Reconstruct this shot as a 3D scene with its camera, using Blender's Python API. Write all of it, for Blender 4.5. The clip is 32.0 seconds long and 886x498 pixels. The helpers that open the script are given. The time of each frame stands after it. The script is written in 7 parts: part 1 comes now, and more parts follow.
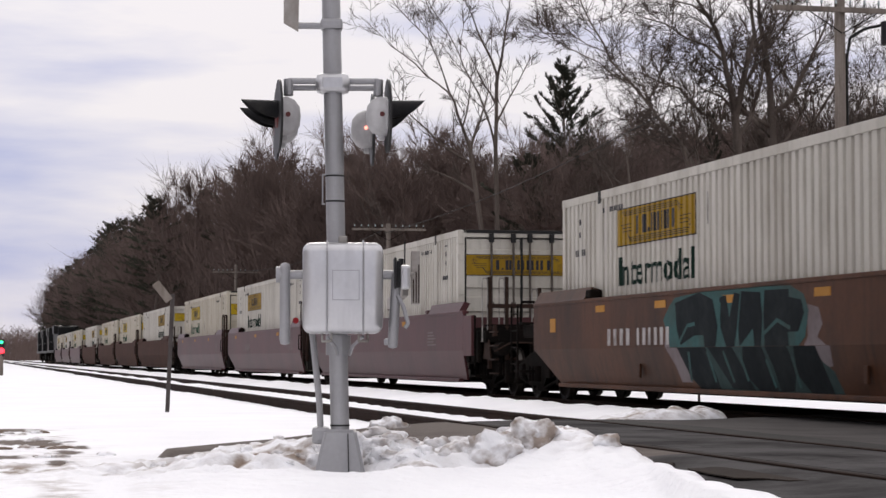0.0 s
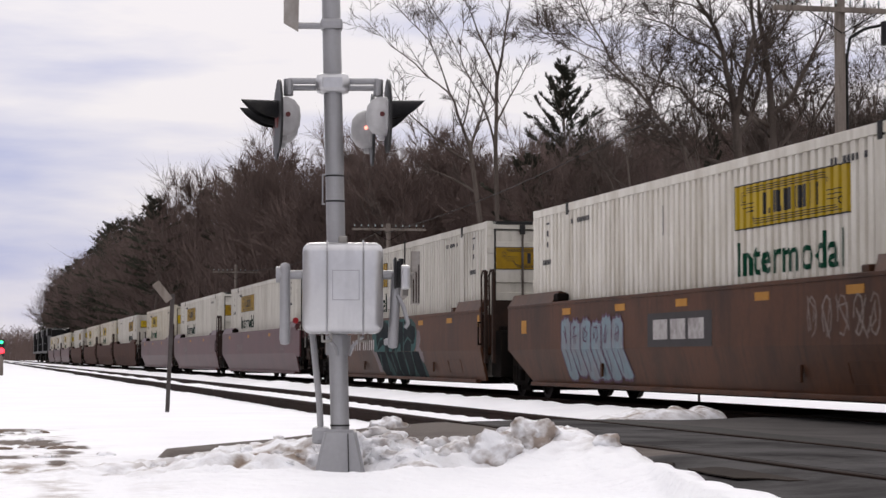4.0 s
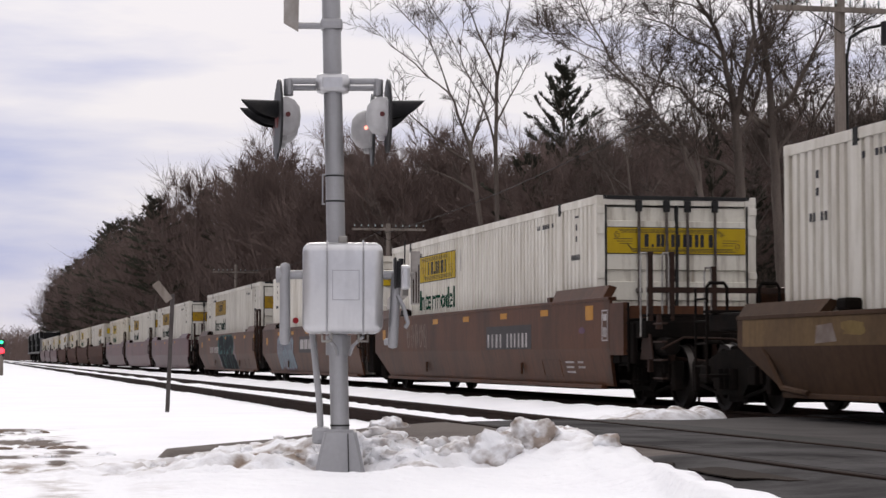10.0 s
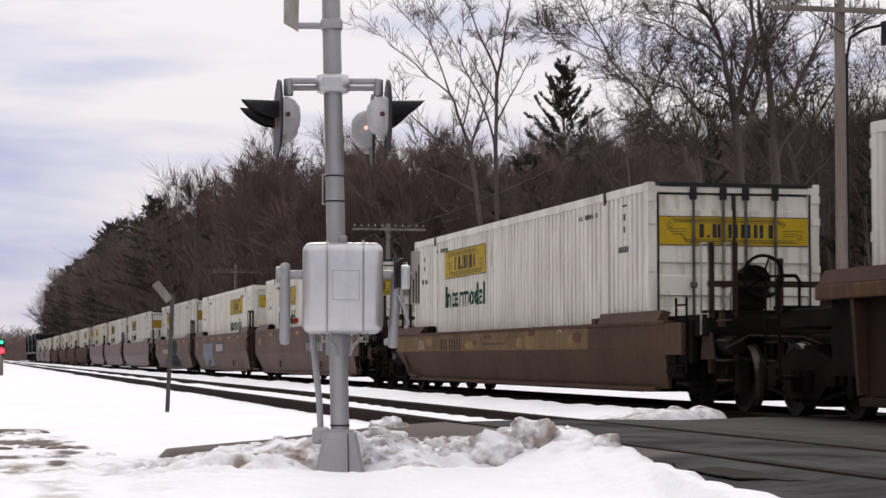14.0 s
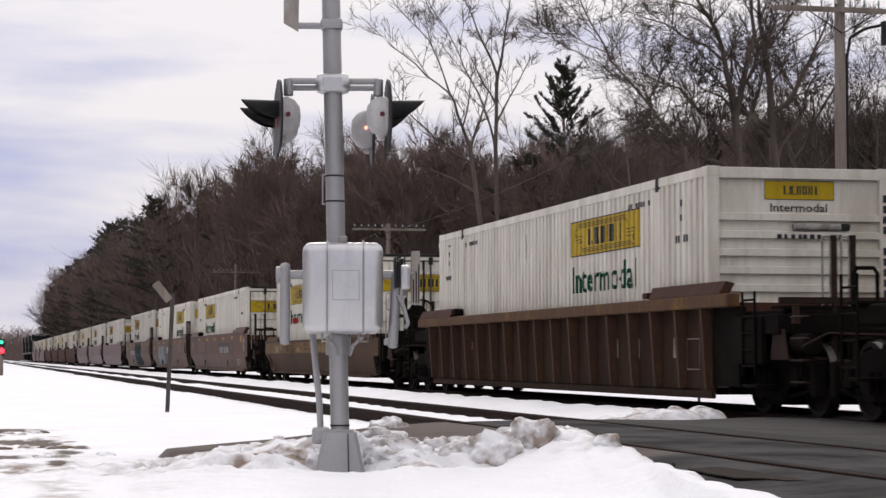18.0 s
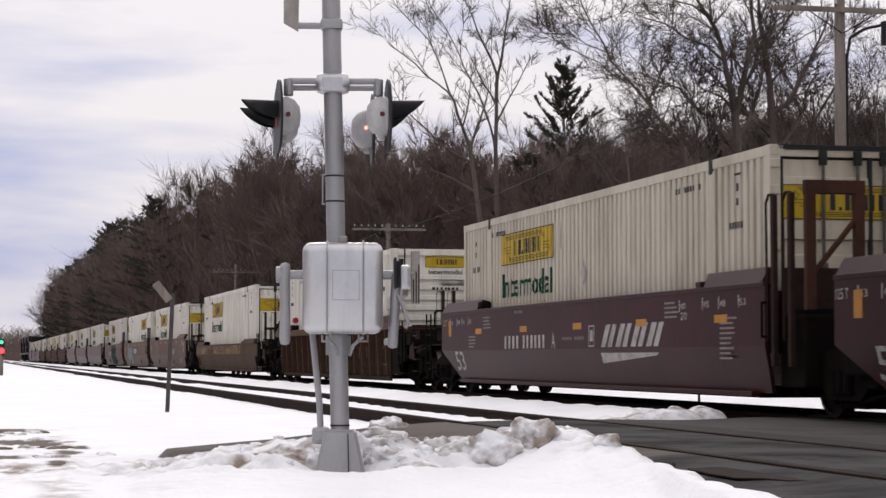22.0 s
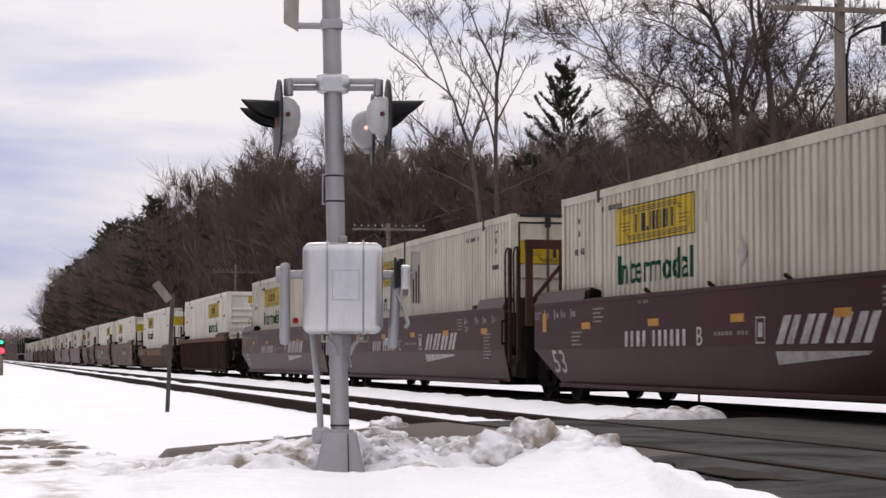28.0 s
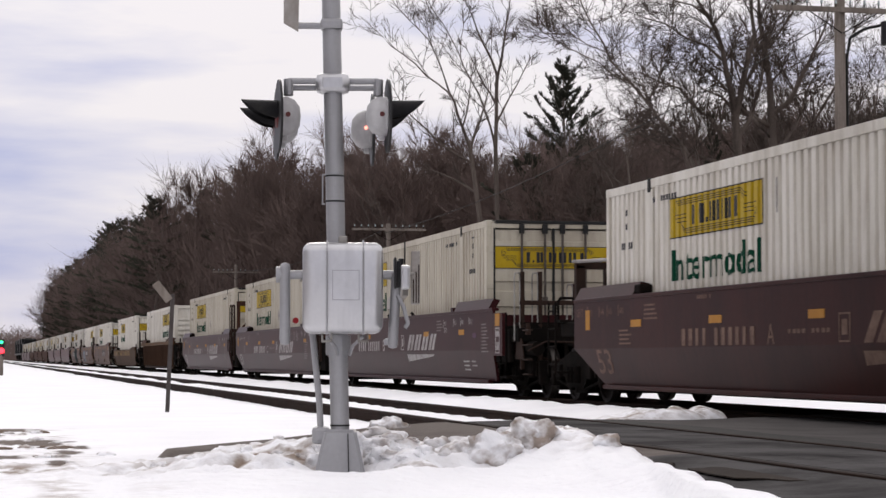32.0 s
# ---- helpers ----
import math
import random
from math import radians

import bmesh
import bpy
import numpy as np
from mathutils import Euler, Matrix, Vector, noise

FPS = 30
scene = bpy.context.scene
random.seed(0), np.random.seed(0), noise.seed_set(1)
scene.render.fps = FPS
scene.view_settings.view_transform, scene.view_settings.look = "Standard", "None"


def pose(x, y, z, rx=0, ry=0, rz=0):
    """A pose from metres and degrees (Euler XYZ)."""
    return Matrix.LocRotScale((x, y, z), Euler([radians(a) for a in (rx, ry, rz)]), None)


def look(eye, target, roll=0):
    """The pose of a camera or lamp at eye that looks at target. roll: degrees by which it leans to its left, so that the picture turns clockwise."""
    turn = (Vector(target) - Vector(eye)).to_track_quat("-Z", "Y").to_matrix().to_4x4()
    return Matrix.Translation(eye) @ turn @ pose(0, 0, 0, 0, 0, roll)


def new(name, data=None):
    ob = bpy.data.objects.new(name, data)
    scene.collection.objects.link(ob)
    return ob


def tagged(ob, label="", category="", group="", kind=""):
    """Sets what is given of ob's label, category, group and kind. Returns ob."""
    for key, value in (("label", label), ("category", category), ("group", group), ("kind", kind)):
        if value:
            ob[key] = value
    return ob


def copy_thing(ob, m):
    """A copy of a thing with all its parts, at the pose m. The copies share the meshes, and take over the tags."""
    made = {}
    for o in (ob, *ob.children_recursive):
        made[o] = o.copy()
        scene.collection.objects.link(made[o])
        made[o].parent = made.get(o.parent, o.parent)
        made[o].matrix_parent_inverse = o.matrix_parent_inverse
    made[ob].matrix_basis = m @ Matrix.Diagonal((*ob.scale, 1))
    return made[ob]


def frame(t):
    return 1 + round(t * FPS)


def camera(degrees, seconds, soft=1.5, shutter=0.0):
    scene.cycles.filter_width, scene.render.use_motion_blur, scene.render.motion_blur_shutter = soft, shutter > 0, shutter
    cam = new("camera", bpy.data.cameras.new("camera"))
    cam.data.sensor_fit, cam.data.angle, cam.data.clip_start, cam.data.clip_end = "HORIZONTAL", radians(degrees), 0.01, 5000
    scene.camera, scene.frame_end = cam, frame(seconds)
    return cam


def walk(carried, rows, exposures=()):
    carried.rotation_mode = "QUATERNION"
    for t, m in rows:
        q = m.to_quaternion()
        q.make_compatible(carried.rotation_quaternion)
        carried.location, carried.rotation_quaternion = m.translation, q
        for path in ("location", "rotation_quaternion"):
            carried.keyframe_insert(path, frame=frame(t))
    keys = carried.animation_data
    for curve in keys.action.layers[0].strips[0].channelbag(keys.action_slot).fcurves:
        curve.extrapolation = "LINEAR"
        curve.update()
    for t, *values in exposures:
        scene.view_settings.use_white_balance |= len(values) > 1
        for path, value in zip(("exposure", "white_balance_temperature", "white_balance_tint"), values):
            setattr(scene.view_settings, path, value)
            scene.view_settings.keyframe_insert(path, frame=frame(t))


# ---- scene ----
# World: x across the tracks, y along them (the train's way), z = 0 at the rail top of the train's track.
cam = camera(23.83, 32.0, soft=1.48, shutter=0.3)
EYE = pose(0.0, 0.0, 0.70, 92.97, 0, -12.59)
walk(cam, [(0.0, EYE), (32.0, EYE)], exposures=[(0.0, 0.0, 6550, 11.5), (32.0, 0.0, 6550, 11.5)])

SPEED = 5.32          # metres a second
TRACK = 10.615        # centre line of the train's track
SIDING = 5.85         # centre line of the near track

# ---- sky and sun ----
world = bpy.data.worlds.new("overcast_sky")
scene.world = world
world.use_nodes = True
wn, wl = world.node_tree.nodes, world.node_tree.links
wn.clear()
w_out = wn.new("ShaderNodeOutputWorld")
w_bg = wn.new("ShaderNodeBackground")
w_sky = wn.new("ShaderNodeTexSky")
w_sky.sky_type, w_sky.sun_disc = "NISHITA", False
w_sky.sun_elevation, w_sky.sun_rotation = radians(30), radians(6)
w_co = wn.new("ShaderNodeTexCoord")
w_map = wn.new("ShaderNodeMapping")
w_map.inputs["Scale"].default_value = (1.0, 1.0, 5.5)
w_no = wn.new("ShaderNodeTexNoise")
w_no.inputs["Scale"].default_value, w_no.inputs["Detail"].default_value = 5.0, 6.0
w_no.inputs["Roughness"].default_value = 0.5
w_ramp = wn.new("ShaderNodeValToRGB")
w_ramp.color_ramp.elements[0].position, w_ramp.color_ramp.elements[0].color = 0.34, (0.47, 0.515, 0.76, 1)
w_ramp.color_ramp.elements[1].position, w_ramp.color_ramp.elements[1].color = 0.62, (0.905, 0.875, 0.905, 1)
w_sc = wn.new("ShaderNodeVectorMath")
w_sc.operation = "SCALE"
w_sc.inputs["Scale"].default_value = 0.10
w_mix = wn.new("ShaderNodeMix")
w_mix.data_type = "RGBA"
w_mix.inputs["Factor"].default_value = 0.96
wl.new(w_co.outputs["Generated"], w_map.inputs["Vector"])
wl.new(w_map.outputs["Vector"], w_no.inputs["Vector"])
w_sep = wn.new("ShaderNodeSeparateXYZ")
wl.new(w_co.outputs["Generated"], w_sep.inputs["Vector"])
w_low = wn.new("ShaderNodeMath")
w_low.operation = "MULTIPLY_ADD"
w_low.inputs[1].default_value = 0.75
w_off = wn.new("ShaderNodeMath")
w_off.operation = "ADD"
w_off.inputs[1].default_value = -0.07
w_side = wn.new("ShaderNodeMapRange")
w_side.inputs["From Min"].default_value, w_side.inputs["From Max"].default_value = 0.0, 0.42
w_side.inputs["To Min"].default_value, w_side.inputs["To Max"].default_value = -0.04, 0.13
wl.new(w_sep.outputs["X"], w_side.inputs["Value"])
w_sum = wn.new("ShaderNodeMath")
w_sum.operation = "ADD"
wl.new(w_no.outputs["Fac"], w_sum.inputs[0])
wl.new(w_side.outputs["Result"], w_sum.inputs[1])
wl.new(w_sum.outputs[0], w_off.inputs[0])
wl.new(w_sep.outputs["Z"], w_low.inputs[0])
wl.new(w_off.outputs[0], w_low.inputs[2])
wl.new(w_low.outputs[0], w_ramp.inputs["Fac"])
wl.new(w_sky.outputs["Color"], w_sc.inputs[0])
wl.new(w_sc.outputs["Vector"], w_mix.inputs["A"])
wl.new(w_ramp.outputs["Color"], w_mix.inputs["B"])
wl.new(w_mix.outputs["Result"], w_bg.inputs["Color"])
# an overcast sky is brighter overhead than at the horizon
w_up = wn.new("ShaderNodeMath")
w_up.operation = "MULTIPLY_ADD"
w_up.use_clamp = False
w_up.inputs[1].default_value, w_up.inputs[2].default_value = 0.50, 0.90
wl.new(w_sep.outputs["Z"], w_up.inputs[0])
wl.new(w_up.outputs[0], w_bg.inputs["Strength"])
wl.new(w_bg.outputs["Background"], w_out.inputs["Surface"])

sun_data = bpy.data.lights.new("sun", "SUN")
sun_data.energy, sun_data.angle, sun_data.color = 0.7, radians(25), (1.0, 0.96, 0.9)
sun = new("sun", sun_data)
sun.matrix_world = look((8, 80, 46), (0, 0, 0))


# ---- materials ----
def material(name, base, rough=0.6, metal=0.0, vary=0.25, grain=40.0, stain=1.5, bump=0.15, tint=None, streak=0.0, spec=0.15,
             spread=0.0, stain_at=(0.42, 0.72)):
    """A painted, wooden, stone or metal surface: grain and stains at two scales, in metres of the object's own space."""
    m = bpy.data.materials.new(name)
    m.use_nodes = True
    n, l = m.node_tree.nodes, m.node_tree.links
    b = n["Principled BSDF"]
    b.inputs["Roughness"].default_value, b.inputs["Metallic"].default_value = rough, metal
    b.inputs["Specular IOR Level"].default_value = spec
    co = n.new("ShaderNodeTexCoord")
    fine = n.new("ShaderNodeTexNoise")
    fine.inputs["Scale"].default_value, fine.inputs["Detail"].default_value = grain, 4.0
    wide = n.new("ShaderNodeTexNoise")
    wide.inputs["Scale"].default_value, wide.inputs["Detail"].default_value = stain, 5.0
    wide.inputs["Roughness"].default_value = 0.65
    l.new(co.outputs["Object"], fine.inputs["Vector"])
    if streak:
        mp = n.new("ShaderNodeMapping")
        mp.inputs["Scale"].default_value = (1.0, 1.0, streak)
        l.new(co.outputs["Object"], mp.inputs["Vector"])
        l.new(mp.outputs["Vector"], wide.inputs["Vector"])
    else:
        l.new(co.outputs["Object"], wide.inputs["Vector"])
    ramp = n.new("ShaderNodeValToRGB")
    ramp.color_ramp.elements[0].position, ramp.color_ramp.elements[1].position = stain_at
    dark = tint or tuple(c * (1 - vary) for c in base)
    ramp.color_ramp.elements[0].color, ramp.color_ramp.elements[1].color = (*base, 1), (*dark, 1)
    l.new(wide.outputs["Fac"], ramp.inputs["Fac"])
    hsv = n.new("ShaderNodeHueSaturation")
    val = n.new("ShaderNodeMath")
    val.operation = "MULTIPLY_ADD"
    val.inputs[1].default_value, val.inputs[2].default_value = vary * 1.2, 1 - vary * 0.6
    l.new(fine.outputs["Fac"], val.inputs[0])
    last = val.outputs[0]
    if spread:
        info = n.new("ShaderNodeObjectInfo")
        sp = n.new("ShaderNodeMath")
        sp.operation = "MULTIPLY_ADD"
        sp.inputs[1].default_value, sp.inputs[2].default_value = spread, 1 - spread / 2
        l.new(info.outputs["Random"], sp.inputs[0])
        mu = n.new("ShaderNodeMath")
        mu.operation = "MULTIPLY"
        l.new(last, mu.inputs[0])
        l.new(sp.outputs[0], mu.inputs[1])
        last = mu.outputs[0]
    l.new(last, hsv.inputs["Value"])
    if streak:
        thin = n.new("ShaderNodeMapping")
        thin.inputs["Scale"].default_value = (9.0, 9.0, 0.9)
        runs = n.new("ShaderNodeTexNoise")
        runs.inputs["Scale"].default_value, runs.inputs["Detail"].default_value = 1.0, 4.0
        l.new(co.outputs["Object"], thin.inputs["Vector"])
        l.new(thin.outputs["Vector"], runs.inputs["Vector"])
        much = n.new("ShaderNodeMapRange")
        much.inputs["From Min"].default_value, much.inputs["From Max"].default_value = 0.52, 0.78
        much.inputs["To Max"].default_value = 0.8
        l.new(runs.outputs["Fac"], much.inputs["Value"])
        over = n.new("ShaderNodeMix")
        over.data_type = "RGBA"
        over.inputs["B"].default_value = (*dark, 1)
        l.new(much.outputs["Result"], over.inputs["Factor"])
        l.new(ramp.outputs["Color"], over.inputs["A"])
        l.new(over.outputs["Result"], hsv.inputs["Color"])
    else:
        l.new(ramp.outputs["Color"], hsv.inputs["Color"])
    l.new(hsv.outputs["Color"], b.inputs["Base Color"])
    if bump:
        bp = n.new("ShaderNodeBump")
        bp.inputs["Strength"].default_value, bp.inputs["Distance"].default_value = bump, 0.01
        l.new(fine.outputs["Fac"], bp.inputs["Height"])
        l.new(bp.outputs["Normal"], b.inputs["Normal"])
    return m


def glow(name, color, strength):
    m = bpy.data.materials.new(name)
    m.use_nodes = True
    b = m.node_tree.nodes["Principled BSDF"]
    b.inputs["Base Color"].default_value = (*color, 1)
    b.inputs["Emission Color"].default_value, b.inputs["Emission Strength"].default_value = (*color, 1), strength
    return m


M_WHITE = material("white_container_paint", (0.60, 0.575, 0.515), 0.5, 0, 0.12, 25, 1.6, 0.05, (0.40, 0.365, 0.30), 0.25, 0.2, 0.06)
M_DOOR = material("soiled_white_door_paint", (0.60, 0.575, 0.50), 0.5, 0, 0.15, 25, 1.1, 0.05, (0.20, 0.155, 0.11), 0.22, 0.2, 0.06, (0.54, 0.74))
M_CREAM = material("cream_container_paint", (0.45, 0.415, 0.335), 0.5, 0, 0.10, 25, 1.3, 0.05, (0.31, 0.27, 0.21), 0.25, 0.2, 0.06)
M_GREY = material("greyed_container_paint", (0.48, 0.46, 0.41), 0.55, 0, 0.12, 25, 1.3, 0.05, (0.32, 0.295, 0.25), 0.25, 0.2, 0.06)
M_YELLOW = material("yellow_sign_film", (0.40, 0.28, 0.010), 0.45, 0, 0.15, 20, 2.0, 0.04, (0.33, 0.22, 0.012), 0.4)
# darker yellow and green for the sign and lettering of the grey container
M_DULLYELLOW = material("dark_yellow_sign_film", (0.27, 0.165, 0.008), 0.5, 0, 0.2, 20, 2.0, 0.04, (0.20, 0.115, 0.010), 0.4)
M_DARKGREEN = material("blackish_green_lettering", (0.010, 0.024, 0.018), 0.55, 0, 0.2, 30, 3, 0.03, None, 0, 0.05)
M_INK = material("black_lettering", (0.025, 0.025, 0.03), 0.55, 0, 0.2, 30, 3, 0.03)
M_GREEN = material("green_lettering", (0.004, 0.046, 0.024), 0.55, 0, 0.2, 30, 3, 0.03, None, 0, 0.05)
M_GASKET = material("black_rubber_seal", (0.02, 0.02, 0.02), 0.7, 0, 0.3, 60, 4, 0.1)
M_RODGREY = material("grimy_galvanised_rod", (0.30, 0.29, 0.27), 0.5, 0.5, 0.4, 30, 5, 0.1, (0.10, 0.08, 0.07))
M_LOCKROD = material("grimy_lock_rod_steel", (0.095, 0.082, 0.072), 0.6, 0.2, 0.4, 30, 5, 0.1, (0.045, 0.034, 0.028))
M_BROWN = material("faded_brown_car_paint", (0.080, 0.035, 0.019), 0.45, 0, 0.36, 14, 0.9, 0.08, (0.033, 0.018, 0.012), 0.45, 0.05, 0.1)
M_MAROON = material("maroon_brown_car_paint", (0.038, 0.0112, 0.0118), 0.34, 0, 0.28, 14, 0.8, 0.03, (0.025, 0.0083, 0.0086), 0.45, 0.035, 0.1)
M_TAN = material("weathered_tan_car_paint", (0.068, 0.040, 0.025), 0.65, 0, 0.45, 12, 0.8, 0.1, (0.040, 0.024, 0.016), 0.5, 0.04, 0.1)
M_RUSTY = material("rust_streaked_car_paint", (0.062, 0.029, 0.020), 0.7, 0, 0.35, 14, 1.4, 0.15, (0.034, 0.019, 0.015), 0.4, 0.04, 0.1)
M_OCHRE = material("faded_ochre_band", (0.150, 0.100, 0.052), 0.7, 0, 0.35, 14, 1.1, 0.1, (0.085, 0.055, 0.034), 0.6, 0.04, 0.1)
M_MUSTARD = material("faded_mustard_patch", (0.19, 0.135, 0.055), 0.7, 0, 0.35, 14, 2.5, 0.1, (0.15, 0.10, 0.045), 0.6, 0.04, 0.1)
M_OXIDE = material("dull_red_patch", (0.10, 0.046, 0.030), 0.7, 0, 0.3, 14, 2.5, 0.1, (0.07, 0.028, 0.02), 0.6, 0.04, 0.1)
# pale ochre carries the light on the edges of the side posts
M_RIB = material("lit_ochre_rib", (0.082, 0.047, 0.031), 0.75, 0, 0.45, 14, 1.6, 0.1, (0.040, 0.024, 0.018), 0.4, 0.03, 0.25)
M_OLDMAROON = material("old_dark_brown_car_paint", (0.043, 0.0165, 0.0145), 0.35, 0, 0.3, 14, 0.9, 0.05, (0.028, 0.0125, 0.0115), 0.45, 0.03, 0.1)
M_FAINT = material("faded_stencil_paint", (0.17, 0.115, 0.09), 0.6, 0, 0.3, 25, 5, 0.03, (0.09, 0.055, 0.045), 0, 0.03)
M_CHORD = material("ochre_brown_worn_chord", (0.078, 0.044, 0.027), 0.7, 0, 0.4, 18, 2.2, 0.15, (0.150, 0.085, 0.022), 1, 0.06, 0.0, (0.56, 0.72))
M_PLUM = material("pale_faded_plum_car_paint", (0.082, 0.034, 0.036), 0.40, 0, 0.30, 14, 0.8, 0.06, (0.050, 0.024, 0.025), 0.45, 0.09, 0.1)
M_IRON = material("grimy_black_iron", (0.0065, 0.0058, 0.0052), 0.8, 0.0, 0.4, 30, 3, 0.3, (0.013, 0.0095, 0.008), 0, 0.02)
M_WHEEL = material("oily_wheel_steel", (0.014, 0.011, 0.010), 0.6, 0.0, 0.4, 30, 4, 0.2, (0.008, 0.007, 0.006), 0, 0.06)
M_TREAD = material("bright_wheel_tread", (0.075, 0.068, 0.062), 0.4, 0.6, 0.3, 60, 6, 0.05)
M_STENCIL = material("white_stencil_paint", (0.37, 0.35, 0.34), 0.6, 0, 0.25, 25, 5, 0.03, (0.17, 0.15, 0.145))
M_DIMSTENCIL = material("dirty_small_stencil_paint", (0.19, 0.165, 0.16), 0.6, 0, 0.3, 25, 5, 0.03, (0.09, 0.07, 0.066))
M_AMBER = material("amber_reflector_film", (0.33, 0.145, 0.008), 0.5, 0, 0.2, 40, 4, 0.03, (0.38, 0.18, 0.02))
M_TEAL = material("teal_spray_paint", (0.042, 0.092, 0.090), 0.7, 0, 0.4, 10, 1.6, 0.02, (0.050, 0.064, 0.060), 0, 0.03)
M_LOWTEAL = material("darker_teal_spray_paint", (0.030, 0.052, 0.052), 0.7, 0, 0.4, 10, 1.6, 0.02, (0.050, 0.070, 0.068), 0, 0.03)
M_SPRAY = material("black_spray_paint", (0.014, 0.017, 0.019), 0.7, 0, 0.4, 10, 1.8, 0.02, (0.026, 0.031, 0.032), 0, 0.02)
M_PALEBLUE = material("pale_blue_spray_paint", (0.155, 0.215, 0.245), 0.6, 0, 0.3, 10, 2.4, 0.02, (0.17, 0.165, 0.18))
M_CHALK = material("chalky_white_spray_paint", (0.20, 0.165, 0.145), 0.7, 0, 0.3, 10, 3, 0.02, (0.12, 0.085, 0.07))
M_MAUVE = material("mauve_spray_line", (0.095, 0.050, 0.085), 0.6, 0, 0.2, 10, 2, 0.02)
M_HALO = material("pale_mauve_spray", (0.19, 0.165, 0.17), 0.7, 0, 0.25, 10, 2, 0.02, (0.13, 0.105, 0.105), 0, 0.03)
M_PATCH = material("black_paint_patch", (0.030, 0.026, 0.026), 0.55, 0, 0.3, 14, 3, 0.03)
M_SILVER = material("aluminium_mast_paint", (0.33, 0.33, 0.34), 0.42, 0.5, 0.12, 35, 2.2, 0.06, (0.26, 0.26, 0.27), 0.4, 0.5)
M_SILVERLT = material("aluminium_housing_paint", (0.56, 0.56, 0.57), 0.30, 0.75, 0.08, 35, 2.0, 0.05, (0.38, 0.38, 0.39), 0.6, 0.5)
M_HOUSING = material("chalky_aluminium_paint", (0.46, 0.455, 0.46), 0.5, 0.1, 0.2, 30, 4, 0.06, (0.32, 0.31, 0.31), 0.4, 0.3)
M_LAMPBLACK = material("matt_black_hood_paint", (0.014, 0.014, 0.016), 0.5, 0, 0.3, 40, 5, 0.06, (0.03, 0.028, 0.027), 0, 0.25)
M_RAIL = material("brown_rusty_rail", (0.026, 0.0155, 0.0120), 0.85, 0.0, 0.4, 20, 2, 0.25, (0.014, 0.0095, 0.008), 0, 0.06)
M_RAILTOP = material("dull_rail_head", (0.030, 0.023, 0.020), 0.8, 0.0, 0.3, 30, 2, 0.05, (0.02, 0.016, 0.014), 0, 0.05)
M_TIE = material("creosoted_tie_wood", (0.050, 0.036, 0.028), 0.9, 0, 0.4, 25, 3, 0.5)
M_BALLAST = material("dark_wet_ballast", (0.024, 0.021, 0.020), 0.95, 0, 0.6, 18, 1.2, 0.9, (0.014, 0.013, 0.012), 0, 0.0)
M_ASPHALT = material("worn_wet_asphalt", (0.076, 0.073, 0.073), 0.9, 0, 0.5, 45, 0.9, 0.3, (0.024, 0.0228, 0.0228), 0, 0.02, 0.0, (0.40, 0.66))
# paler grey for the left part of the road
M_PALEROAD = material("pale_grey_asphalt", (0.135, 0.118, 0.108), 0.9, 0, 0.35, 30, 0.7, 0.4, (0.085, 0.072, 0.064), 0, 0.02)
M_DRYBAND = material("drier_asphalt", (0.086, 0.081, 0.079), 0.9, 0, 0.35, 45, 0.8, 0.3, (0.058, 0.054, 0.052), 0, 0.02)
M_WETBAND = material("wet_black_asphalt", (0.024, 0.023, 0.023), 0.7, 0, 0.45, 45, 0.8, 0.3, (0.014, 0.0135, 0.0135), 0, 0.05)
M_WETDIRT = material("wet_dark_grit", (0.034, 0.027, 0.023), 0.9, 0, 0.6, 22, 1.6, 0.8, (0.018, 0.015, 0.013), 0, 0.05)
M_DIRT = material("brown_gravelly_dirt", (0.21, 0.165, 0.135), 0.95, 0, 0.6, 26, 2.0, 0.7, (0.12, 0.09, 0.072), 0, 0.0)
M_BARK = material("grey_brown_bark", (0.150, 0.125, 0.108), 0.95, 0, 0.35, 12, 1.0, 0.6, (0.082, 0.067, 0.058), 0.2, 0.1, 0.35)
M_WOODBARK = material("dark_woodland_bark", (0.100, 0.081, 0.070), 0.95, 0, 0.35, 12, 1.0, 0.3, (0.064, 0.052, 0.046), 0.2, 0.1, 0.35)
M_TWIG = material("red_brown_twigs", (0.140, 0.103, 0.090), 0.95, 0, 0.3, 6, 0.6, 0.0, (0.098, 0.073, 0.066), 0, 0.1, 0.4)
M_NEEDLE = material("dark_pine_needles", (0.048, 0.050, 0.037), 0.9, 0, 0.4, 6, 0.8, 0.0, (0.062, 0.058, 0.046), 0, 0.1, 0.3)
M_POLE = material("weathered_pole_wood", (0.225, 0.195, 0.170), 0.9, 0, 0.35, 18, 1.2, 0.4, (0.11, 0.09, 0.077), 0.15, 0.1)
M_GLASSINS = material("pale_insulator_glass", (0.35, 0.40, 0.40), 0.2, 0, 0.2, 20, 3, 0.0)
M_LOCO = material("black_locomotive_paint", (0.008, 0.008, 0.009), 0.4, 0, 0.3, 10, 0.8, 0.05, (0.014, 0.013, 0.012), 0.4)
M_RUBBERPIPE = material("black_cable_sheath", (0.02, 0.02, 0.02), 0.6, 0, 0.2, 20, 2, 0.02)
M_BOARD = material("weathered_white_board", (0.34, 0.32, 0.30), 0.8, 0, 0.3, 20, 4, 0.2, (0.18, 0.155, 0.14))
M_REDLENS = glow("red_lens", (0.085, 0.008, 0.007), 0.01)
M_REDLIT = glow("lit_red_lens", (1.0, 0.30, 0.22), 2.5)
M_SIGRED = glow("red_signal_light", (1.0, 0.03, 0.05), 3.0)
M_SIGGREEN = glow("green_signal_light", (0.03, 0.9, 0.35), 2.0)
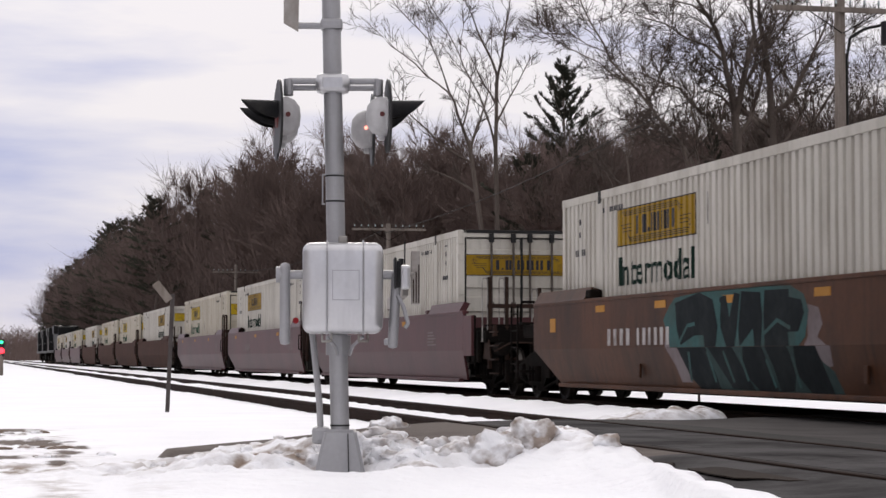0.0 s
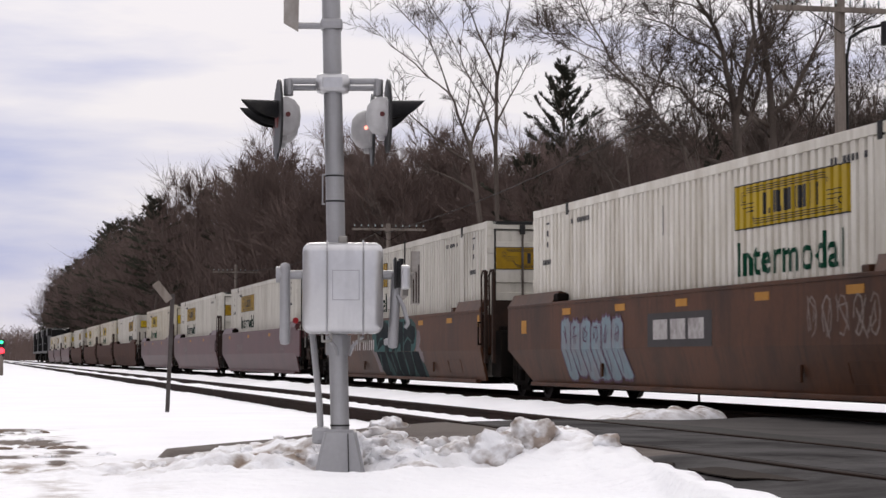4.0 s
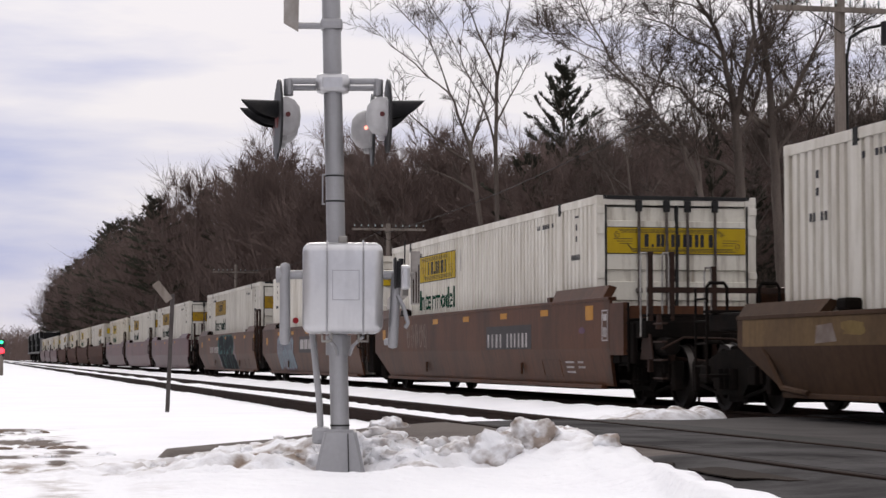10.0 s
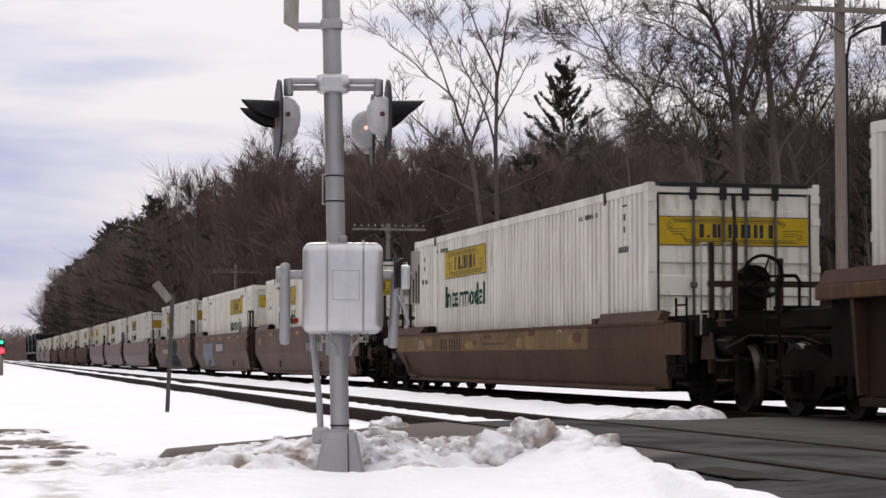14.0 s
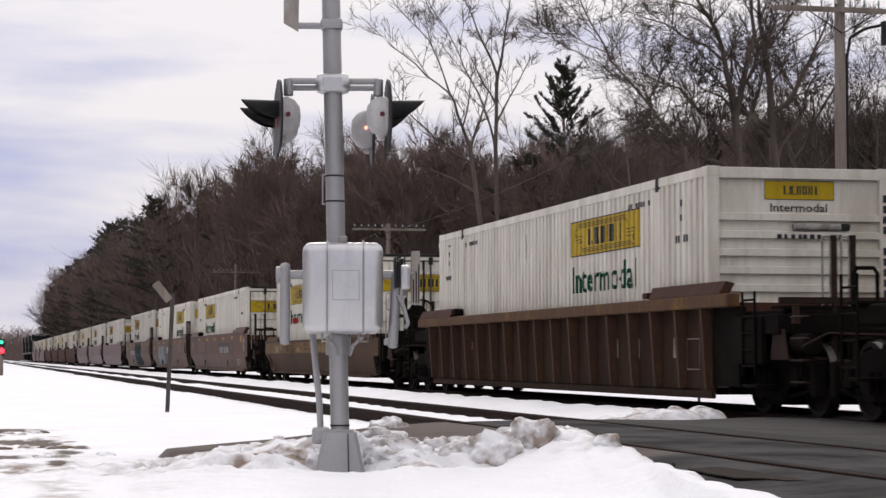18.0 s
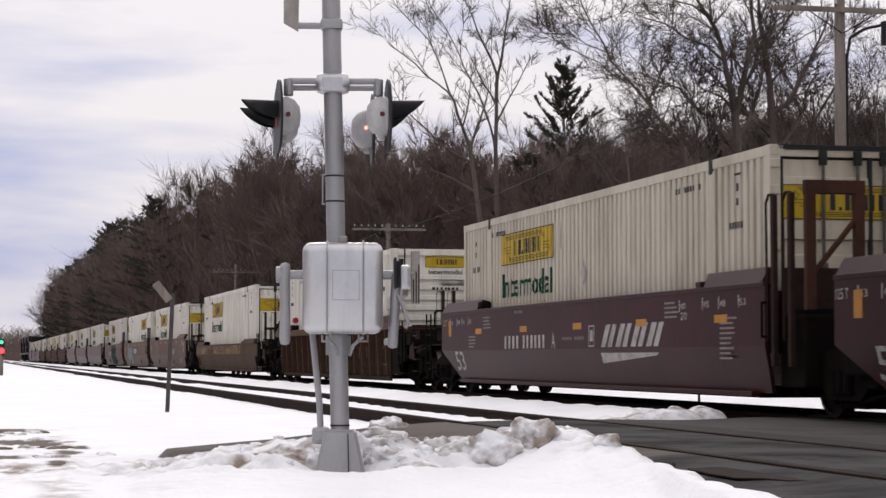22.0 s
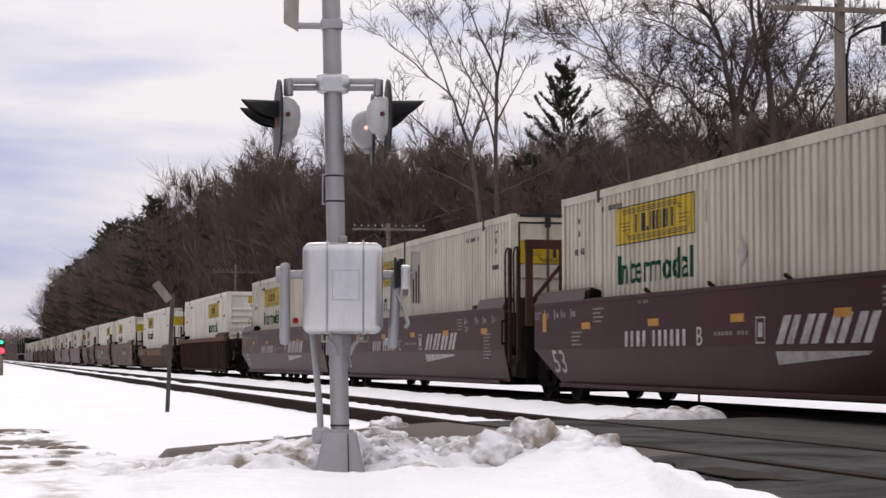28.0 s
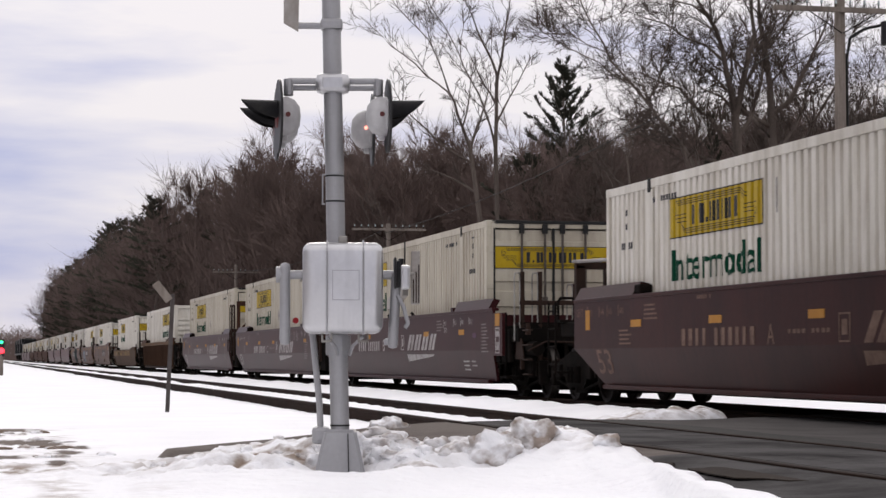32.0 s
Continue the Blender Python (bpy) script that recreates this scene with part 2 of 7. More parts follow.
M_REFLRED = material("red_reflector", (0.35, 0.02, 0.025), 0.3, 0, 0.2, 20, 3, 0.0)


def snow_material():
    """Snow, with leaf litter showing in the woods and road dirt in lumps."""
    m = bpy.data.materials.new("old_snow")
    m.use_nodes = True
    n, l = m.node_tree.nodes, m.node_tree.links
    b = n["Principled BSDF"]
    b.inputs["Roughness"].default_value = 0.75
    b.inputs["Specular IOR Level"].default_value = 0.25
    b.inputs["Subsurface Weight"].default_value = 0.0
    geo = n.new("ShaderNodeNewGeometry")
    sep = n.new("ShaderNodeSeparateXYZ")
    l.new(geo.outputs["Position"], sep.inputs["Vector"])
    wide = n.new("ShaderNodeTexNoise")
    wide.inputs["Scale"].default_value, wide.inputs["Detail"].default_value = 0.7, 5.0
    fine = n.new("ShaderNodeTexNoise")
    fine.inputs["Scale"].default_value, fine.inputs["Detail"].default_value = 9.0, 6.0
    lump = n.new("ShaderNodeTexNoise")
    lump.inputs["Scale"].default_value, lump.inputs["Detail"].default_value = 6.5, 8.0
    for t in (wide, fine, lump):
        l.new(geo.outputs["Position"], t.inputs["Vector"])
    clean = n.new("ShaderNodeValToRGB")
    clean.color_ramp.elements[0].position, clean.color_ramp.elements[0].color = 0.3, (0.80, 0.805, 0.83, 1)
    clean.color_ramp.elements[1].position, clean.color_ramp.elements[1].color = 0.7, (0.873, 0.88, 0.895, 1)
    l.new(wide.outputs["Fac"], clean.inputs["Fac"])
    dirt = n.new("ShaderNodeAttribute")
    dirt.attribute_name = "dirt"
    dm = n.new("ShaderNodeMath")
    dm.operation = "MULTIPLY"
    dr = n.new("ShaderNodeMapRange")
    dr.inputs["From Min"].default_value, dr.inputs["From Max"].default_value = 0.40, 0.62
    l.new(lump.outputs["Fac"], dr.inputs["Value"])
    l.new(dirt.outputs["Fac"], dm.inputs[0])
    l.new(dr.outputs["Result"], dm.inputs[1])
    mix = n.new("ShaderNodeMix")
    mix.data_type = "RGBA"
    mix.inputs["B"].default_value = (0.22, 0.165, 0.125, 1)
    l.new(dm.outputs[0], mix.inputs["Factor"])
    l.new(clean.outputs["Color"], mix.inputs["A"])
    wood = n.new("ShaderNodeAttribute")
    wood.attribute_name = "litter"
    wm = n.new("ShaderNodeMapRange")
    wm.inputs["From Min"].default_value, wm.inputs["From Max"].default_value = 0.35, 0.6
    l.new(wide.outputs["Fac"], wm.inputs["Value"])
    w2 = n.new("ShaderNodeMath")
    w2.operation = "MULTIPLY_ADD"
    w2.use_clamp = True
    l.new(wood.outputs["Fac"], w2.inputs[0])
    w2.inputs[1].default_value = 0.6
    l.new(dm.outputs[0], w2.inputs[2])
    w3 = n.new("ShaderNodeMath")
    w3.operation = "MULTIPLY"
    l.new(wood.outputs["Fac"], w3.inputs[0])
    l.new(wm.outputs["Result"], w3.inputs[1])
    mix2 = n.new("ShaderNodeMix")
    mix2.data_type = "RGBA"
    mix2.inputs["B"].default_value = (0.070, 0.045, 0.032, 1)
    l.new(wood.outputs["Fac"], mix2.inputs["Factor"])
    l.new(mix.outputs["Result"], mix2.inputs["A"])
    l.new(mix2.outputs["Result"], b.inputs["Base Color"])
    bp = n.new("ShaderNodeBump")
    bp.inputs["Strength"].default_value, bp.inputs["Distance"].default_value = 0.8, 0.04
    l.new(fine.outputs["Fac"], bp.inputs["Height"])
    l.new(bp.outputs["Normal"], b.inputs["Normal"])
    return m


M_SNOW = snow_material()


# ---- building helpers ----
def mesh_of(name, verts, faces, mat, smooth=False):
    me = bpy.data.meshes.new(name)
    me.from_pydata([tuple(v) for v in verts], [], [tuple(f) for f in faces])
    me.materials.append(mat)
    if smooth:
        me.polygons.foreach_set("use_smooth", [True] * len(me.polygons))
    me.update()
    return me


def done(name, bm, mat, smooth=False):
    me = bpy.data.meshes.new(name)
    bm.normal_update()
    bm.to_mesh(me)
    bm.free()
    me.materials.append(mat)
    if smooth:
        me.polygons.foreach_set("use_smooth", [True] * len(me.polygons))
    return me


def part(name, bm, mat, parent, label="", at=None, smooth=False):
    """Links a bmesh or a mesh as one mesh object under a thing or a part."""
    me = bm if isinstance(bm, bpy.types.Mesh) else done(name, bm, mat, smooth)
    ob = new(name, me)
    ob.parent = parent
    if at is not None:
        ob.matrix_basis = at
    if label:
        ob["label"] = label
    return ob


def thing(name, label, category, at=None, group="", kind=""):
    ob = new(name)
    ob.empty_display_size = 0.2
    if at is not None:
        ob.matrix_basis = at
    return tagged(ob, label, category, group, kind)


def add_box(bm, lo, hi, bevel=0.0, m=None):
    """A box between two corners, with worn edges."""
    c = [(a + b) / 2 for a, b in zip(lo, hi)]
    s = [abs(b - a) for a, b in zip(lo, hi)]
    r = bmesh.ops.create_cube(bm, size=1.0, matrix=(m or Matrix()) @ Matrix.Translation(c) @ Matrix.Diagonal((*s, 1)))
    if bevel:
        es = list({e for v in r["verts"] for e in v.link_edges})
        bmesh.ops.bevel(bm, geom=es, offset=bevel, segments=2, affect="EDGES", profile=0.6)
    return bm


def box(lo, hi, bevel=0.0, m=None):
    return add_box(bmesh.new(), lo, hi, bevel, m)


def add_rod(bm, a, b, r, r2=None, sides=8):
    a, b = Vector(a), Vector(b)
    d = b - a
    m = Matrix.Translation((a + b) / 2) @ d.to_track_quat("Z", "Y").to_matrix().to_4x4()
    bmesh.ops.create_cone(bm, cap_ends=True, segments=sides, radius1=r, radius2=r if r2 is None else r2, depth=d.length, matrix=m)
    return bm


def rod(a, b, r, r2=None, sides=8):
    return add_rod(bmesh.new(), a, b, r, r2, sides)


def pipe(points, r, sides=8):
    """A bent pipe through points."""
    bm = bmesh.new()
    for a, b in zip(points, points[1:]):
        add_rod(bm, a, b, r, sides=sides)
    for q in points[1:-1]:
        bmesh.ops.create_uvsphere(bm, u_segments=sides, v_segments=5, radius=r, matrix=Matrix.Translation(q))
    return bm


def outline_plate(points, thick, m):
    """A flat plate of an outline in its own x, y, raised by its thickness along z, set at the pose m."""
    bm = bmesh.new()
    vs = [bm.verts.new(m @ Vector((x, y, 0))) for x, y in points]
    f = bm.faces.new(vs)
    r = bmesh.ops.extrude_face_region(bm, geom=[f])
    shift = (m.to_3x3() @ Vector((0, 0, thick)))
    bmesh.ops.translate(bm, vec=shift, verts=[g for g in r["geom"] if isinstance(g, bmesh.types.BMVert)])
    bmesh.ops.recalc_face_normals(bm, faces=bm.faces)
    return bm


# a plate on a side wall seen from the camera's side: u runs against the train's way, v up
def on_side(x, y, z, roll=0.0):
    return Matrix(((0, 0, -1, x), (-1, 0, 0, y), (0, 1, 0, z), (0, 0, 0, 1))) @ pose(0, 0, 0, 0, 0, roll)


def on_other_side(x, y, z):
    return Matrix(((0, 0, 1, x), (1, 0, 0, y), (0, 1, 0, z), (0, 0, 0, 1)))


def on_near_end(x, y, z):
    return Matrix(((1, 0, 0, x), (0, 0, -1, y), (0, 1, 0, z), (0, 0, 0, 1)))


def on_far_end(x, y, z):
    return Matrix(((-1, 0, 0, x), (0, 0, 1, y), (0, 1, 0, z), (0, 0, 0, 1)))


def bars(rects, thick, m):
    """Flat painted bars (u0, v0, u1, v1[, slant]) on one surface."""
    bm = bmesh.new()
    for q in rects:
        u0, v0, u1, v1 = q[:4]
        k = q[4] if len(q) > 4 else 0.0
        lo = [bm.verts.new(m @ Vector(p)) for p in ((u0, v0, 0), (u1, v0, 0), (u1 + k, v1, 0), (u0 + k, v1, 0))]
        hi = [bm.verts.new(m @ Vector(p)) for p in ((u0, v0, thick), (u1, v0, thick), (u1 + k, v1, thick), (u0 + k, v1, thick))]
        bm.faces.new(hi)
        for i in range(4):
            j = (i + 1) % 4
            bm.faces.new((lo[i], lo[j], hi[j], hi[i]))
    bmesh.ops.recalc_face_normals(bm, faces=bm.faces)
    return bm


def writing(text, height, m, mat, parent, name="lettering", squeeze=1.0, thick=0.002, bold=0.0, width=0.0, room=1.0):
    """Raised lettering in the built-in font, its lower left corner at the pose m."""
    cu = bpy.data.curves.new(name, "FONT")
    cu.body, cu.size, cu.extrude, cu.resolution_u, cu.offset, cu.space_character = text, 1.0, 0.0, 2, bold, room
    tmp = bpy.data.objects.new(name, cu)
    scene.collection.objects.link(tmp)
    me = bpy.data.meshes.new_from_object(tmp.evaluated_get(bpy.context.evaluated_depsgraph_get()))
    bpy.data.objects.remove(tmp)
    bpy.data.curves.remove(cu)
    xs = [v.co.x for v in me.vertices]
    ys = [v.co.y for v in me.vertices]
    k = height / (max(ys) - min(min(ys), 0))
    kx = width / (max(xs) - min(xs)) if width else k * squeeze
    bm = bmesh.new()
    bm.from_mesh(me)
    bpy.data.meshes.remove(me)
    for v in bm.verts:
        v.co = m @ Vector(((v.co.x - min(xs)) * kx, v.co.y * k, thick))
    me = done(name, bm, mat)
    return part(name, me, mat, parent)


def small_print(ob):
    ob["kind"] = "stuff"
    return ob


def sprayed(lines, w, thick, m, mat, parent, label=""):
    for line in lines:
        part("graffiti_line", strokes([line], w, thick, m), mat, parent, label)


def glyphs(seed, count, height, step, thick, m):
    """Unreadable small writing: a row of plain bars of its size."""
    rnd = random.Random(seed)
    out = []
    for i in range(count):
        if rnd.random() < 0.14:
            continue
        out.append((i * step, 0, i * step + step * rnd.uniform(0.42, 0.66), height))
    return bars(out, thick, m)


def strokes(lines, w, thick, m):
    """Hand-sprayed strokes: ribbons of a width along polylines in u, v."""
    bm = bmesh.new()
    for line in lines:
        pts = [Vector((*q, thick)) for q in line]
        left, right = [], []
        for i, q in enumerate(pts):
            d = (pts[min(i + 1, len(pts) - 1)] - pts[max(i - 1, 0)]).normalized()
            nrm = Vector((-d.y, d.x, 0)) * w / 2
            left.append(bm.verts.new(m @ (q + nrm)))
            right.append(bm.verts.new(m @ (q - nrm)))
        for i in range(len(pts) - 1):
            bm.faces.new((right[i], right[i + 1], left[i + 1], left[i]))
    return bm


# ---- ground, road and tracks ----
SIN, COS = math.sin(radians(12.59)), math.cos(radians(12.59))
ROAD_EDGE = [(-0.4, 14.9), (0.9, 16.7), (1.3, 17.35), (1.79, 18.2), (2.23, 19.05), (2.74, 19.8), (3.36, 20.95), (4.23, 22.1), (5.1, 22.4), (7.85, 23.1), (11.5, 25.3), (16.0, 28.0), (30.0, 36.0)]
CREST = [(-8.0, -0.07), (-4.2, -0.06), (-3.2, -0.05), (-2.7, -0.05), (-2.24, -0.05), (-1.9, -0.03), (-1.57, 0.05), (-1.2, 0.10), (-0.94, 0.13), (-0.75, 0.13),
         (-0.45, 0.13), (-0.18, 0.13), (0.0, 0.08), (0.2, 0.10), (0.42, 0.12), (0.6, 0.17), (0.8, 0.23), (1.0, 0.20), (1.15, 0.13), (1.35, 0.06), (1.7, 0.02),
         (2.3, 0.0), (3.0, -0.02), (6.0, -0.05)]
CREST_AT = [(-8.0, 15.0), (-0.2, 15.0), (0.6, 15.6), (0.9, 15.4), (1.2, 14.6), (1.55, 13.2), (2.2, 11.6), (2.9, 10.6), (6.0, 9.0)]


def between(table, x):
    return float(np.interp(x, [p[0] for p in table], [p[1] for p in table]))


def road_y(x):
    return between(ROAD_EDGE, x)


def ease(a, b, v):
    t = min(max((v - a) / (b - a), 0.0), 1.0)
    return t * t * (3 - 2 * t)


SHOULDER = [(8.0, 3.85), (10.3, 4.05), (12.1, 4.35), (14.0, 4.75), (15.6, 5.0), (16.4, 4.9), (17.0, 4.0), (17.4, 0.0)]


def snow_side(x, y):
    """1 on the snowy shoulder south of the road, 0 on the road."""
    if y > 17.4:
        return 0.0
    e = between(SHOULDER, max(y, 8.0)) + 0.10 * noise.noise((y * 2.5, 3.0, 1.0))
    return 1 - ease(e - 0.25, e + 0.06, x)


def creases(x, y, f, seed):
    """Lumpy relief: rounded tops with sharp hollows."""
    return 0.5 - abs(noise.noise((x * f, y * f, seed)))


def ground_height(x, y):
    u, v = x * COS - y * SIN, x * SIN + y * COS
    z = -0.11 + 0.03 * noise.noise((x * 0.25, y * 0.12, 0.0))
    # beds of the two tracks, and the snow lying between the rails
    near = abs(x - SIDING)
    z -= 0.02 * (1 - ease(0.9, 1.5, near)) * (1 if near > 0.68 else 0)
    z += 0.045 * (1 - ease(0.45, 0.66, near)) + 0.032 * math.sin(y * 2 * math.pi / 0.53) * (1 - ease(0.5, 0.66, near))
    z += 0.05 * noise.noise((x * 3.0, y * 2.2, 11.0)) * (1 - ease(0.95, 1.6, near)) * ease(0.70, 0.95, near)
    far = abs(x - TRACK)
    reach = 1.50 if x < TRACK else 2.35 + 0.25 * noise.noise((x * 0.4, y * 0.35, 6.0))
    if far < 3.4:
        wide = 0.35 if x < TRACK else 0.55
        z = z * ease(reach, reach + wide, far) + (-0.34) * (1 - ease(reach, reach + wide, far))
    between_tracks = ease(6.85, 7.2, x) * (1 - ease(8.75, 9.05, x))
    z += between_tracks * (0.06 + 0.07 * ease(7.4, 8.5, x) + 0.05 * noise.noise((x * 1.6, y * 0.8, 4.0)) + 0.03 * noise.noise((x * 5.0, y * 3.0, 4.0)))
    # wooded rise beyond the tracks
    z += 6.0 * ease(24.0, 95.0, x) * ease(60.0, 150.0, y)
    # unseen rise left of the view, added to darken the car sides' reflections
    z += 12.0 * ease(16.0, 52.0, -x)
    # the crossing: the snow stops at the edge of the asphalt
    edge = road_y(x) + 0.25 * noise.noise((x * 1.3, 1.0, 7.0))
    on_road = (1 - ease(edge - 0.05, edge + 0.25, y)) * ease(-0.9, -0.4, x)
    side = snow_side(x, y)
    z = z * (1 - on_road) - 0.16 * on_road
    lip = math.exp(-((y - edge - 0.55) / 0.35) ** 2) * ease(6.9, 7.3, x) * (1 - ease(8.6, 9.2, x))
    z += lip * (0.10 + 0.10 * noise.noise((x * 4, y * 4, 2.0)))
    # the ploughed bank on the shoulder
    top, at = between(CREST, u), between(CREST_AT, u)
    front = ease(at - 2.6, at - 0.1, v)
    back = 1 - ease(at + 0.1, at + 0.8, v)
    lumps = 0.17 * creases(x, y, 1.9, 0.5) + 0.12 * creases(x, y, 4.3, 3.1) + 0.05 * creases(x, y, 9.0, 5.3) + 0.02 * noise.noise((x * 20, y * 20, 1.3)) - 0.12
    rough = ease(at - 1.9, at - 0.7, v) * (1 - ease(1.15, 1.6, u))
    floor = -0.12 if u < 1.0 else -0.12 + 0.09 * ease(1.0, 1.6, u)
    bank = floor + (top - floor) * front + lumps * rough * between([(-2.6, 0.35), (-2.2, 0.8), (-0.9, 1.0), (-0.6, 1.1), (0.5, 1.0), (0.85, 0.55)], u)
    bank = bank * back - 0.2 * (1 - back)
    hollow = math.exp(-(((x - 2.40) / 0.34) ** 2 + ((y - 13.85) / 0.42) ** 2))
    if u < 1.3:
        low = side * back if x > -0.4 else back
        z = max(z, bank * low - 0.2 * (1 - low))
    else:
        keep = side * (1 - ease(13.6, 15.6, y))
        z = max(z, (0.04 + 0.03 * noise.noise((x * 1.5, y * 1.5, 8.0))) * keep - 0.2 * (1 - keep))
    return z * (1 - hollow) - 0.13 * hollow


def dirt_shade_at(x, y):
    u, v = x * COS - y * SIN, x * SIN + y * COS
    at = between(CREST_AT, u)
    # road dirt, thickened in the creases to paint in their shade as well
    hollow = max(0.0, 0.25 - creases(x, y, 4.3, 3.1)) * 2.2 + max(0.0, 0.3 - creases(x, y, 1.9, 0.5)) * 1.2
    a = math.exp(-((v - at + 0.15) / 0.6) ** 2) * (0.6 + 1.6 * hollow if u < 1.1 else 0.1)
    b = 0.9 * math.exp(-((x - 0.6) / 0.45) ** 2) * max(0.0, noise.noise((x * 3.0, y * 1.1, 9.0)) + 0.25) * (1 if 12.5 < y < 24.5 else 0)
    c = 0.9 * math.exp(-((y - road_y(x) - 0.4) / 0.35) ** 2) * (1 if 6.9 < x < 9.2 else 0)
    return min(1.0, max(a, b, c))


SOIL = [(0.36, 24.0, 0.34, 0.34), (0.16, 22.2, 0.14, 0.30), (0.60, 20.4, 0.30, 0.48), (0.34, 20.6, 0.16, 0.34), (0.80, 18.4, 0.10, 0.24), (0.66, 16.4, 0.12, 0.30), (0.20, 17.6, 0.20, 0.22), (0.95, 19.4, 0.09, 0.2),
        (1.02, 16.0, 0.07, 0.14)]


def soil_at(x, y):
    """Bare wet soil that shows where vehicles have torn the snow off."""
    best = 0.0
    for cx, cy, rx, ry in SOIL:
        d = math.hypot((x - cx) / rx, (y - cy) / (ry * 1.8)) + 0.55 * noise.noise((x * 9.0, y * 5.0, cx * 7)) + 0.3 * noise.noise((x * 23.0, y * 14.0, 2.0))
        best = max(best, 1 - ease(0.75, 1.1, d))
    return best


def steps(parts):
    out = []
    for a, b, d in parts:
        n = max(1, int(round((b - a) / d)))
        out += [a + (b - a) * i / n for i in range(n)]
    return out + [parts[-1][1]]


def build_ground():
    xs = steps([(-1500, -200, 325), (-200, -60, 35), (-60, -20, 5), (-20, -9, 1.2), (-9, -3, 0.2), (-3, 5.2, 0.05), (5.2, 9.2, 0.08), (9.2, 13.2, 0.3), (13.2, 60, 2.6), (60, 200, 20), (200, 1500, 325)])
    ys = steps([(-1500, -100, 350), (-100, 6, 8), (6, 10, 0.4), (10, 17, 0.05), (17, 25, 0.09), (25, 60, 0.35), (60, 120, 2), (120, 400, 10), (400, 1000, 60), (1000, 3000, 500)])
    nx = len(xs)
    verts = [(x, y, ground_height(x, y)) for y in ys for x in xs]
    faces = [(j * nx + i, j * nx + i + 1, (j + 1) * nx + i + 1, (j + 1) * nx + i) for j in range(len(ys) - 1) for i in range(nx - 1)]
    me = mesh_of("ground", verts, faces, M_SNOW, True)
    a = me.attributes.new("dirt", "FLOAT", "POINT")
    a.data.foreach_set("value", [dirt_shade_at(x, y) if -9 < x < 12 and 8 < y < 32 else 0.0 for y in ys for x in xs])
    # the litter tone also darkens the added, unseen rise beyond x = -15
    b = me.attributes.new("litter", "FLOAT", "POINT")
    b.data.foreach_set("value", [max(ease(15.5, 20.0, x) * (1 if y < 700 else 0), ease(15.0, 19.0, -x), soil_at(x, y) if -0.3 < x < 1.4 and 15 < y < 25 else 0.0) for y in ys for x in xs])
    return tagged(new("ground", me), "old snow cover with dirty ploughed bank beside the road", "ground", kind="structure")


build_ground()


def build_road():
    """Asphalt of the crossing, in a fan of strips from its far edge towards the south, cut open along the rails."""
    gaps = []
    for c in (SIDING, TRACK):
        gaps += [c - 0.7525, c + 0.7525]
    xs = steps([(-0.4, 4.4, 0.4), (4.4, 13.0, 0.045), (13.0, 30.0, 1.0)])
    bm = bmesh.new()
    rows = []
    for x in xs:
        top = road_y(x)
        low = -8.0
        col = []
        for k in range(31):
            t = k / 30
            y = top + (low - top) * t ** 1.6
            under = snow_side(x + 0.3, y)
            z = -0.015 + 0.012 * noise.noise((x * 0.9, y * 0.5, 2.0)) - 0.05 * (1 - ease(3.2, 5.0, x)) + 0.026 * ease(4.3, 5.0, x) * (1 - ease(6.9, 8.2, x))
            z -= 0.3 * under
            for g in gaps:
                into = (x - g) * (1 if g in (gaps[0], gaps[2]) else -1)
                if -0.03 < into < 0.085:
                    z = -0.075
            col.append(bm.verts.new((x, y, z)))
        rows.append(col)
    for a, b in zip(rows, rows[1:]):
        for i in range(30):
            bm.faces.new((a[i + 1], b[i + 1], b[i], a[i]))
    me = done("road", bm, M_ASPHALT, True)
    me.materials.append(M_PALEROAD)
    me.materials.append(M_WETBAND)
    me.materials.append(M_DRYBAND)
    for poly in me.polygons:
        if poly.center.x < 5.05 and poly.center.y > 14.5:
            poly.material_index = 1
        else:
            x = poly.center.x + 0.12 * noise.noise((poly.center.y * 0.7, poly.center.x, 3.0))
            poly.material_index = 2 if 6.52 < x < 7.15 or 4.98 < x < 5.2 else (3 if 7.15 <= x < 9.4 else 0)
    road = tagged(new("road", me), "dark worn asphalt road over the level crossing", "road", kind="structure")
    # crossing planks beside the rails: grey timber panels between them, broken dirt at the shoulder
    for c in (SIDING, TRACK):
        end = road_y(c) - 0.5
        for k in range(4):
            x0 = c - 0.62 + k * 0.315
            for j in range(4):
                y1 = end - j * 3.1
                part("crossing_panel", box((x0, y1 - 3.05, -0.06), (x0 + 0.30, y1, 0.014 if c == SIDING else 0.004), 0.012), M_ASPHALT, road)
    rnd = random.Random(31)
    for cx, cy, w, h in ((4.72, 12.1, 0.75, 1.5), (5.30, 11.0, 0.6, 1.3), (4.45, 13.6, 0.3, 0.7)):
        rim = []
        for k in range(26):
            a = 6.283 * k / 26
            q = 1 + 0.30 * noise.noise((math.cos(a) * 1.7, math.sin(a) * 1.7, cx)) + rnd.uniform(-0.10, 0.10)
            rim.append((w / 2 * q * math.cos(a), h / 2 * q * math.sin(a)))
        part("broken_edge", outline_plate(rim, 0.008, pose(cx, cy, -0.012)), M_WETDIRT, road, "crumbled wet edge of the asphalt")
    rnd = random.Random(8)
    for k in range(3):
        y = 9.5 + k * 1.9
        crack = [(4.9 + 0.35 * i + rnd.uniform(-.08, .08), y + 0.22 * i * (1 if k % 2 else -1) + rnd.uniform(-.1, .1)) for i in range(9)]
        part("tar_crack", strokes([crack], 0.04, 0.004, pose(0, 0, -0.011)), M_WETDIRT, road, "dark crack in the asphalt")
    return road


build_road()


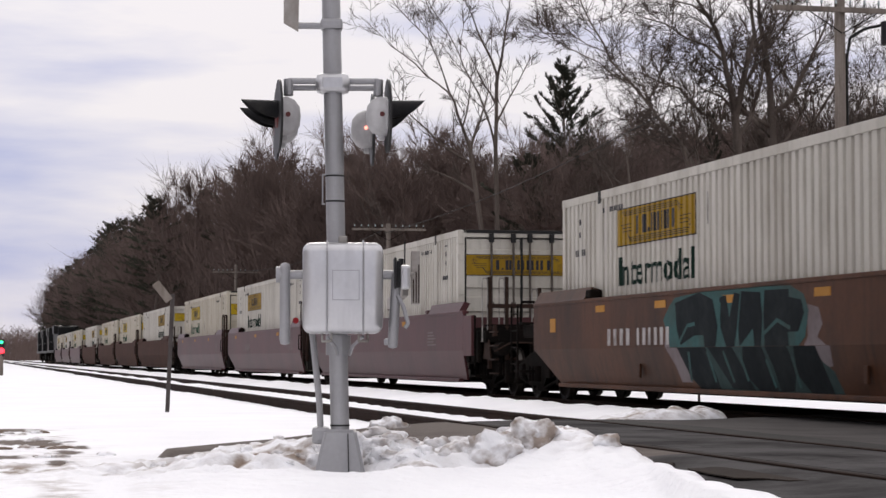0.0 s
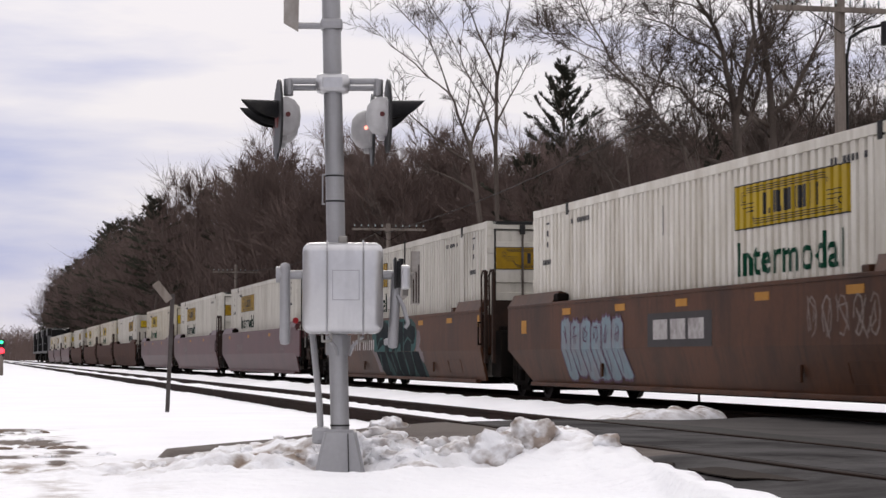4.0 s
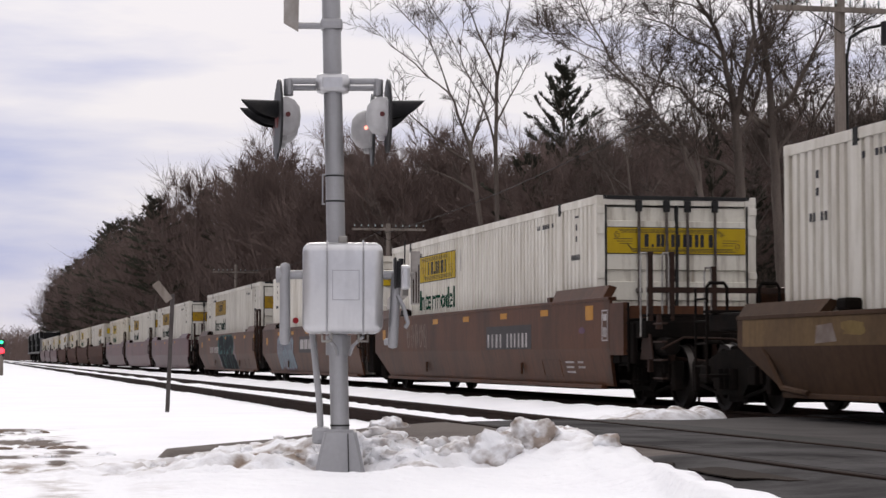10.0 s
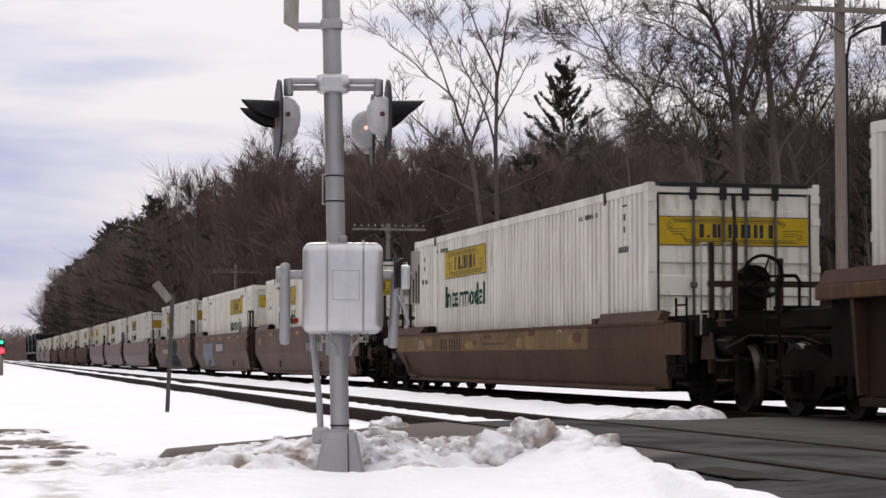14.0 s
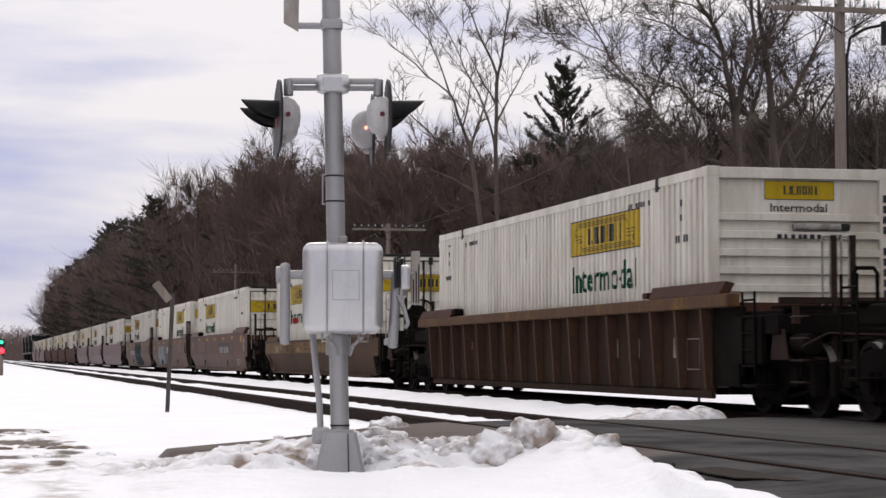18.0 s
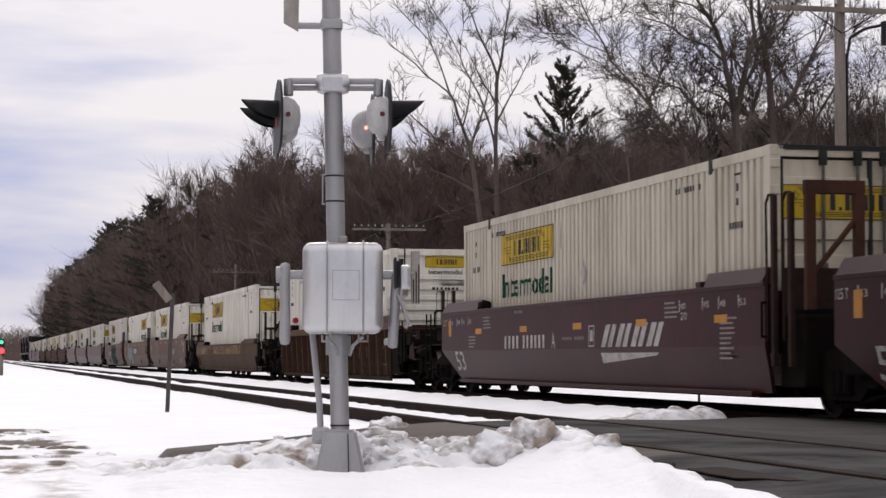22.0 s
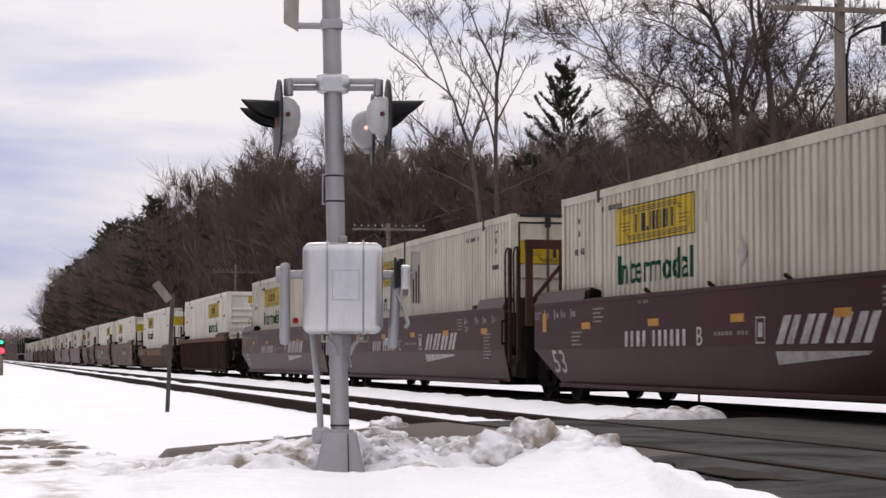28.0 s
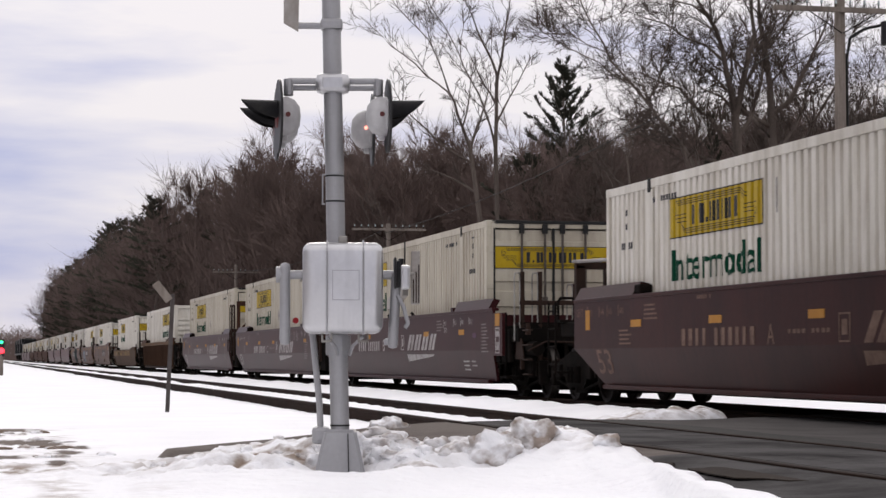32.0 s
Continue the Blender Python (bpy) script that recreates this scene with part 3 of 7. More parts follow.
def rail_profile():
    return [(-0.07, -0.18), (0.07, -0.18), (0.07, -0.165), (0.012, -0.145), (0.012, -0.045), (0.037, -0.03), (0.037, -0.003), (0.028, 0.0),
            (-0.028, 0.0), (-0.037, -0.003), (-0.037, -0.03), (-0.012, -0.045), (-0.012, -0.145), (-0.07, -0.165)]


def build_track(centre, top, label):
    track = thing("track", label, "railway track", pose(centre, 0, top), kind="structure")
    prof = rail_profile()
    for s in (-1, 1):
        bm = bmesh.new()
        rings = []
        ys = [-80.0, 0, 60, 200, 500, 1200]
        for y in ys:
            rings.append([bm.verts.new((s * 0.7525 + x, y, z)) for x, z in prof])
        n = len(prof)
        for a, b in zip(rings, rings[1:]):
            for i in range(n):
                bm.faces.new((a[i], a[(i + 1) % n], b[(i + 1) % n], b[i]))
        part("rail", bm, M_RAIL, track)
        part("rail_head_wear", box((s * 0.7525 - 0.026, -80, 0.0), (s * 0.7525 + 0.026, 1200, 0.0015)), M_RAILTOP, track, "duller worn rail head")
    tie = done("tie", box((-1.3, -0.115, -0.36), (1.3, 0.115, -0.183), 0.012), M_TIE)
    for i in range(260):
        y = 10 + i * 0.53
        if y < road_y(centre) + 0.4:
            continue
        part("tie", tie, M_TIE, track, at=pose(0, y, 0, 0, 0, random.uniform(-1, 1)))
    return track


build_track(SIDING, 0.02, "rusty rails of a snow-filled side track")
build_track(TRACK, 0.0, "rails of the main track on dark ballast")


def build_ballast():
    xs = [TRACK - 2.0, TRACK - 1.7, TRACK - 1.35, TRACK - 0.9, TRACK - 0.4, TRACK, TRACK + 0.4, TRACK + 0.9, TRACK + 1.35, TRACK + 2.3, TRACK + 3.1]
    zs = [-0.33, -0.23, -0.185, -0.19, -0.20, -0.20, -0.20, -0.19, -0.185, -0.23, -0.33]
    ys = steps([(-60, 20, 4), (20, 70, 0.25), (70, 200, 2.0), (200, 1100, 30)])
    rnd = random.Random(4)
    verts = [(x + rnd.uniform(-.03, .03), y, z + rnd.uniform(-0.02, 0.02)) for y in ys for x, z in zip(xs, zs)]
    n = len(xs)
    faces = [(j * n + i, j * n + i + 1, (j + 1) * n + i + 1, (j + 1) * n + i) for j in range(len(ys) - 1) for i in range(n - 1)]
    ob = new("ballast", mesh_of("ballast", verts, faces, M_BALLAST))
    tagged(ob, "dark wet stone ballast under the main track", "ballast", kind="structure")


build_ballast()


def build_chunk(x, y, z, r, seed, squash=0.75, soil=False):
    """A lump of ploughed snow."""
    bm = bmesh.new()
    bmesh.ops.create_icosphere(bm, subdivisions=4 if r > 0.09 else 3, radius=r)
    o = Vector((seed * 3.1, seed * 1.7, 0))
    for v in bm.verts:
        d = v.co.normalized()
        k = 1 + 0.38 * noise.noise(d * 1.6 + o) - 0.34 * abs(noise.noise(d * 3.4 + o)) - 0.16 * abs(noise.noise(d * 8 + o)) + 0.05 * noise.noise(d * 18 + o)
        v.co = Vector((v.co.x * k * 1.15, v.co.y * k, v.co.z * k * squash))
    me = done("snow_lump", bm, M_DIRT if soil else M_SNOW, True)
    a = me.attributes.new("dirt", "FLOAT", "POINT")
    a.data.foreach_set("value", [0.9] * len(me.vertices))
    ob = new("soil_clod" if soil else "snow_lump", me)
    ob.matrix_basis = pose(x, y, z)
    if soil:
        return tagged(ob, "flat brown clod of soil on the snow", "soil", group="soil clods beside the track")
    tagged(ob, "frozen lump of dirty ploughed snow", "snow lump", group="snow lumps on the bank")
    return ob


def build_rubble():
    """Ploughed crumbs of snow over the crest of the bank."""
    rnd = random.Random(12)
    verts, faces = [], []
    bm = bmesh.new()
    bmesh.ops.create_icosphere(bm, subdivisions=3, radius=1.0)
    bm.verts.ensure_lookup_table()
    base = [v.co.copy() for v in bm.verts]
    tris = [[v.index for v in f.verts] for f in bm.faces]
    bm.free()
    for k in range(210):
        u = rnd.uniform(-2.3, 0.75) if k % 3 else rnd.uniform(-0.55, 0.5)
        if u < -0.9 and k % 2:
            continue
        at = between(CREST_AT, u)
        v = at + rnd.gauss(-0.25, 0.38)
        x, y = u * COS + v * SIN, -u * SIN + v * COS
        if (x - 2.4) ** 2 + (y - 13.9) ** 2 < 0.09 or snow_side(x, y) < 0.6:
            continue
        r = min(0.11, 0.022 + rnd.expovariate(1 / 0.03)) * (0.7 if u < -0.9 else 1.0)
        z = ground_height(x, y) - r * 0.12
        o = Vector((rnd.uniform(0, 50), rnd.uniform(0, 50), 0))
        n = len(verts)
        sx, sy, sz = rnd.uniform(0.8, 1.4), rnd.uniform(0.8, 1.3), rnd.uniform(0.55, 0.9)
        for d in base:
            q = 1 + 0.5 * noise.noise(d * 1.5 + o) + 0.35 * noise.noise(d * 3.7 + o) + 0.15 * noise.noise(d * 8 + o)
            verts.append((x + d.x * r * q * sx, y + d.y * r * q * sy, z + d.z * r * q * sz))
        faces += [[n + i for i in t] for t in tris]
    me = mesh_of("snow_rubble", verts, faces, M_SNOW, True)
    a = me.attributes.new("dirt", "FLOAT", "POINT")
    a.data.foreach_set("value", [0.7] * len(me.vertices))
    tagged(new("snow_rubble", me), "crumbs of dirty frozen snow on the bank", "snow", kind="stuff")


build_rubble()
# ---- the train ----
MOVERS, SPINNERS = [], []
# shade of the recess behind the side posts is put into this rusty colour
M_RUSTDARK = material("dark_rust_with_recess_shade", (0.034, 0.0205, 0.0140), 0.75, 0, 0.35, 10, 0.9, 0.12, (0.020, 0.013, 0.010), 0.4, 0.04)
M_DARKRUST = material("dark_rust_iron", (0.030, 0.017, 0.013), 0.8, 0, 0.35, 25, 3, 0.15, (0.015, 0.011, 0.009), 0, 0.1)
BOX_L, BOX_W, BOX_H = 16.15, 2.59, 2.896
RIB_PITCH, RIB_DEPTH = 0.228, 0.034


def rib_line(y0, y1, pitch, depth):
    """The section of a ribbed sheet: flat crowns, steep flanks and flat troughs."""
    n = int(round((y1 - y0) / pitch))
    p = (y1 - y0) / n
    line = []
    for i in range(n):
        a = y0 + i * p
        line += [(a, 0), (a + p * 0.55, 0), (a + p * 0.62, -depth), (a + p * 0.93, -depth)]
    line.append((y1, 0))
    return line


def follow_ribs(ob, s):
    """Lets a painted mark dip into the troughs of the ribbed side that it is painted on."""
    line = rib_line(-BOX_L / 2 + 0.14, BOX_L / 2 - 0.14, RIB_PITCH, RIB_DEPTH)
    ys, ds = [a for a, _ in line], [d for _, d in line]
    bm = bmesh.new()
    bm.from_mesh(ob.data)
    lo, hi = min(v.co.y for v in bm.verts), max(v.co.y for v in bm.verts)
    for y in ys:
        if lo < y < hi:
            bmesh.ops.bisect_plane(bm, geom=bm.verts[:] + bm.edges[:] + bm.faces[:], dist=1e-5, plane_co=(0, y, 0), plane_no=(0, 1, 0))
    for v in bm.verts:
        v.co.x += s * float(np.interp(v.co.y, ys, ds))
    bm.normal_update()
    bm.to_mesh(ob.data)
    bm.free()


def rib_panel(y0, y1, z0, z1, x, pitch, depth, out):
    """A sheet with upright trapezoid ribs between y0 and y1; out is -1 or 1, the way it faces."""
    line = rib_line(y0, y1, pitch, depth)
    bm = bmesh.new()
    lo = [bm.verts.new((x + out * d, y, z0)) for y, d in line]
    hi = [bm.verts.new((x + out * d, y, z1)) for y, d in line]
    for i in range(len(line) - 1):
        bm.faces.new((lo[i], lo[i + 1], hi[i + 1], hi[i]))
    r = bmesh.ops.extrude_face_region(bm, geom=bm.faces[:])
    bmesh.ops.translate(bm, vec=(-out * 0.03, 0, 0), verts=[g for g in r["geom"] if isinstance(g, bmesh.types.BMVert)])
    bmesh.ops.recalc_face_normals(bm, faces=bm.faces)
    return bm


def band_panel(x0, x1, bands, y, out, depth=0.03):
    """An end wall of level bands (z0, z1, raised), one bent sheet."""
    line = []
    for z0, z1, up in bands:
        d = 0.02 + (depth if up else 0.0)
        e = min(0.012, (z1 - z0) * 0.3) if up else 0.0
        line += [(z0 + e, d), (z1 - e, d)]
    bm = bmesh.new()
    a = [bm.verts.new((x0, y + out * d, z)) for z, d in line]
    b = [bm.verts.new((x1, y + out * d, z)) for z, d in line]
    for i in range(len(line) - 1):
        bm.faces.new((a[i], b[i], b[i + 1], a[i + 1]))
    r = bmesh.ops.extrude_face_region(bm, geom=bm.faces[:])
    bmesh.ops.translate(bm, vec=(0, -out * 0.03, 0), verts=[g for g in r["geom"] if isinstance(g, bmesh.types.BMVert)])
    bmesh.ops.recalc_face_normals(bm, faces=bm.faces)
    return bm


def spiral(u, v, r, turns=1.4, way=1):
    """A curled line that winds inwards."""
    n = 14
    return [(u + r * (1 - 0.75 * k / n) * math.cos(way * (k / n * turns * 6.283 + 1.5)), v + r * (1 - 0.75 * k / n) * math.sin(way * (k / n * turns * 6.283 + 1.5))) for k in range(n + 1)]


def sign_shapes(w, h, m, parent, small=False, film=None, ink=None):
    """The carrier's yellow panel: a dark rim, a scroll with long ruled lines at each end and letter-sized blocks, with no words."""
    out = [part("sign_panel", bars([(0, 0, w, h)], 0.004, m), film or M_YELLOW, parent, "yellow sign panel")]
    t = h * 0.028
    rim = [(0, 0, w, t), (0, h - t, w, h), (0, t, t, h - t), (w - t, t, w, h - t)]
    blocks = []
    # letter-sized plain blocks: two narrow ones with stops, a gap, then four wide ones
    size = w * 0.50 / 7.3
    u = w * 0.26
    for kind in ("thin", "stop", "wide", "stop", "pair", "pair", "pair", "thin"):
        lo, hi = h * 0.27, h * 0.74
        if kind == "stop":
            blocks.append((u, lo, u + size * 0.24, lo + size * 0.26))
            u += size * 0.5
        elif kind == "thin":
            blocks.append((u + size * 0.2, lo, u + size * 0.62, hi))
            u += size * 0.92
        elif kind == "wide":
            blocks.append((u, lo, u + size * 0.40, hi))
            blocks.append((u + size * 0.48, lo, u + size * 0.80, hi))
            u += size * 1.0
        else:
            blocks.append((u, lo, u + size * 0.36, hi))
            blocks.append((u + size * 0.56, lo, u + size * 0.92, hi))
            u += size * 1.22
    out.append(part("sign_rim", bars(rim, 0.007, m), ink or M_INK, parent, "thin black rim"))
    out.append(small_print(part("sign_lettering", bars(blocks, 0.007, m), ink or M_INK, parent, "black blocks of the carrier's mark")))
    if not small:
        lines = [spiral(w * 0.085, h * 0.70, h * 0.13), spiral(w * 0.93, h * 0.30, h * 0.13, 1.4, -1)]
        for k in range(3):
            lines.append([(w * (0.09 + 0.012 * k), h * (0.90 - 0.05 * k)), (w * 0.79, h * (0.90 - 0.05 * k)), (w * (0.84 - 0.01 * k), h * (0.72 - 0.04 * k))])
            lines.append([(w * (0.15 + 0.01 * k), h * (0.42 - 0.07 * k)), (w * 0.19, h * (0.10 + 0.05 * k)), (w * (0.92 - 0.012 * k), h * (0.10 + 0.05 * k))])
            lines.append([(w * (0.06 + 0.02 * k), h * (0.56 - 0.09 * k)), (w * 0.19, h * (0.56 - 0.09 * k))])
            lines.append([(w * 0.82, h * (0.52 - 0.09 * k)), (w * (0.94 - 0.02 * k), h * (0.52 - 0.09 * k))])
        out.append(small_print(part("sign_scroll", strokes(lines, h * 0.020, 0.007, m), ink or M_INK, parent, "thin black ruled scroll")))
    return out


def build_container(paint, nose_small, label, film=None, green=None, door=None):
    """A 53-foot container: origin under its middle, nose towards +y, doors towards -y."""
    c = thing("shipping_container", label, "container", group="containers on the train")
    hl, hw = BOX_L / 2, BOX_W / 2
    for s in (-1, 1):
        part("side_panel", rib_panel(-hl + 0.14, hl - 0.14, 0.17, BOX_H - 0.12, s * (hw - 0.012), RIB_PITCH, RIB_DEPTH, s), paint, c)
        part("top_rail", box((s * hw - s * 0.09, -hl + 0.1, BOX_H - 0.125), (s * hw, hl - 0.1, BOX_H), 0.01), paint, c)
        part("bottom_rail", box((s * hw - s * 0.09, -hl + 0.1, 0.0), (s * hw, hl - 0.1, 0.175), 0.01), paint, c)
        for e in (-1, 1):
            part("corner_post", box((s * (hw - 0.17), e * (hl - 0.15), 0.12), (s * (hw + 0.002), e * hl, BOX_H - 0.1), 0.014), paint, c)
            for z in (0.0, BOX_H - 0.125):
                part("corner_casting", box((s * (hw - 0.18), e * (hl - 0.19), z), (s * (hw + 0.006), e * (hl + 0.004), z + 0.13), 0.012), paint, c)
            part("lifting_casting", box((s * (hw - 0.1), e * 6.0 - 0.06, BOX_H - 0.19), (s * (hw + 0.008), e * 6.0 + 0.08, BOX_H + 0.012), 0.01), M_GASKET, c,
                 "dark lifting casting")
            part("lifting_post", box((s * (hw - 0.05), e * 6.0 - 0.14, 0.1), (s * (hw + 0.002), e * 6.0 + 0.14, BOX_H - 0.15), 0.006), paint, c)
    part("roof", box((-hw + 0.09, -hl + 0.1, BOX_H - 0.05), (hw - 0.09, hl - 0.1, BOX_H - 0.015)), paint, c)
    part("floor", box((-hw + 0.09, -hl + 0.1, 0.03), (hw - 0.09, hl - 0.1, 0.16)), M_GASKET, c)
    # nose wall with level ribs
    part("nose_frame", box((-hw + 0.16, hl - 0.13, 0.0), (hw - 0.16, hl - 0.02, 0.2), 0.01), paint, c)
    part("nose_header", box((-hw + 0.16, hl - 0.13, BOX_H - 0.15), (hw - 0.16, hl - 0.01, BOX_H - 0.005), 0.01), paint, c)
    # small-signed noses have narrower, wider-set ribs that reach higher
    first, rib, gap, last = (0.312, 0.112, 0.122, 2.25) if nose_small else (0.3, 0.225, 0.065, 1.72)
    bands, z = [(0.2, first, False)], first
    while z < last:
        bands += [(z, z + rib, True), (z + rib, z + rib + gap, False)]
        z += rib + gap
    bands.append((z, BOX_H - 0.15, False))
    part("nose_wall", band_panel(-hw + 0.16, hw - 0.16, bands, hl - 0.09, 1, 0.06), paint, c)
    # doors
    for s in (-1, 1):
        bands, z = [(0.16, 0.34, False)], 0.34
        for k in range(5):
            bands += [(z, z + 0.30, True), (z + 0.30, z + 0.47, False)]
            z += 0.47
        bands.append((z, BOX_H - 0.17, False))
        part("door_leaf", band_panel(s * 0.025, s * (hw - 0.13), [(a, min(b, BOX_H - 0.17), r) for a, b, r in bands], -hl + 0.07, -1, 0.034), door or paint, c)
        part("door_seal", box((s * (hw - 0.13), -hl + 0.03, 0.14), (s * (hw - 0.165), -hl - 0.005, BOX_H - 0.14), 0.004), M_GASKET, c, "black rubber door seal")
        for k, u in enumerate((0.17, 0.62)):
            part("lock_rod", rod((s * u, -hl - 0.015, 0.1), (s * u, -hl - 0.015, BOX_H - 0.08), 0.023), M_LOCKROD, c, "grimy brown-grey lock rod")
            part("rod_keeper", box((s * u - 0.05, -hl - 0.04, BOX_H - 0.24), (s * u + 0.05, -hl + 0.02, BOX_H - 0.06), 0.015), M_GASKET, c)
            part("rod_keeper", box((s * u - 0.05, -hl - 0.045, 1.40), (s * u + 0.05, -hl + 0.02, 1.48), 0.02), M_LOCKROD, c)
            part("rod_keeper", box((s * u - 0.05, -hl - 0.045, 0.52), (s * u + 0.05, -hl + 0.02, 0.60), 0.02), M_LOCKROD, c)
            part("lock_handle", box((s * u - 0.02, -hl - 0.05, 0.92), (s * (u + 0.24), -hl - 0.03, 0.96), 0.008), M_LOCKROD, c)
        for z in (0.32, 0.95, 1.62, 2.3, 2.62):
            part("hinge", box((s * (hw - 0.12), -hl - 0.02, z), (s * (hw + 0.01), -hl + 0.01, z + 0.11), 0.01), paint, c)
    part("door_seam", box((-0.022, -hl + 0.05, 0.15), (0.022, -hl - 0.004, BOX_H - 0.14)), M_GASKET, c, "black seam between the door leaves")
    part("door_header", box((-hw + 0.1, -hl + 0.1, BOX_H - 0.14), (hw - 0.1, -hl + 0.012, BOX_H - 0.003), 0.01), paint, c)
    part("door_header_seal", box((-hw + 0.10, -hl + 0.02, BOX_H - 0.055), (hw - 0.10, -hl - 0.004, BOX_H + 0.006), 0.006), M_GASKET, c, "dark rubber seal along the header")
    for s in (-1, 1):
        part("door_sill_seal", box((s * 0.03, -hl + 0.02, 0.145), (s * (hw - 0.13), -hl - 0.002, 0.17)), M_GASKET, c)
    part("door_sill", box((-hw + 0.1, -hl + 0.1, 0.0), (hw - 0.1, -hl, 0.15), 0.01), paint, c)
    # marks
    sx = hw - 0.012 + 0.003
    for s, place in ((-1, on_side), (1, on_other_side)):
        u_nose = hl - 2.88 if s < 0 else hl - 6.44
        painted = sign_shapes(3.56, 0.56, place(s * sx, u_nose, 1.99), c, film=film)
        y_text = hl - 3.02 if s < 0 else hl - 6.36
        painted.append(writing("Intermodal", 0.43, place(s * sx, y_text, 1.42), green or M_GREEN, c, "intermodal_lettering", thick=0.006, bold=0.012, width=3.3, room=1.07))
        for mark in painted:
            follow_ribs(mark, s)
        for e, n in ((1, 9), (-1, 9)):
            y = (hl - 2.22 if e > 0 else -hl + 3.5) if s < 0 else (hl - 3.4 if e > 0 else -hl + 2.3)
            small_print(part("stencil", glyphs(e * 3 + s, n, 0.075, 0.115, 0.006, place(s * sx, y, 2.55)), M_INK, c, "small black stencilled marking"))
        yk = (-hl + 1.42) if s < 0 else (-hl + 0.6)
        small_print(part("stencil", glyphs(11, 6, 0.085, 0.10, 0.006, place(s * sx, yk, 1.95)), M_INK, c))
        small_print(part("stencil", bars([(0.25, 0.02, 0.31, 0.11), (0.25, 0.2, 0.32, 0.30), (0.2, 0.40, 0.40, 0.43)], 0.006, place(s * sx, yk, 2.22)), M_INK, c))
        yk = (hl - 0.75) if s < 0 else (hl - 1.3)
        small_print(part("stencil", glyphs(12, 5, 0.10, 0.11, 0.006, place(s * sx, yk, 1.95)), M_INK, c))
        small_print(part("stencil", bars([(0.2, 0.0, 0.26, 0.09), (0.2, 0.2, 0.27, 0.29)], 0.006, place(s * sx, yk, 2.24)), M_INK, c))
        part("scratch", bars([(0, 0, 0.03, 0.42)], 0.005, place(s * sx, -1.2 * s, 2.1)), M_RODGREY, c)
    sign_shapes(2.32, 0.42, on_near_end(-1.16, -hl + 0.012, 2.00), c, film=film)
    small_print(part("stencil", glyphs(21, 9, 0.12, 0.13, 0.006, on_near_end(0.25, -hl + 0.02, 0.42)), M_INK, c))
    if nose_small:
        sign_shapes(0.98, 0.25, on_far_end(0.48, hl - 0.067, 2.475), c, True)
        writing("Intermodal", 0.108, on_far_end(0.40, hl - 0.067, 2.32), M_INK, c, "intermodal_lettering", thick=0.004, bold=0.014, width=0.80)
        part("document_holder", box((0.1, hl - 0.075, 2.07), (-0.58, hl + 0.01, 2.165), 0.03), M_RODGREY, c, "grey tubular document holder")
        part("document_holder_cap", box((-0.58, hl - 0.075, 2.075), (-0.70, hl + 0.012, 2.162), 0.02), M_GASKET, c)
        small_print(part("stencil", glyphs(23, 4, 0.06, 0.10, 0.006, on_far_end(0.33, hl - 0.007, 1.955)), M_INK, c))
        small_print(part("stencil", glyphs(24, 6, 0.06, 0.10, 0.006, on_far_end(-0.03, hl - 0.007, 1.955)), M_INK, c))
        small_print(part("stencil", bars([(0, -i * 0.14, 0.08, -i * 0.14 + 0.1) for i in range(10) if i != 4], 0.004, on_far_end(-hw + 0.13, hl + 0.002, 2.45)), M_INK, c))
    else:
        sign_shapes(2.1, 0.40, on_far_end(1.05, hl - 0.045, 2.16), c)
        small_print(part("stencil", glyphs(25, 10, 0.13, 0.12, 0.006, on_far_end(-0.1, hl - 0.03, 1.62)), M_INK, c))
    return c


BOXES = {
    "white": build_container(M_WHITE, False, "white ribbed steel container with yellow sign and green lettering", door=M_DOOR),
    "small": build_container(M_WHITE, True, "white ribbed container with small yellow sign on its nose"),
    "cream": build_container(M_CREAM, False, "cream ribbed steel container with yellow sign and green lettering"),
    "grey": build_container(M_GREY, False, "greyed white ribbed container with dull yellow sign", M_DULLYELLOW, M_DARKGREEN),
}
USED = set()


def put_container(kind, far_end, z, flip, label=""):
    ob = BOXES[kind] if kind not in USED else copy_thing(BOXES[kind], pose(0, 0, 0))
    USED.add(kind)
    y = far_end - BOX_L / 2
    turn = 180 if flip else 0
    ob.matrix_basis = pose(TRACK, y, z, 0, 0, turn)
    if label:
        ob["label"] = label
    MOVERS.append((ob, TRACK, y, z, turn))
    return ob


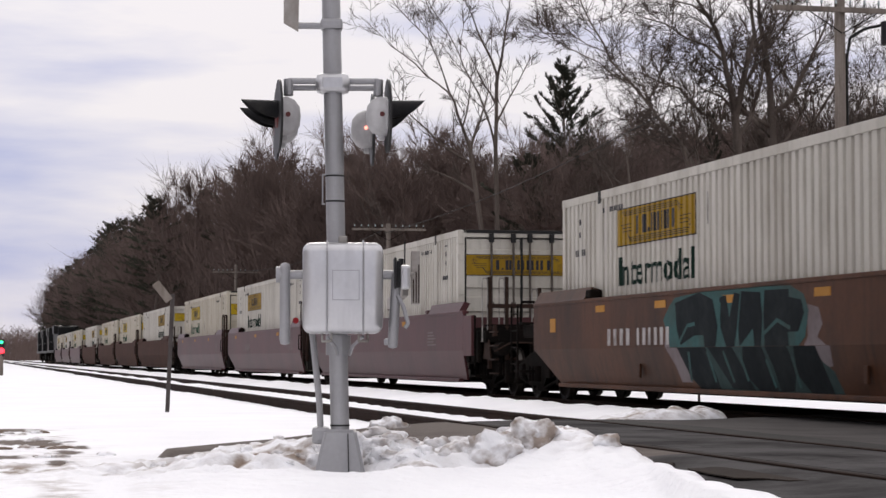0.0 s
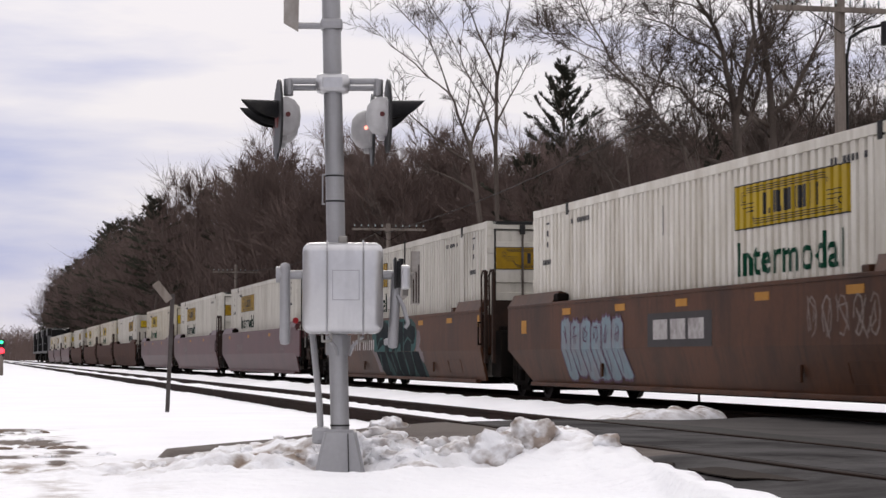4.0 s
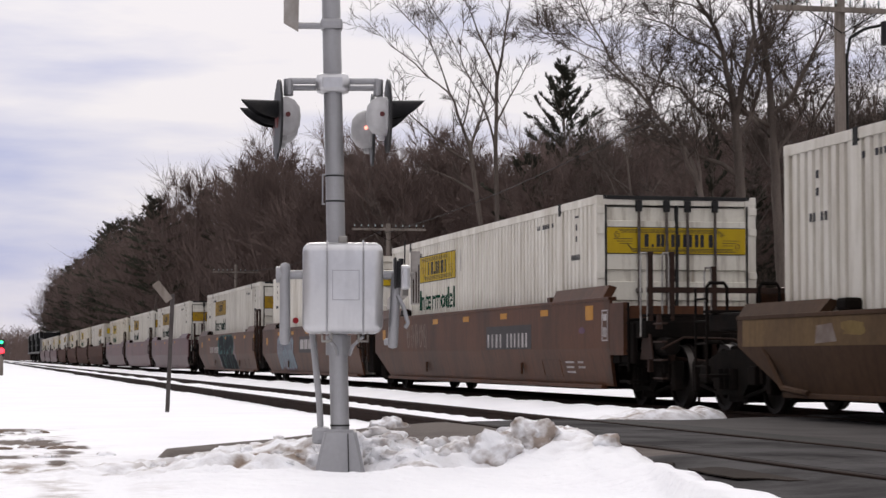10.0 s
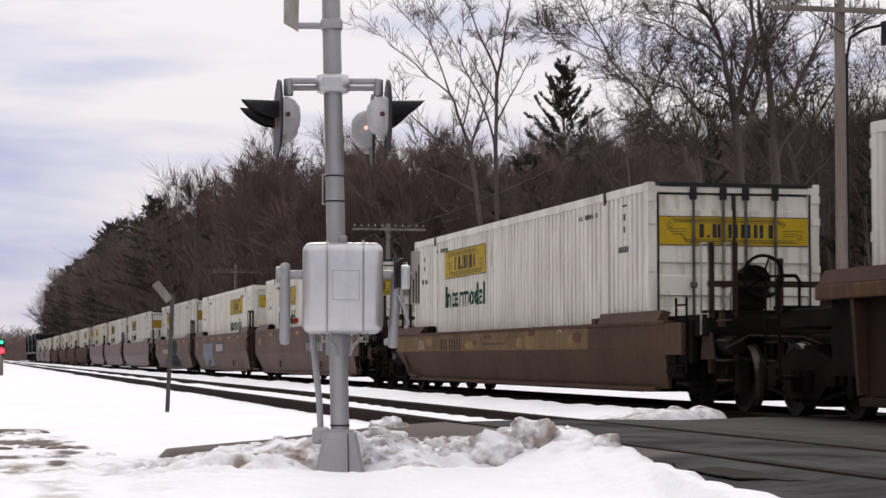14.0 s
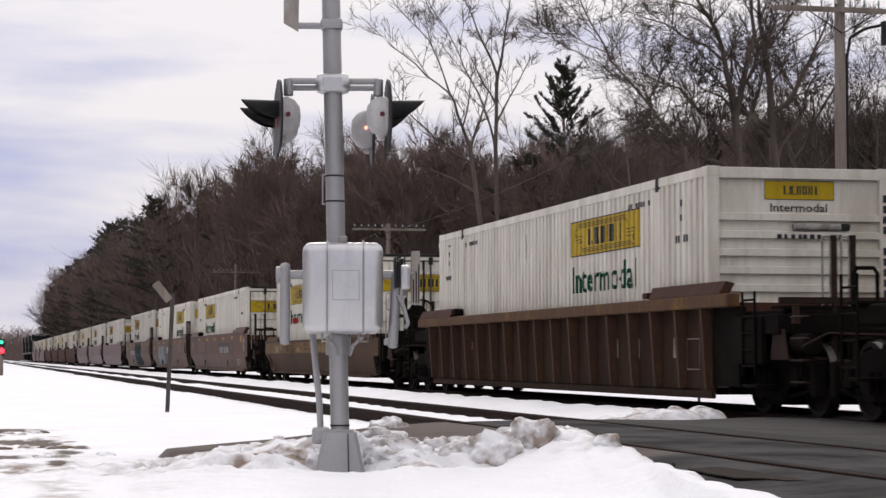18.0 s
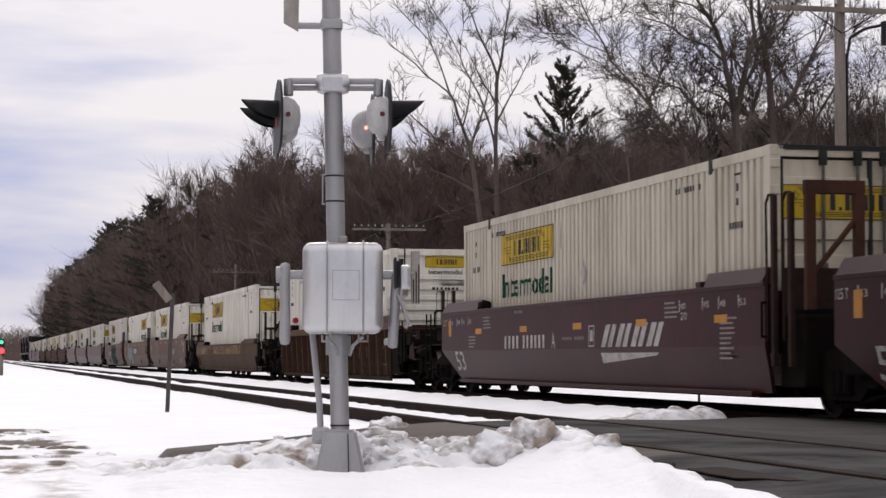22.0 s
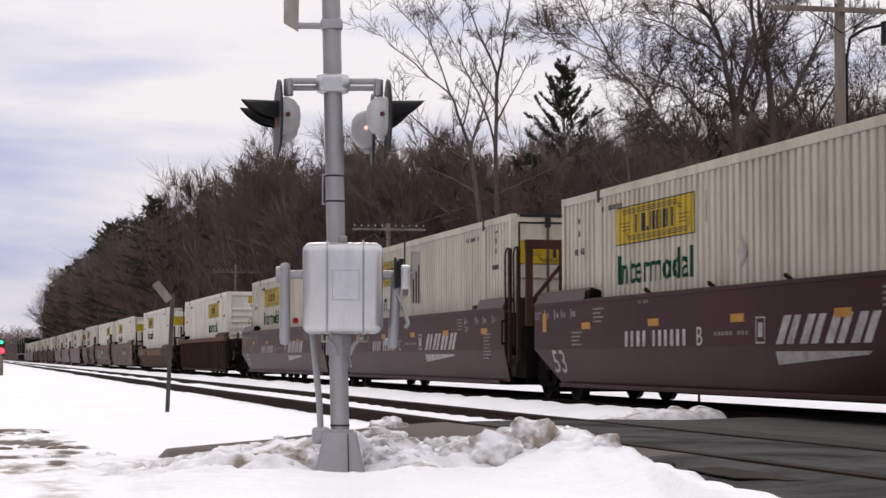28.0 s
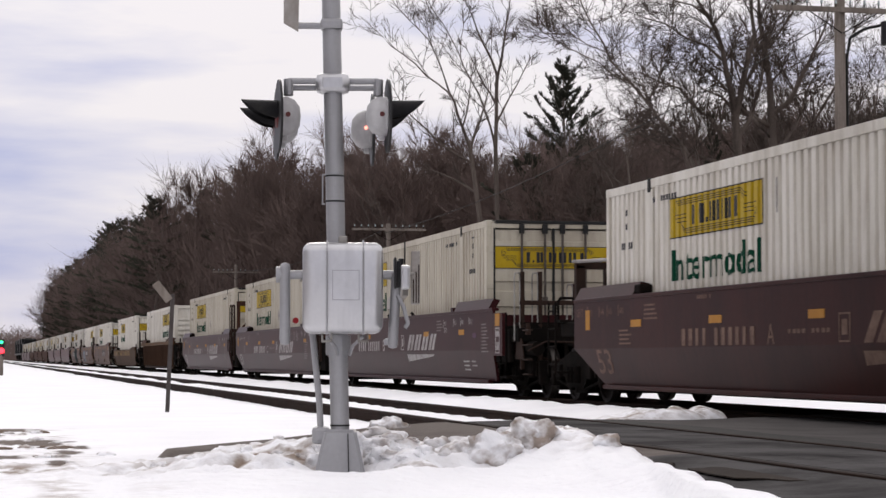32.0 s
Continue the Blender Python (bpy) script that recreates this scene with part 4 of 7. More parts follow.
# ---- well cars ----
def wheel_mesh(r):
    """A wheelset about the x axis: two flanged wheels with dished plates and the axle."""
    prof = [(0.0, 0.09), (0.03, 0.09), (0.05, 0.16), (0.02, 0.30), (0.0, r - 0.06), (-0.03, r - 0.055), (-0.035, r), (0.06, r), (0.075, r + 0.03), (0.1, r + 0.02), (0.1, r - 0.06),
            (0.07, r - 0.07), (0.075, 0.16), (0.1, 0.09)]
    bm = bmesh.new()
    n = 28
    for s in (-1, 1):
        rings = []
        for k in range(n):
            a = 2 * math.pi * k / n
            rings.append([bm.verts.new((s * (0.80 - x), q * math.cos(a), q * math.sin(a))) for x, q in prof])
        for k in range(n):
            a, b = rings[k], rings[(k + 1) % n]
            for i in range(len(prof) - 1):
                f = bm.faces.new((a[i], a[i + 1], b[i + 1], b[i]))
                f.material_index = 1 if i == 6 else 0
        bmesh.ops.create_cone(bm, cap_ends=True, segments=14, radius1=0.11, radius2=0.11, depth=0.16, matrix=pose(s * 0.88, 0, 0, 0, 90, 0))
        # three cast lugs, so that the turning shows
        for k in range(3):
            a = 2 * math.pi * k / 3
            add_box(bm, (s * 0.965 - 0.01, 0.05 * math.cos(a) - 0.016, 0.05 * math.sin(a) - 0.016), (s * 0.965 + 0.01, 0.05 * math.cos(a) + 0.016, 0.05 * math.sin(a) + 0.016))
    bmesh.ops.create_cone(bm, cap_ends=True, segments=12, radius1=0.085, radius2=0.085, depth=1.5, matrix=pose(0, 0, 0, 0, 90, 0))
    bmesh.ops.recalc_face_normals(bm, faces=bm.faces)
    me = done("wheelset", bm, M_WHEEL, False)
    me.materials.append(M_TREAD)
    return me


WHEEL_R = 0.44
WHEELSET = wheel_mesh(WHEEL_R)


def truck_frame(s):
    bm = bmesh.new()
    for s in (s,):
        x0, x1 = s * 0.93, s * 1.08
        pts = [(-1.12, 0.38), (-1.12, 0.62), (-0.75, 0.70), (-0.35, 0.80), (0.35, 0.80), (0.75, 0.70), (1.12, 0.62), (1.12, 0.38), (0.68, 0.40), (0.45, 0.22), (-0.45, 0.22), (-0.68, 0.40)]
        f = [bm.verts.new((x0, y, z)) for y, z in pts]
        g = [bm.verts.new((x1, y, z)) for y, z in pts]
        bm.faces.new(f)
        bm.faces.new(g[::-1])
        for i in range(len(pts)):
            j = (i + 1) % len(pts)
            bm.faces.new((f[i], g[i], g[j], f[j]))
        for k in range(3):
            add_rod(bm, (s * 1.10, -0.2 + 0.2 * k, 0.3), (s * 1.10, -0.2 + 0.2 * k, 0.56), 0.075, sides=10)
        for y in (-0.89, 0.89):
            add_box(bm, (s * 0.98, y - 0.13, 0.36), (s * 1.14, y + 0.13, 0.60), 0.03)
    bmesh.ops.recalc_face_normals(bm, faces=bm.faces)
    return done("side_frame", bm, M_IRON)


TRUCK_FRAMES = [truck_frame(-1), truck_frame(1)]
BOLSTER = done("bolster", add_rod(box((-1.0, -0.24, 0.48), (1.0, 0.24, 0.86), 0.04), (0, 0, 0.8), (0, 0, 1.0), 0.3, sides=16), M_IRON)
BRAKE_BEAM = done("brake_beam", box((-0.8, -0.06, 0.28), (0.8, 0.06, 0.40), 0.02), M_IRON)


def truck_rigging():
    """Low brake rigging about the wheels: shoes, hangers, a tie bar and lever guards."""
    bm = bmesh.new()
    add_box(bm, (-0.98, -0.34, 0.13), (0.98, 0.34, 0.24), 0.02)
    for s in (-1, 1):
        for e in (-1, 1):
            add_box(bm, (s * 0.66, e * 0.40 - 0.05, 0.20), (s * 0.88, e * 0.40 + 0.05, 0.58), 0.02)
            add_box(bm, (s * 0.95, e * 1.36 - 0.08, 0.24), (s * 1.10, e * 1.36 + 0.08, 0.66), 0.03)
            add_rod(bm, (s * 1.02, e * 0.34, 0.20), (s * 1.02, e * 1.30, 0.34), 0.03, sides=6)
    return done("brake_rigging", bm, M_IRON)


RIGGING = truck_rigging()


def add_truck(car, y, spins):
    t = part("truck", BOLSTER, M_IRON, car, "black four-wheel truck", at=pose(0, y, 0))
    for fr in TRUCK_FRAMES:
        part("side_frame", fr, M_IRON, t)
    part("brake_rigging", RIGGING, M_IRON, t)
    for e in (-1, 1):
        part("brake_beam", BRAKE_BEAM, M_IRON, t, at=pose(0, e * 0.36, 0))
        w = part("wheelset", WHEELSET, M_WHEEL, t, "steel wheelset with bright treads", at=pose(0, e * 0.89, WHEEL_R))
        if spins:
            SPINNERS.append((w, (0, e * 0.89, WHEEL_R), WHEEL_R))
    return t


def side_sheet(s, y0, y1, slant0, slant1, top=1.58, crease=0.84, low=0.28, hw=1.515, inset=0.14, thick=0.05):
    """A well side: upright above the crease, leaning in below it; the lower corners cut off by slants."""
    bm = bmesh.new()
    rows = [(top, 0.0, y0, y1), (crease, 0.0, y0, y1), (low, inset, y0 + slant0, y1 - slant1)]
    n = 10
    grid = []
    for z, dx, a, b in rows:
        grid.append([bm.verts.new((s * (hw - dx), a + (b - a) * i / n, z)) for i in range(n + 1)])
    for a, b in zip(grid, grid[1:]):
        for i in range(n):
            bm.faces.new((a[i], b[i], b[i + 1], a[i + 1]))
    r = bmesh.ops.extrude_face_region(bm, geom=bm.faces[:])
    bmesh.ops.translate(bm, vec=(-s * thick, 0, 0), verts=[g for g in r["geom"] if isinstance(g, bmesh.types.BMVert)])
    bmesh.ops.recalc_face_normals(bm, faces=bm.faces)
    return bm


def flare(s, y0, y1, hw=1.515, base=1.585, rise=0.195):
    """A guide plate above the end of a side, leaning inwards, with a slanted inner end."""
    d = 1 if y1 > y0 else -1
    bm = bmesh.new()
    vs = [bm.verts.new(q) for q in ((s * (hw + 0.012), y0, base), (s * (hw + 0.012), y1, base), (s * (hw - rise * 0.5), y1, base + rise), (s * (hw - rise * 0.5), y0 - d * 0.12, base + rise))]
    bm.faces.new(vs)
    r = bmesh.ops.extrude_face_region(bm, geom=bm.faces[:])
    bmesh.ops.translate(bm, vec=(-s * 0.12, 0, -0.03), verts=[g for g in r["geom"] if isinstance(g, bmesh.types.BMVert)])
    bmesh.ops.recalc_face_normals(bm, faces=bm.faces)
    return bm


def grab_iron(car, x, y, z0, z1, depth=0.09):
    part("grab_iron", pipe([(x, y, z0), (x - depth, y, z0), (x - depth, y, z1), (x, y, z1)], 0.016, 6), M_IRON, car)


def ladder(car, x, y, w, z0, z1, rungs, mat, name="ladder"):
    bm = bmesh.new()
    for e in (0, 1):
        add_rod(bm, (x, y + e * w, z0), (x, y + e * w, z1), 0.018, sides=6)
    for k in range(rungs):
        z = z0 + (z1 - z0) * (k + 0.5) / rungs
        add_rod(bm, (x, y, z), (x, y + w, z), 0.014, sides=6)
    part(name, bm, mat, car)


def hoop(car, x, y, z0, z1, w, mat, r=0.022, across=True):
    """An upright handrail hoop on an end platform."""
    d = (w, 0, 0) if across else (0, w, 0)
    p = [(x, y, z0), (x, y, z1 - 0.06), (x + d[0] * 0.15, y + d[1] * 0.15, z1), (x + d[0] * 0.85, y + d[1] * 0.85, z1), (x + d[0], y + d[1], z1 - 0.06), (x + d[0], y + d[1], z0)]
    part("handrail", pipe(p, r, 6), mat, car)


def end_gear(car, y, way):
    """Brake rigging, pipes, steps and brackets that crowd a coupled end."""
    rnd = random.Random(int(abs(y) * 10))
    part("brake_cylinder", rod((-1.18, y + way * 0.15, 0.86), (-1.18, y + way * 0.62, 0.86), 0.13, 0.12, 14), M_IRON, car)
    part("slack_adjuster", rod((-0.95, y - way * 0.3, 0.70), (-0.55, y + way * 0.75, 0.62), 0.035, sides=8), M_DARKRUST, car)
    part("uncoupling_lever", pipe([(-1.42, y + way * 0.85, 0.82), (-1.10, y + way * 0.86, 0.98), (-0.4, y + way * 0.9, 0.96), (-0.12, y + way * 1.0, 0.84)], 0.016, 6), M_DARKRUST, car, "bent rusty uncoupling lever")
    part("train_pipe", pipe([(-0.55, y - way * 0.6, 0.92), (-0.55, y + way * 0.8, 0.92), (-0.42, y + way * 0.95, 0.80)], 0.025, 6), M_IRON, car)
    part("corner_plate", outline_plate([(0, 0), (0.55, 0), (0.42, 0.34), (0.10, 0.42)], 0.02, on_side(-1.34, y + way * 0.05 + 0.3, 0.68)), M_DARKRUST, car, "rusty corner gusset")
    for k in range(4):
        z = 0.42 + 0.25 * k
        part("ladder_rung", pipe([(-1.38, y + way * 0.62, z), (-1.45, y + way * 0.62, z), (-1.45, y + way * 1.0, z), (-1.38, y + way * 1.0, z)], 0.013, 6), M_DARKRUST, car)
    for k in range(3):
        x = -1.2 + 0.55 * k + rnd.uniform(-0.1, 0.1)
        part("hanger", box((x - 0.03, y + way * 0.25 - 0.03, 0.48), (x + 0.03, y + way * 0.25 + 0.03, 1.05), 0.008), M_IRON, car)
    part("retainer_valve", rod((-1.30, y + way * 0.4, 1.10), (-1.30, y + way * 0.4, 1.30), 0.05, 0.035, 10), M_DARKRUST, car)
    part("air_hose", pipe([(-0.32, y + way * 1.0, 0.82), (-0.36, y + way * 1.22, 0.52), (-0.30, y + way * 1.45, 0.40), (-0.22, y + way * 1.62, 0.46)], 0.028, 6), M_GASKET, car)


def build_well_car(label, paint, head, tail, ribbed=False, spins=True, chord=None, lugs=False, rail_top=2.3, top=1.58):
    """One well unit: origin on the rail top under the middle of its container. head: coupler end at +y; tail: coupler end at -y (else articulated)."""
    car = thing("well_car", label, "railway car", group="well cars of the train")
    y1 = 8.075 + (1.0 if head else 0.9)
    y0 = -8.075 - (1.35 if tail else 0.35)
    for s in (-1, 1):
        if ribbed:
            part("side_sheet", side_sheet(s, y0 + 1.0, y1 - 0.9, 0.0, 0.0, 1.40, 0.9, 0.26, 1.35, 0.0), M_RUSTDARK, car)
            n = 17
            post_mesh = {}
            for q in (-1, 1):
                bm = bmesh.new()
                lo = [bm.verts.new((q * (1.395 + dx), y, 0.30)) for dx, y in ((-0.05, -0.035), (0.05, -0.035), (0.05, 0.035), (-0.05, 0.035))]
                hi = [bm.verts.new((q * (1.395 + dx), y, 1.36)) for dx, y in ((-0.05, -0.045), (0.12, -0.045), (0.12, 0.045), (-0.05, 0.045))]
                bm.faces.new(lo)
                bm.faces.new(hi)
                for i in range(4):
                    bm.faces.new((lo[i], lo[(i + 1) % 4], hi[(i + 1) % 4], hi[i]))
                bmesh.ops.recalc_face_normals(bm, faces=bm.faces)
                post_mesh[q] = done("side_post", bm, M_RIB)
            for k in range(n):
                y = y0 + 1.05 + (y1 - y0 - 2.0) * k / (n - 1)
                part("side_post", post_mesh[s], M_RIB, car, at=pose(0, y, 0))
            part("bottom_chord", box((s * 1.33, y0 + 0.95, 0.18), (s * 1.40, y1 - 0.85, 0.28), 0.02), M_RUSTDARK, car)
            part("top_chord", box((s * 1.36, y0, 1.335), (s * 1.54, y1, 1.50), 0.02), chord or paint, car, "worn ochre top chord")
        else:
            part("side_sheet", side_sheet(s, y0, y1, 0.25 if tail else 0.12, 1.25, top), paint, car)
            part("top_chord", box((s * 1.40, y0, top - 0.035), (s * 1.53, y1, top + 0.02), 0.012), chord or paint, car)
            part("bottom_chord", box((s * 1.36, y0 + 0.6, 0.24), (s * 1.455, y1 - 1.3, 0.30), 0.01), paint, car)
        if ribbed:
            part("end_skirt", box((s * 1.26, y0 + 0.05, 0.34), (s * 1.36, y0 + 1.02, 1.34), 0.01), M_IRON, car)
            part("end_skirt", box((s * 1.26, y1 - 0.92, 0.50), (s * 1.36, y1 - 0.05, 1.34), 0.01), M_IRON, car)
        part("guide_flare", flare(s, 8.075 - (1.95 if top > 1.4 else 1.55), y1 - 0.05, 1.515, top + 0.005, 0.195 if top > 1.5 else 0.16), paint, car)
        part("guide_flare", flare(s, -8.075 + 1.75, y0 + (0.3 if tail else 0.1), 1.515, top + 0.005, 0.195 if top > 1.5 else 0.16), paint, car)
        for e, y in ((1, 5.98), (-1, -5.55)):
            if e > 0:
                part("stop_bracket", box((s * 1.30, y - 0.14, top + 0.02), (s * 1.50, y + 0.14, top + 0.16), 0.04), M_IRON, car)
            else:
                part("stop_step", box((s * 1.36, y - 0.62, top + 0.018), (s * 1.51, y - 0.42, top + 0.10), 0.015), paint, car)
        for y in ((3.2, 0.6, -2.0) if lugs else ()):
            part("hatch_lug", rod((s * 1.44, y - 0.10, 1.60), (s * 1.44, y + 0.08, 1.66), 0.03, sides=6), M_IRON, car)
    part("well_floor", box((-1.36, -7.9, 0.22), (1.36, 7.9, 0.30), 0.01), M_IRON, car)
    for y, e in ((8.25, 1), (-8.25, -1)):
        part("bulkhead", box((-1.42, y - 0.05, 0.75), (1.42, y + 0.05, top - 0.08), 0.01), paint, car)
    # end platforms
    part("end_platform", box((-1.2, 8.2, 1.05), (1.2, y1 + (1.9 if head else 0.4), 1.28), 0.03), M_IRON, car)
    part("end_platform", box((-1.2, -8.2, 1.05), (1.2, y0 - (1.3 if tail else 0.4), 1.28), 0.03), M_IRON, car)
    part("centre_sill", box((-0.28, 8.2, 0.72), (0.28, y1 + (2.5 if head else 0.6), 1.05), 0.03), M_IRON, car)
    part("centre_sill", box((-0.28, -8.2, 0.72), (0.28, y0 - (1.7 if tail else 0.8), 1.05), 0.03), M_IRON, car)
    if head:
        add_truck(car, 10.5, spins)
        part("coupler", box((-0.14, y1 + 2.3, 0.74), (0.14, y1 + 3.05, 1.0), 0.05), M_IRON, car)
        for x in (-1.28, -0.55, 0.6):
            hoop(car, x, y1 + 1.75, 1.2, 1.68, 0.28, M_IRON)
        part("step_tread", box((-1.45, y1 + 1.2, 0.45), (-1.15, y1 + 1.6, 0.49), 0.008), M_IRON, car)
        ladder(car, -1.48, y1 + 1.2, 0.42, 0.45, 1.6, 4, M_IRON)
        part("crossover_board", box((-1.3, y1 + 1.55, 1.28), (1.3, y1 + 1.85, 1.32), 0.008), M_IRON, car)
    if tail:
        add_truck(car, -9.7, spins)
        if not ribbed:
            for s in (-1, 1):
                part("end_panel", box((s * 1.45, y0 - 0.68, 0.74), (s * 1.514, y0 + 0.002, min(top, 1.52) - 0.02), 0.008), paint, car)
        part("coupler", box((-0.14, y0 - 2.3, 0.74), (0.14, y0 - 1.6, 1.0), 0.05), M_IRON, car)
        part("crossover_board", box((-1.35, y0 - 1.3, 1.28), (1.35, y0 - 1.0, 1.32), 0.008), M_IRON, car)
        for x, z in ((-0.66, 2.16), (-0.42, 2.16)) if ribbed else ((-1.30, 2.2), (-0.98, 2.2), (-0.35, 2.0)):
            part("stanchion", box((x - 0.035, y0 - 1.3, 0.5), (x + 0.035, y0 - 1.22, z), 0.01), M_DARKRUST, car, "dark rusty flat stanchion")
            hoop(car, x - 0.14, y0 - 1.26, 1.0, z - 0.02, 0.10, M_RODGREY, 0.014)
        rail = 1.34 if ribbed else 1.62
        part("end_rail", box((-1.35, y0 - 1.3, rail), (1.2, y0 - 1.22, rail + 0.08), 0.01), M_DARKRUST, car)
        ladder(car, -1.46, y0 - 0.75, 0.42, 0.5, 1.5, 5, M_IRON)
        end_gear(car, y0 - 1.25, -1)
        part("end_beam", box((-1.40, y0 - 1.35, 0.98), (1.40, y0 - 0.1, 1.22), 0.02), M_IRON, car)
        part("brake_cylinder", rod((-1.0, y0 - 0.6, 0.95), (-0.5, y0 - 0.6, 0.95), 0.13, sides=12), M_IRON, car)
        part("side_step", box((-1.46, y0 - 0.8, 0.34), (-1.14, y0 - 0.3, 0.38), 0.008), M_IRON, car)
        part("end_skirt", box((-1.44, y0 - 0.9, 0.62), (-1.36, y0 + 0.1, 1.2), 0.02), M_IRON, car)
        part("air_hose", pipe([(-0.4, y0 - 1.7, 0.9), (-0.42, y0 - 1.9, 0.6), (-0.4, y0 - 2.2, 0.42)], 0.03, 6), M_GASKET, car)
    else:
        add_truck(car, -9.72, spins)
        part("end_bulkhead", box((-1.32, y0 - 0.16, 1.2), (1.32, y0 - 0.08, 1.76), 0.01), M_DARKRUST, car)
        part("articulation", rod((0, -9.72, 0.85), (0, -9.72, 1.5), 0.32, 0.25, 14), M_IRON, car)
        for x, y in ((-1.44, y0 - 0.12), (-1.40, y0 - 0.55)):
            part("stanchion", box((x - 0.03, y - 0.05, 0.6), (x + 0.03, y + 0.05, rail_top), 0.01), M_DARKRUST, car, "dark rusty flat stanchion")
            part("handrail", pipe([(x - 0.05, y + 0.1, 0.9), (x - 0.06, y + 0.1, rail_top - 0.1), (x - 0.04, y + 0.06, rail_top), (x, y, rail_top)], 0.017, 6), M_DARKRUST, car)
        grab_iron(car, -1.50, y0 - 0.02, 0.95, 1.35, 0.06)
        part("end_skirt", box((-1.3, y0 - 0.7, 0.35), (1.3, y0 + 0.05, 1.2), 0.04), M_IRON, car)
    if not head:
        part("end_skirt", box((-1.25, y1 - 0.6, 0.5), (1.25, y1 + 0.35, 1.25), 0.04), M_IRON, car)
    return car


def put_car(car, far_end):
    y = far_end - BOX_L / 2
    car.matrix_basis = pose(TRACK, y, 0)
    MOVERS.append((car, TRACK, y, 0.0, 0))
    return car


SIDE = -1.515


def on_lean(y, z):
    """A place on the leaning lower part of a side."""
    return on_side(SIDE + (0.84 - z) * 0.25, y, z) @ pose(0, 0, 0, 14.0, 0, 0)


def reflectors(car, ys, z=1.38, w=0.46, h=0.10):
    for y in ys:
        part("reflector", bars([(0, 0, w, h)], 0.004, on_side(SIDE, y, z)), M_AMBER, car, "amber reflector patch")


def number_bars(car, seed, count, h, step, y, z, mat):
    """Large painted characters as plain bars."""
    rnd = random.Random(seed)
    for i in range(count):
        w = step * rnd.uniform(0.36, 0.52)
        part("number_bar", bars([(0, 0, w, h)], 0.004, on_side(SIDE, y - i * step, z)), mat, car)


def marks(car, seed, y, z, count, h, step, mat=None):
    small_print(part("stencil", glyphs(seed, count, h, step, 0.003, on_side(SIDE, y, z)), mat or M_DIMSTENCIL, car))


def data_block(car, seed, y, z, lines, count):
    """A block of small stencilled lines."""
    rnd = random.Random(seed)
    for k in range(lines):
        w = count * rnd.uniform(0.18, 0.29)
        part("stencil_line", bars([(0, -k * 0.062, w, -k * 0.062 + 0.026)], 0.003, on_side(SIDE, y, z)), M_DIMSTENCIL, car)


def tail_marks(car, tail, y):
    """Outlined label plate and stencil lines at the tail end of a side."""
    if tail:
        part("label_plate", bars([(0, 0, 0.30, 0.02), (0, 0.44, 0.30, 0.46), (0, 0, 0.03, 0.46), (0.27, 0, 0.30, 0.46), (0.06, 0.30, 0.24, 0.40), (0.06, 0.06, 0.24, 0.2)], 0.004,
                                 on_side(SIDE, y, 0.78 if y < -9.5 else 0.95)), M_STENCIL, car, "white-outlined label plate")
        part("maker_oval", outline_plate([(0.16 * math.cos(k * 0.5236), 0.05 * math.sin(k * 0.5236)) for k in range(12)], 0.004, on_side(SIDE, -8.0, 1.12)), M_MAUVE, car, "dark oval maker's mark")
        small_print(part("stencil", bars([(0, 0, 0.5, 0.03), (0, -0.08, 0.42, -0.05), (0, -0.16, 0.46, -0.13), (0.7, 0, 1.0, 0.03), (0.7, -0.08, 1.05, -0.05)], 0.003, on_lean(-6.9, 0.62)), M_STENCIL, car))


def dress_brown(car, number_y=None, patch=False, seed=1, tail=False):
    reflectors(car, [5.5, 2.7, 0.0, -2.9, -5.6])
    reflectors(car, [8.05], 1.11, 0.32, 0.22)
    reflectors(car, [-8.2], 1.27, 0.40 if tail else 0.14, 0.22)
    tail_marks(car, tail, -9.05)
    if number_y is not None:
        if patch:
            part("number_patch", bars([(-0.1, -0.03, 3.05, 0.38)], 0.002, on_side(SIDE, number_y, 0.88)), M_PATCH, car, "black number patch")
        number_bars(car, seed, 4, 0.24, 0.30, number_y, 0.88, M_STENCIL)
        number_bars(car, seed + 50, 6, 0.24, 0.255, number_y - 1.4, 0.88, M_STENCIL)
    part("inspection_panel", bars([(0, 0, 1.1, 0.02), (0, 0.26, 1.1, 0.28), (0, 0, 0.02, 0.28), (1.08, 0, 1.1, 0.28)], 0.006, on_lean(-5.5, 0.40)), M_BROWN, car)
    for y in (3.5, -4.2):
        part("bracket", box((SIDE + 0.02, y - 0.05, 0.42), (SIDE + 0.055, y + 0.05, 0.62), 0.01), M_BROWN, car)


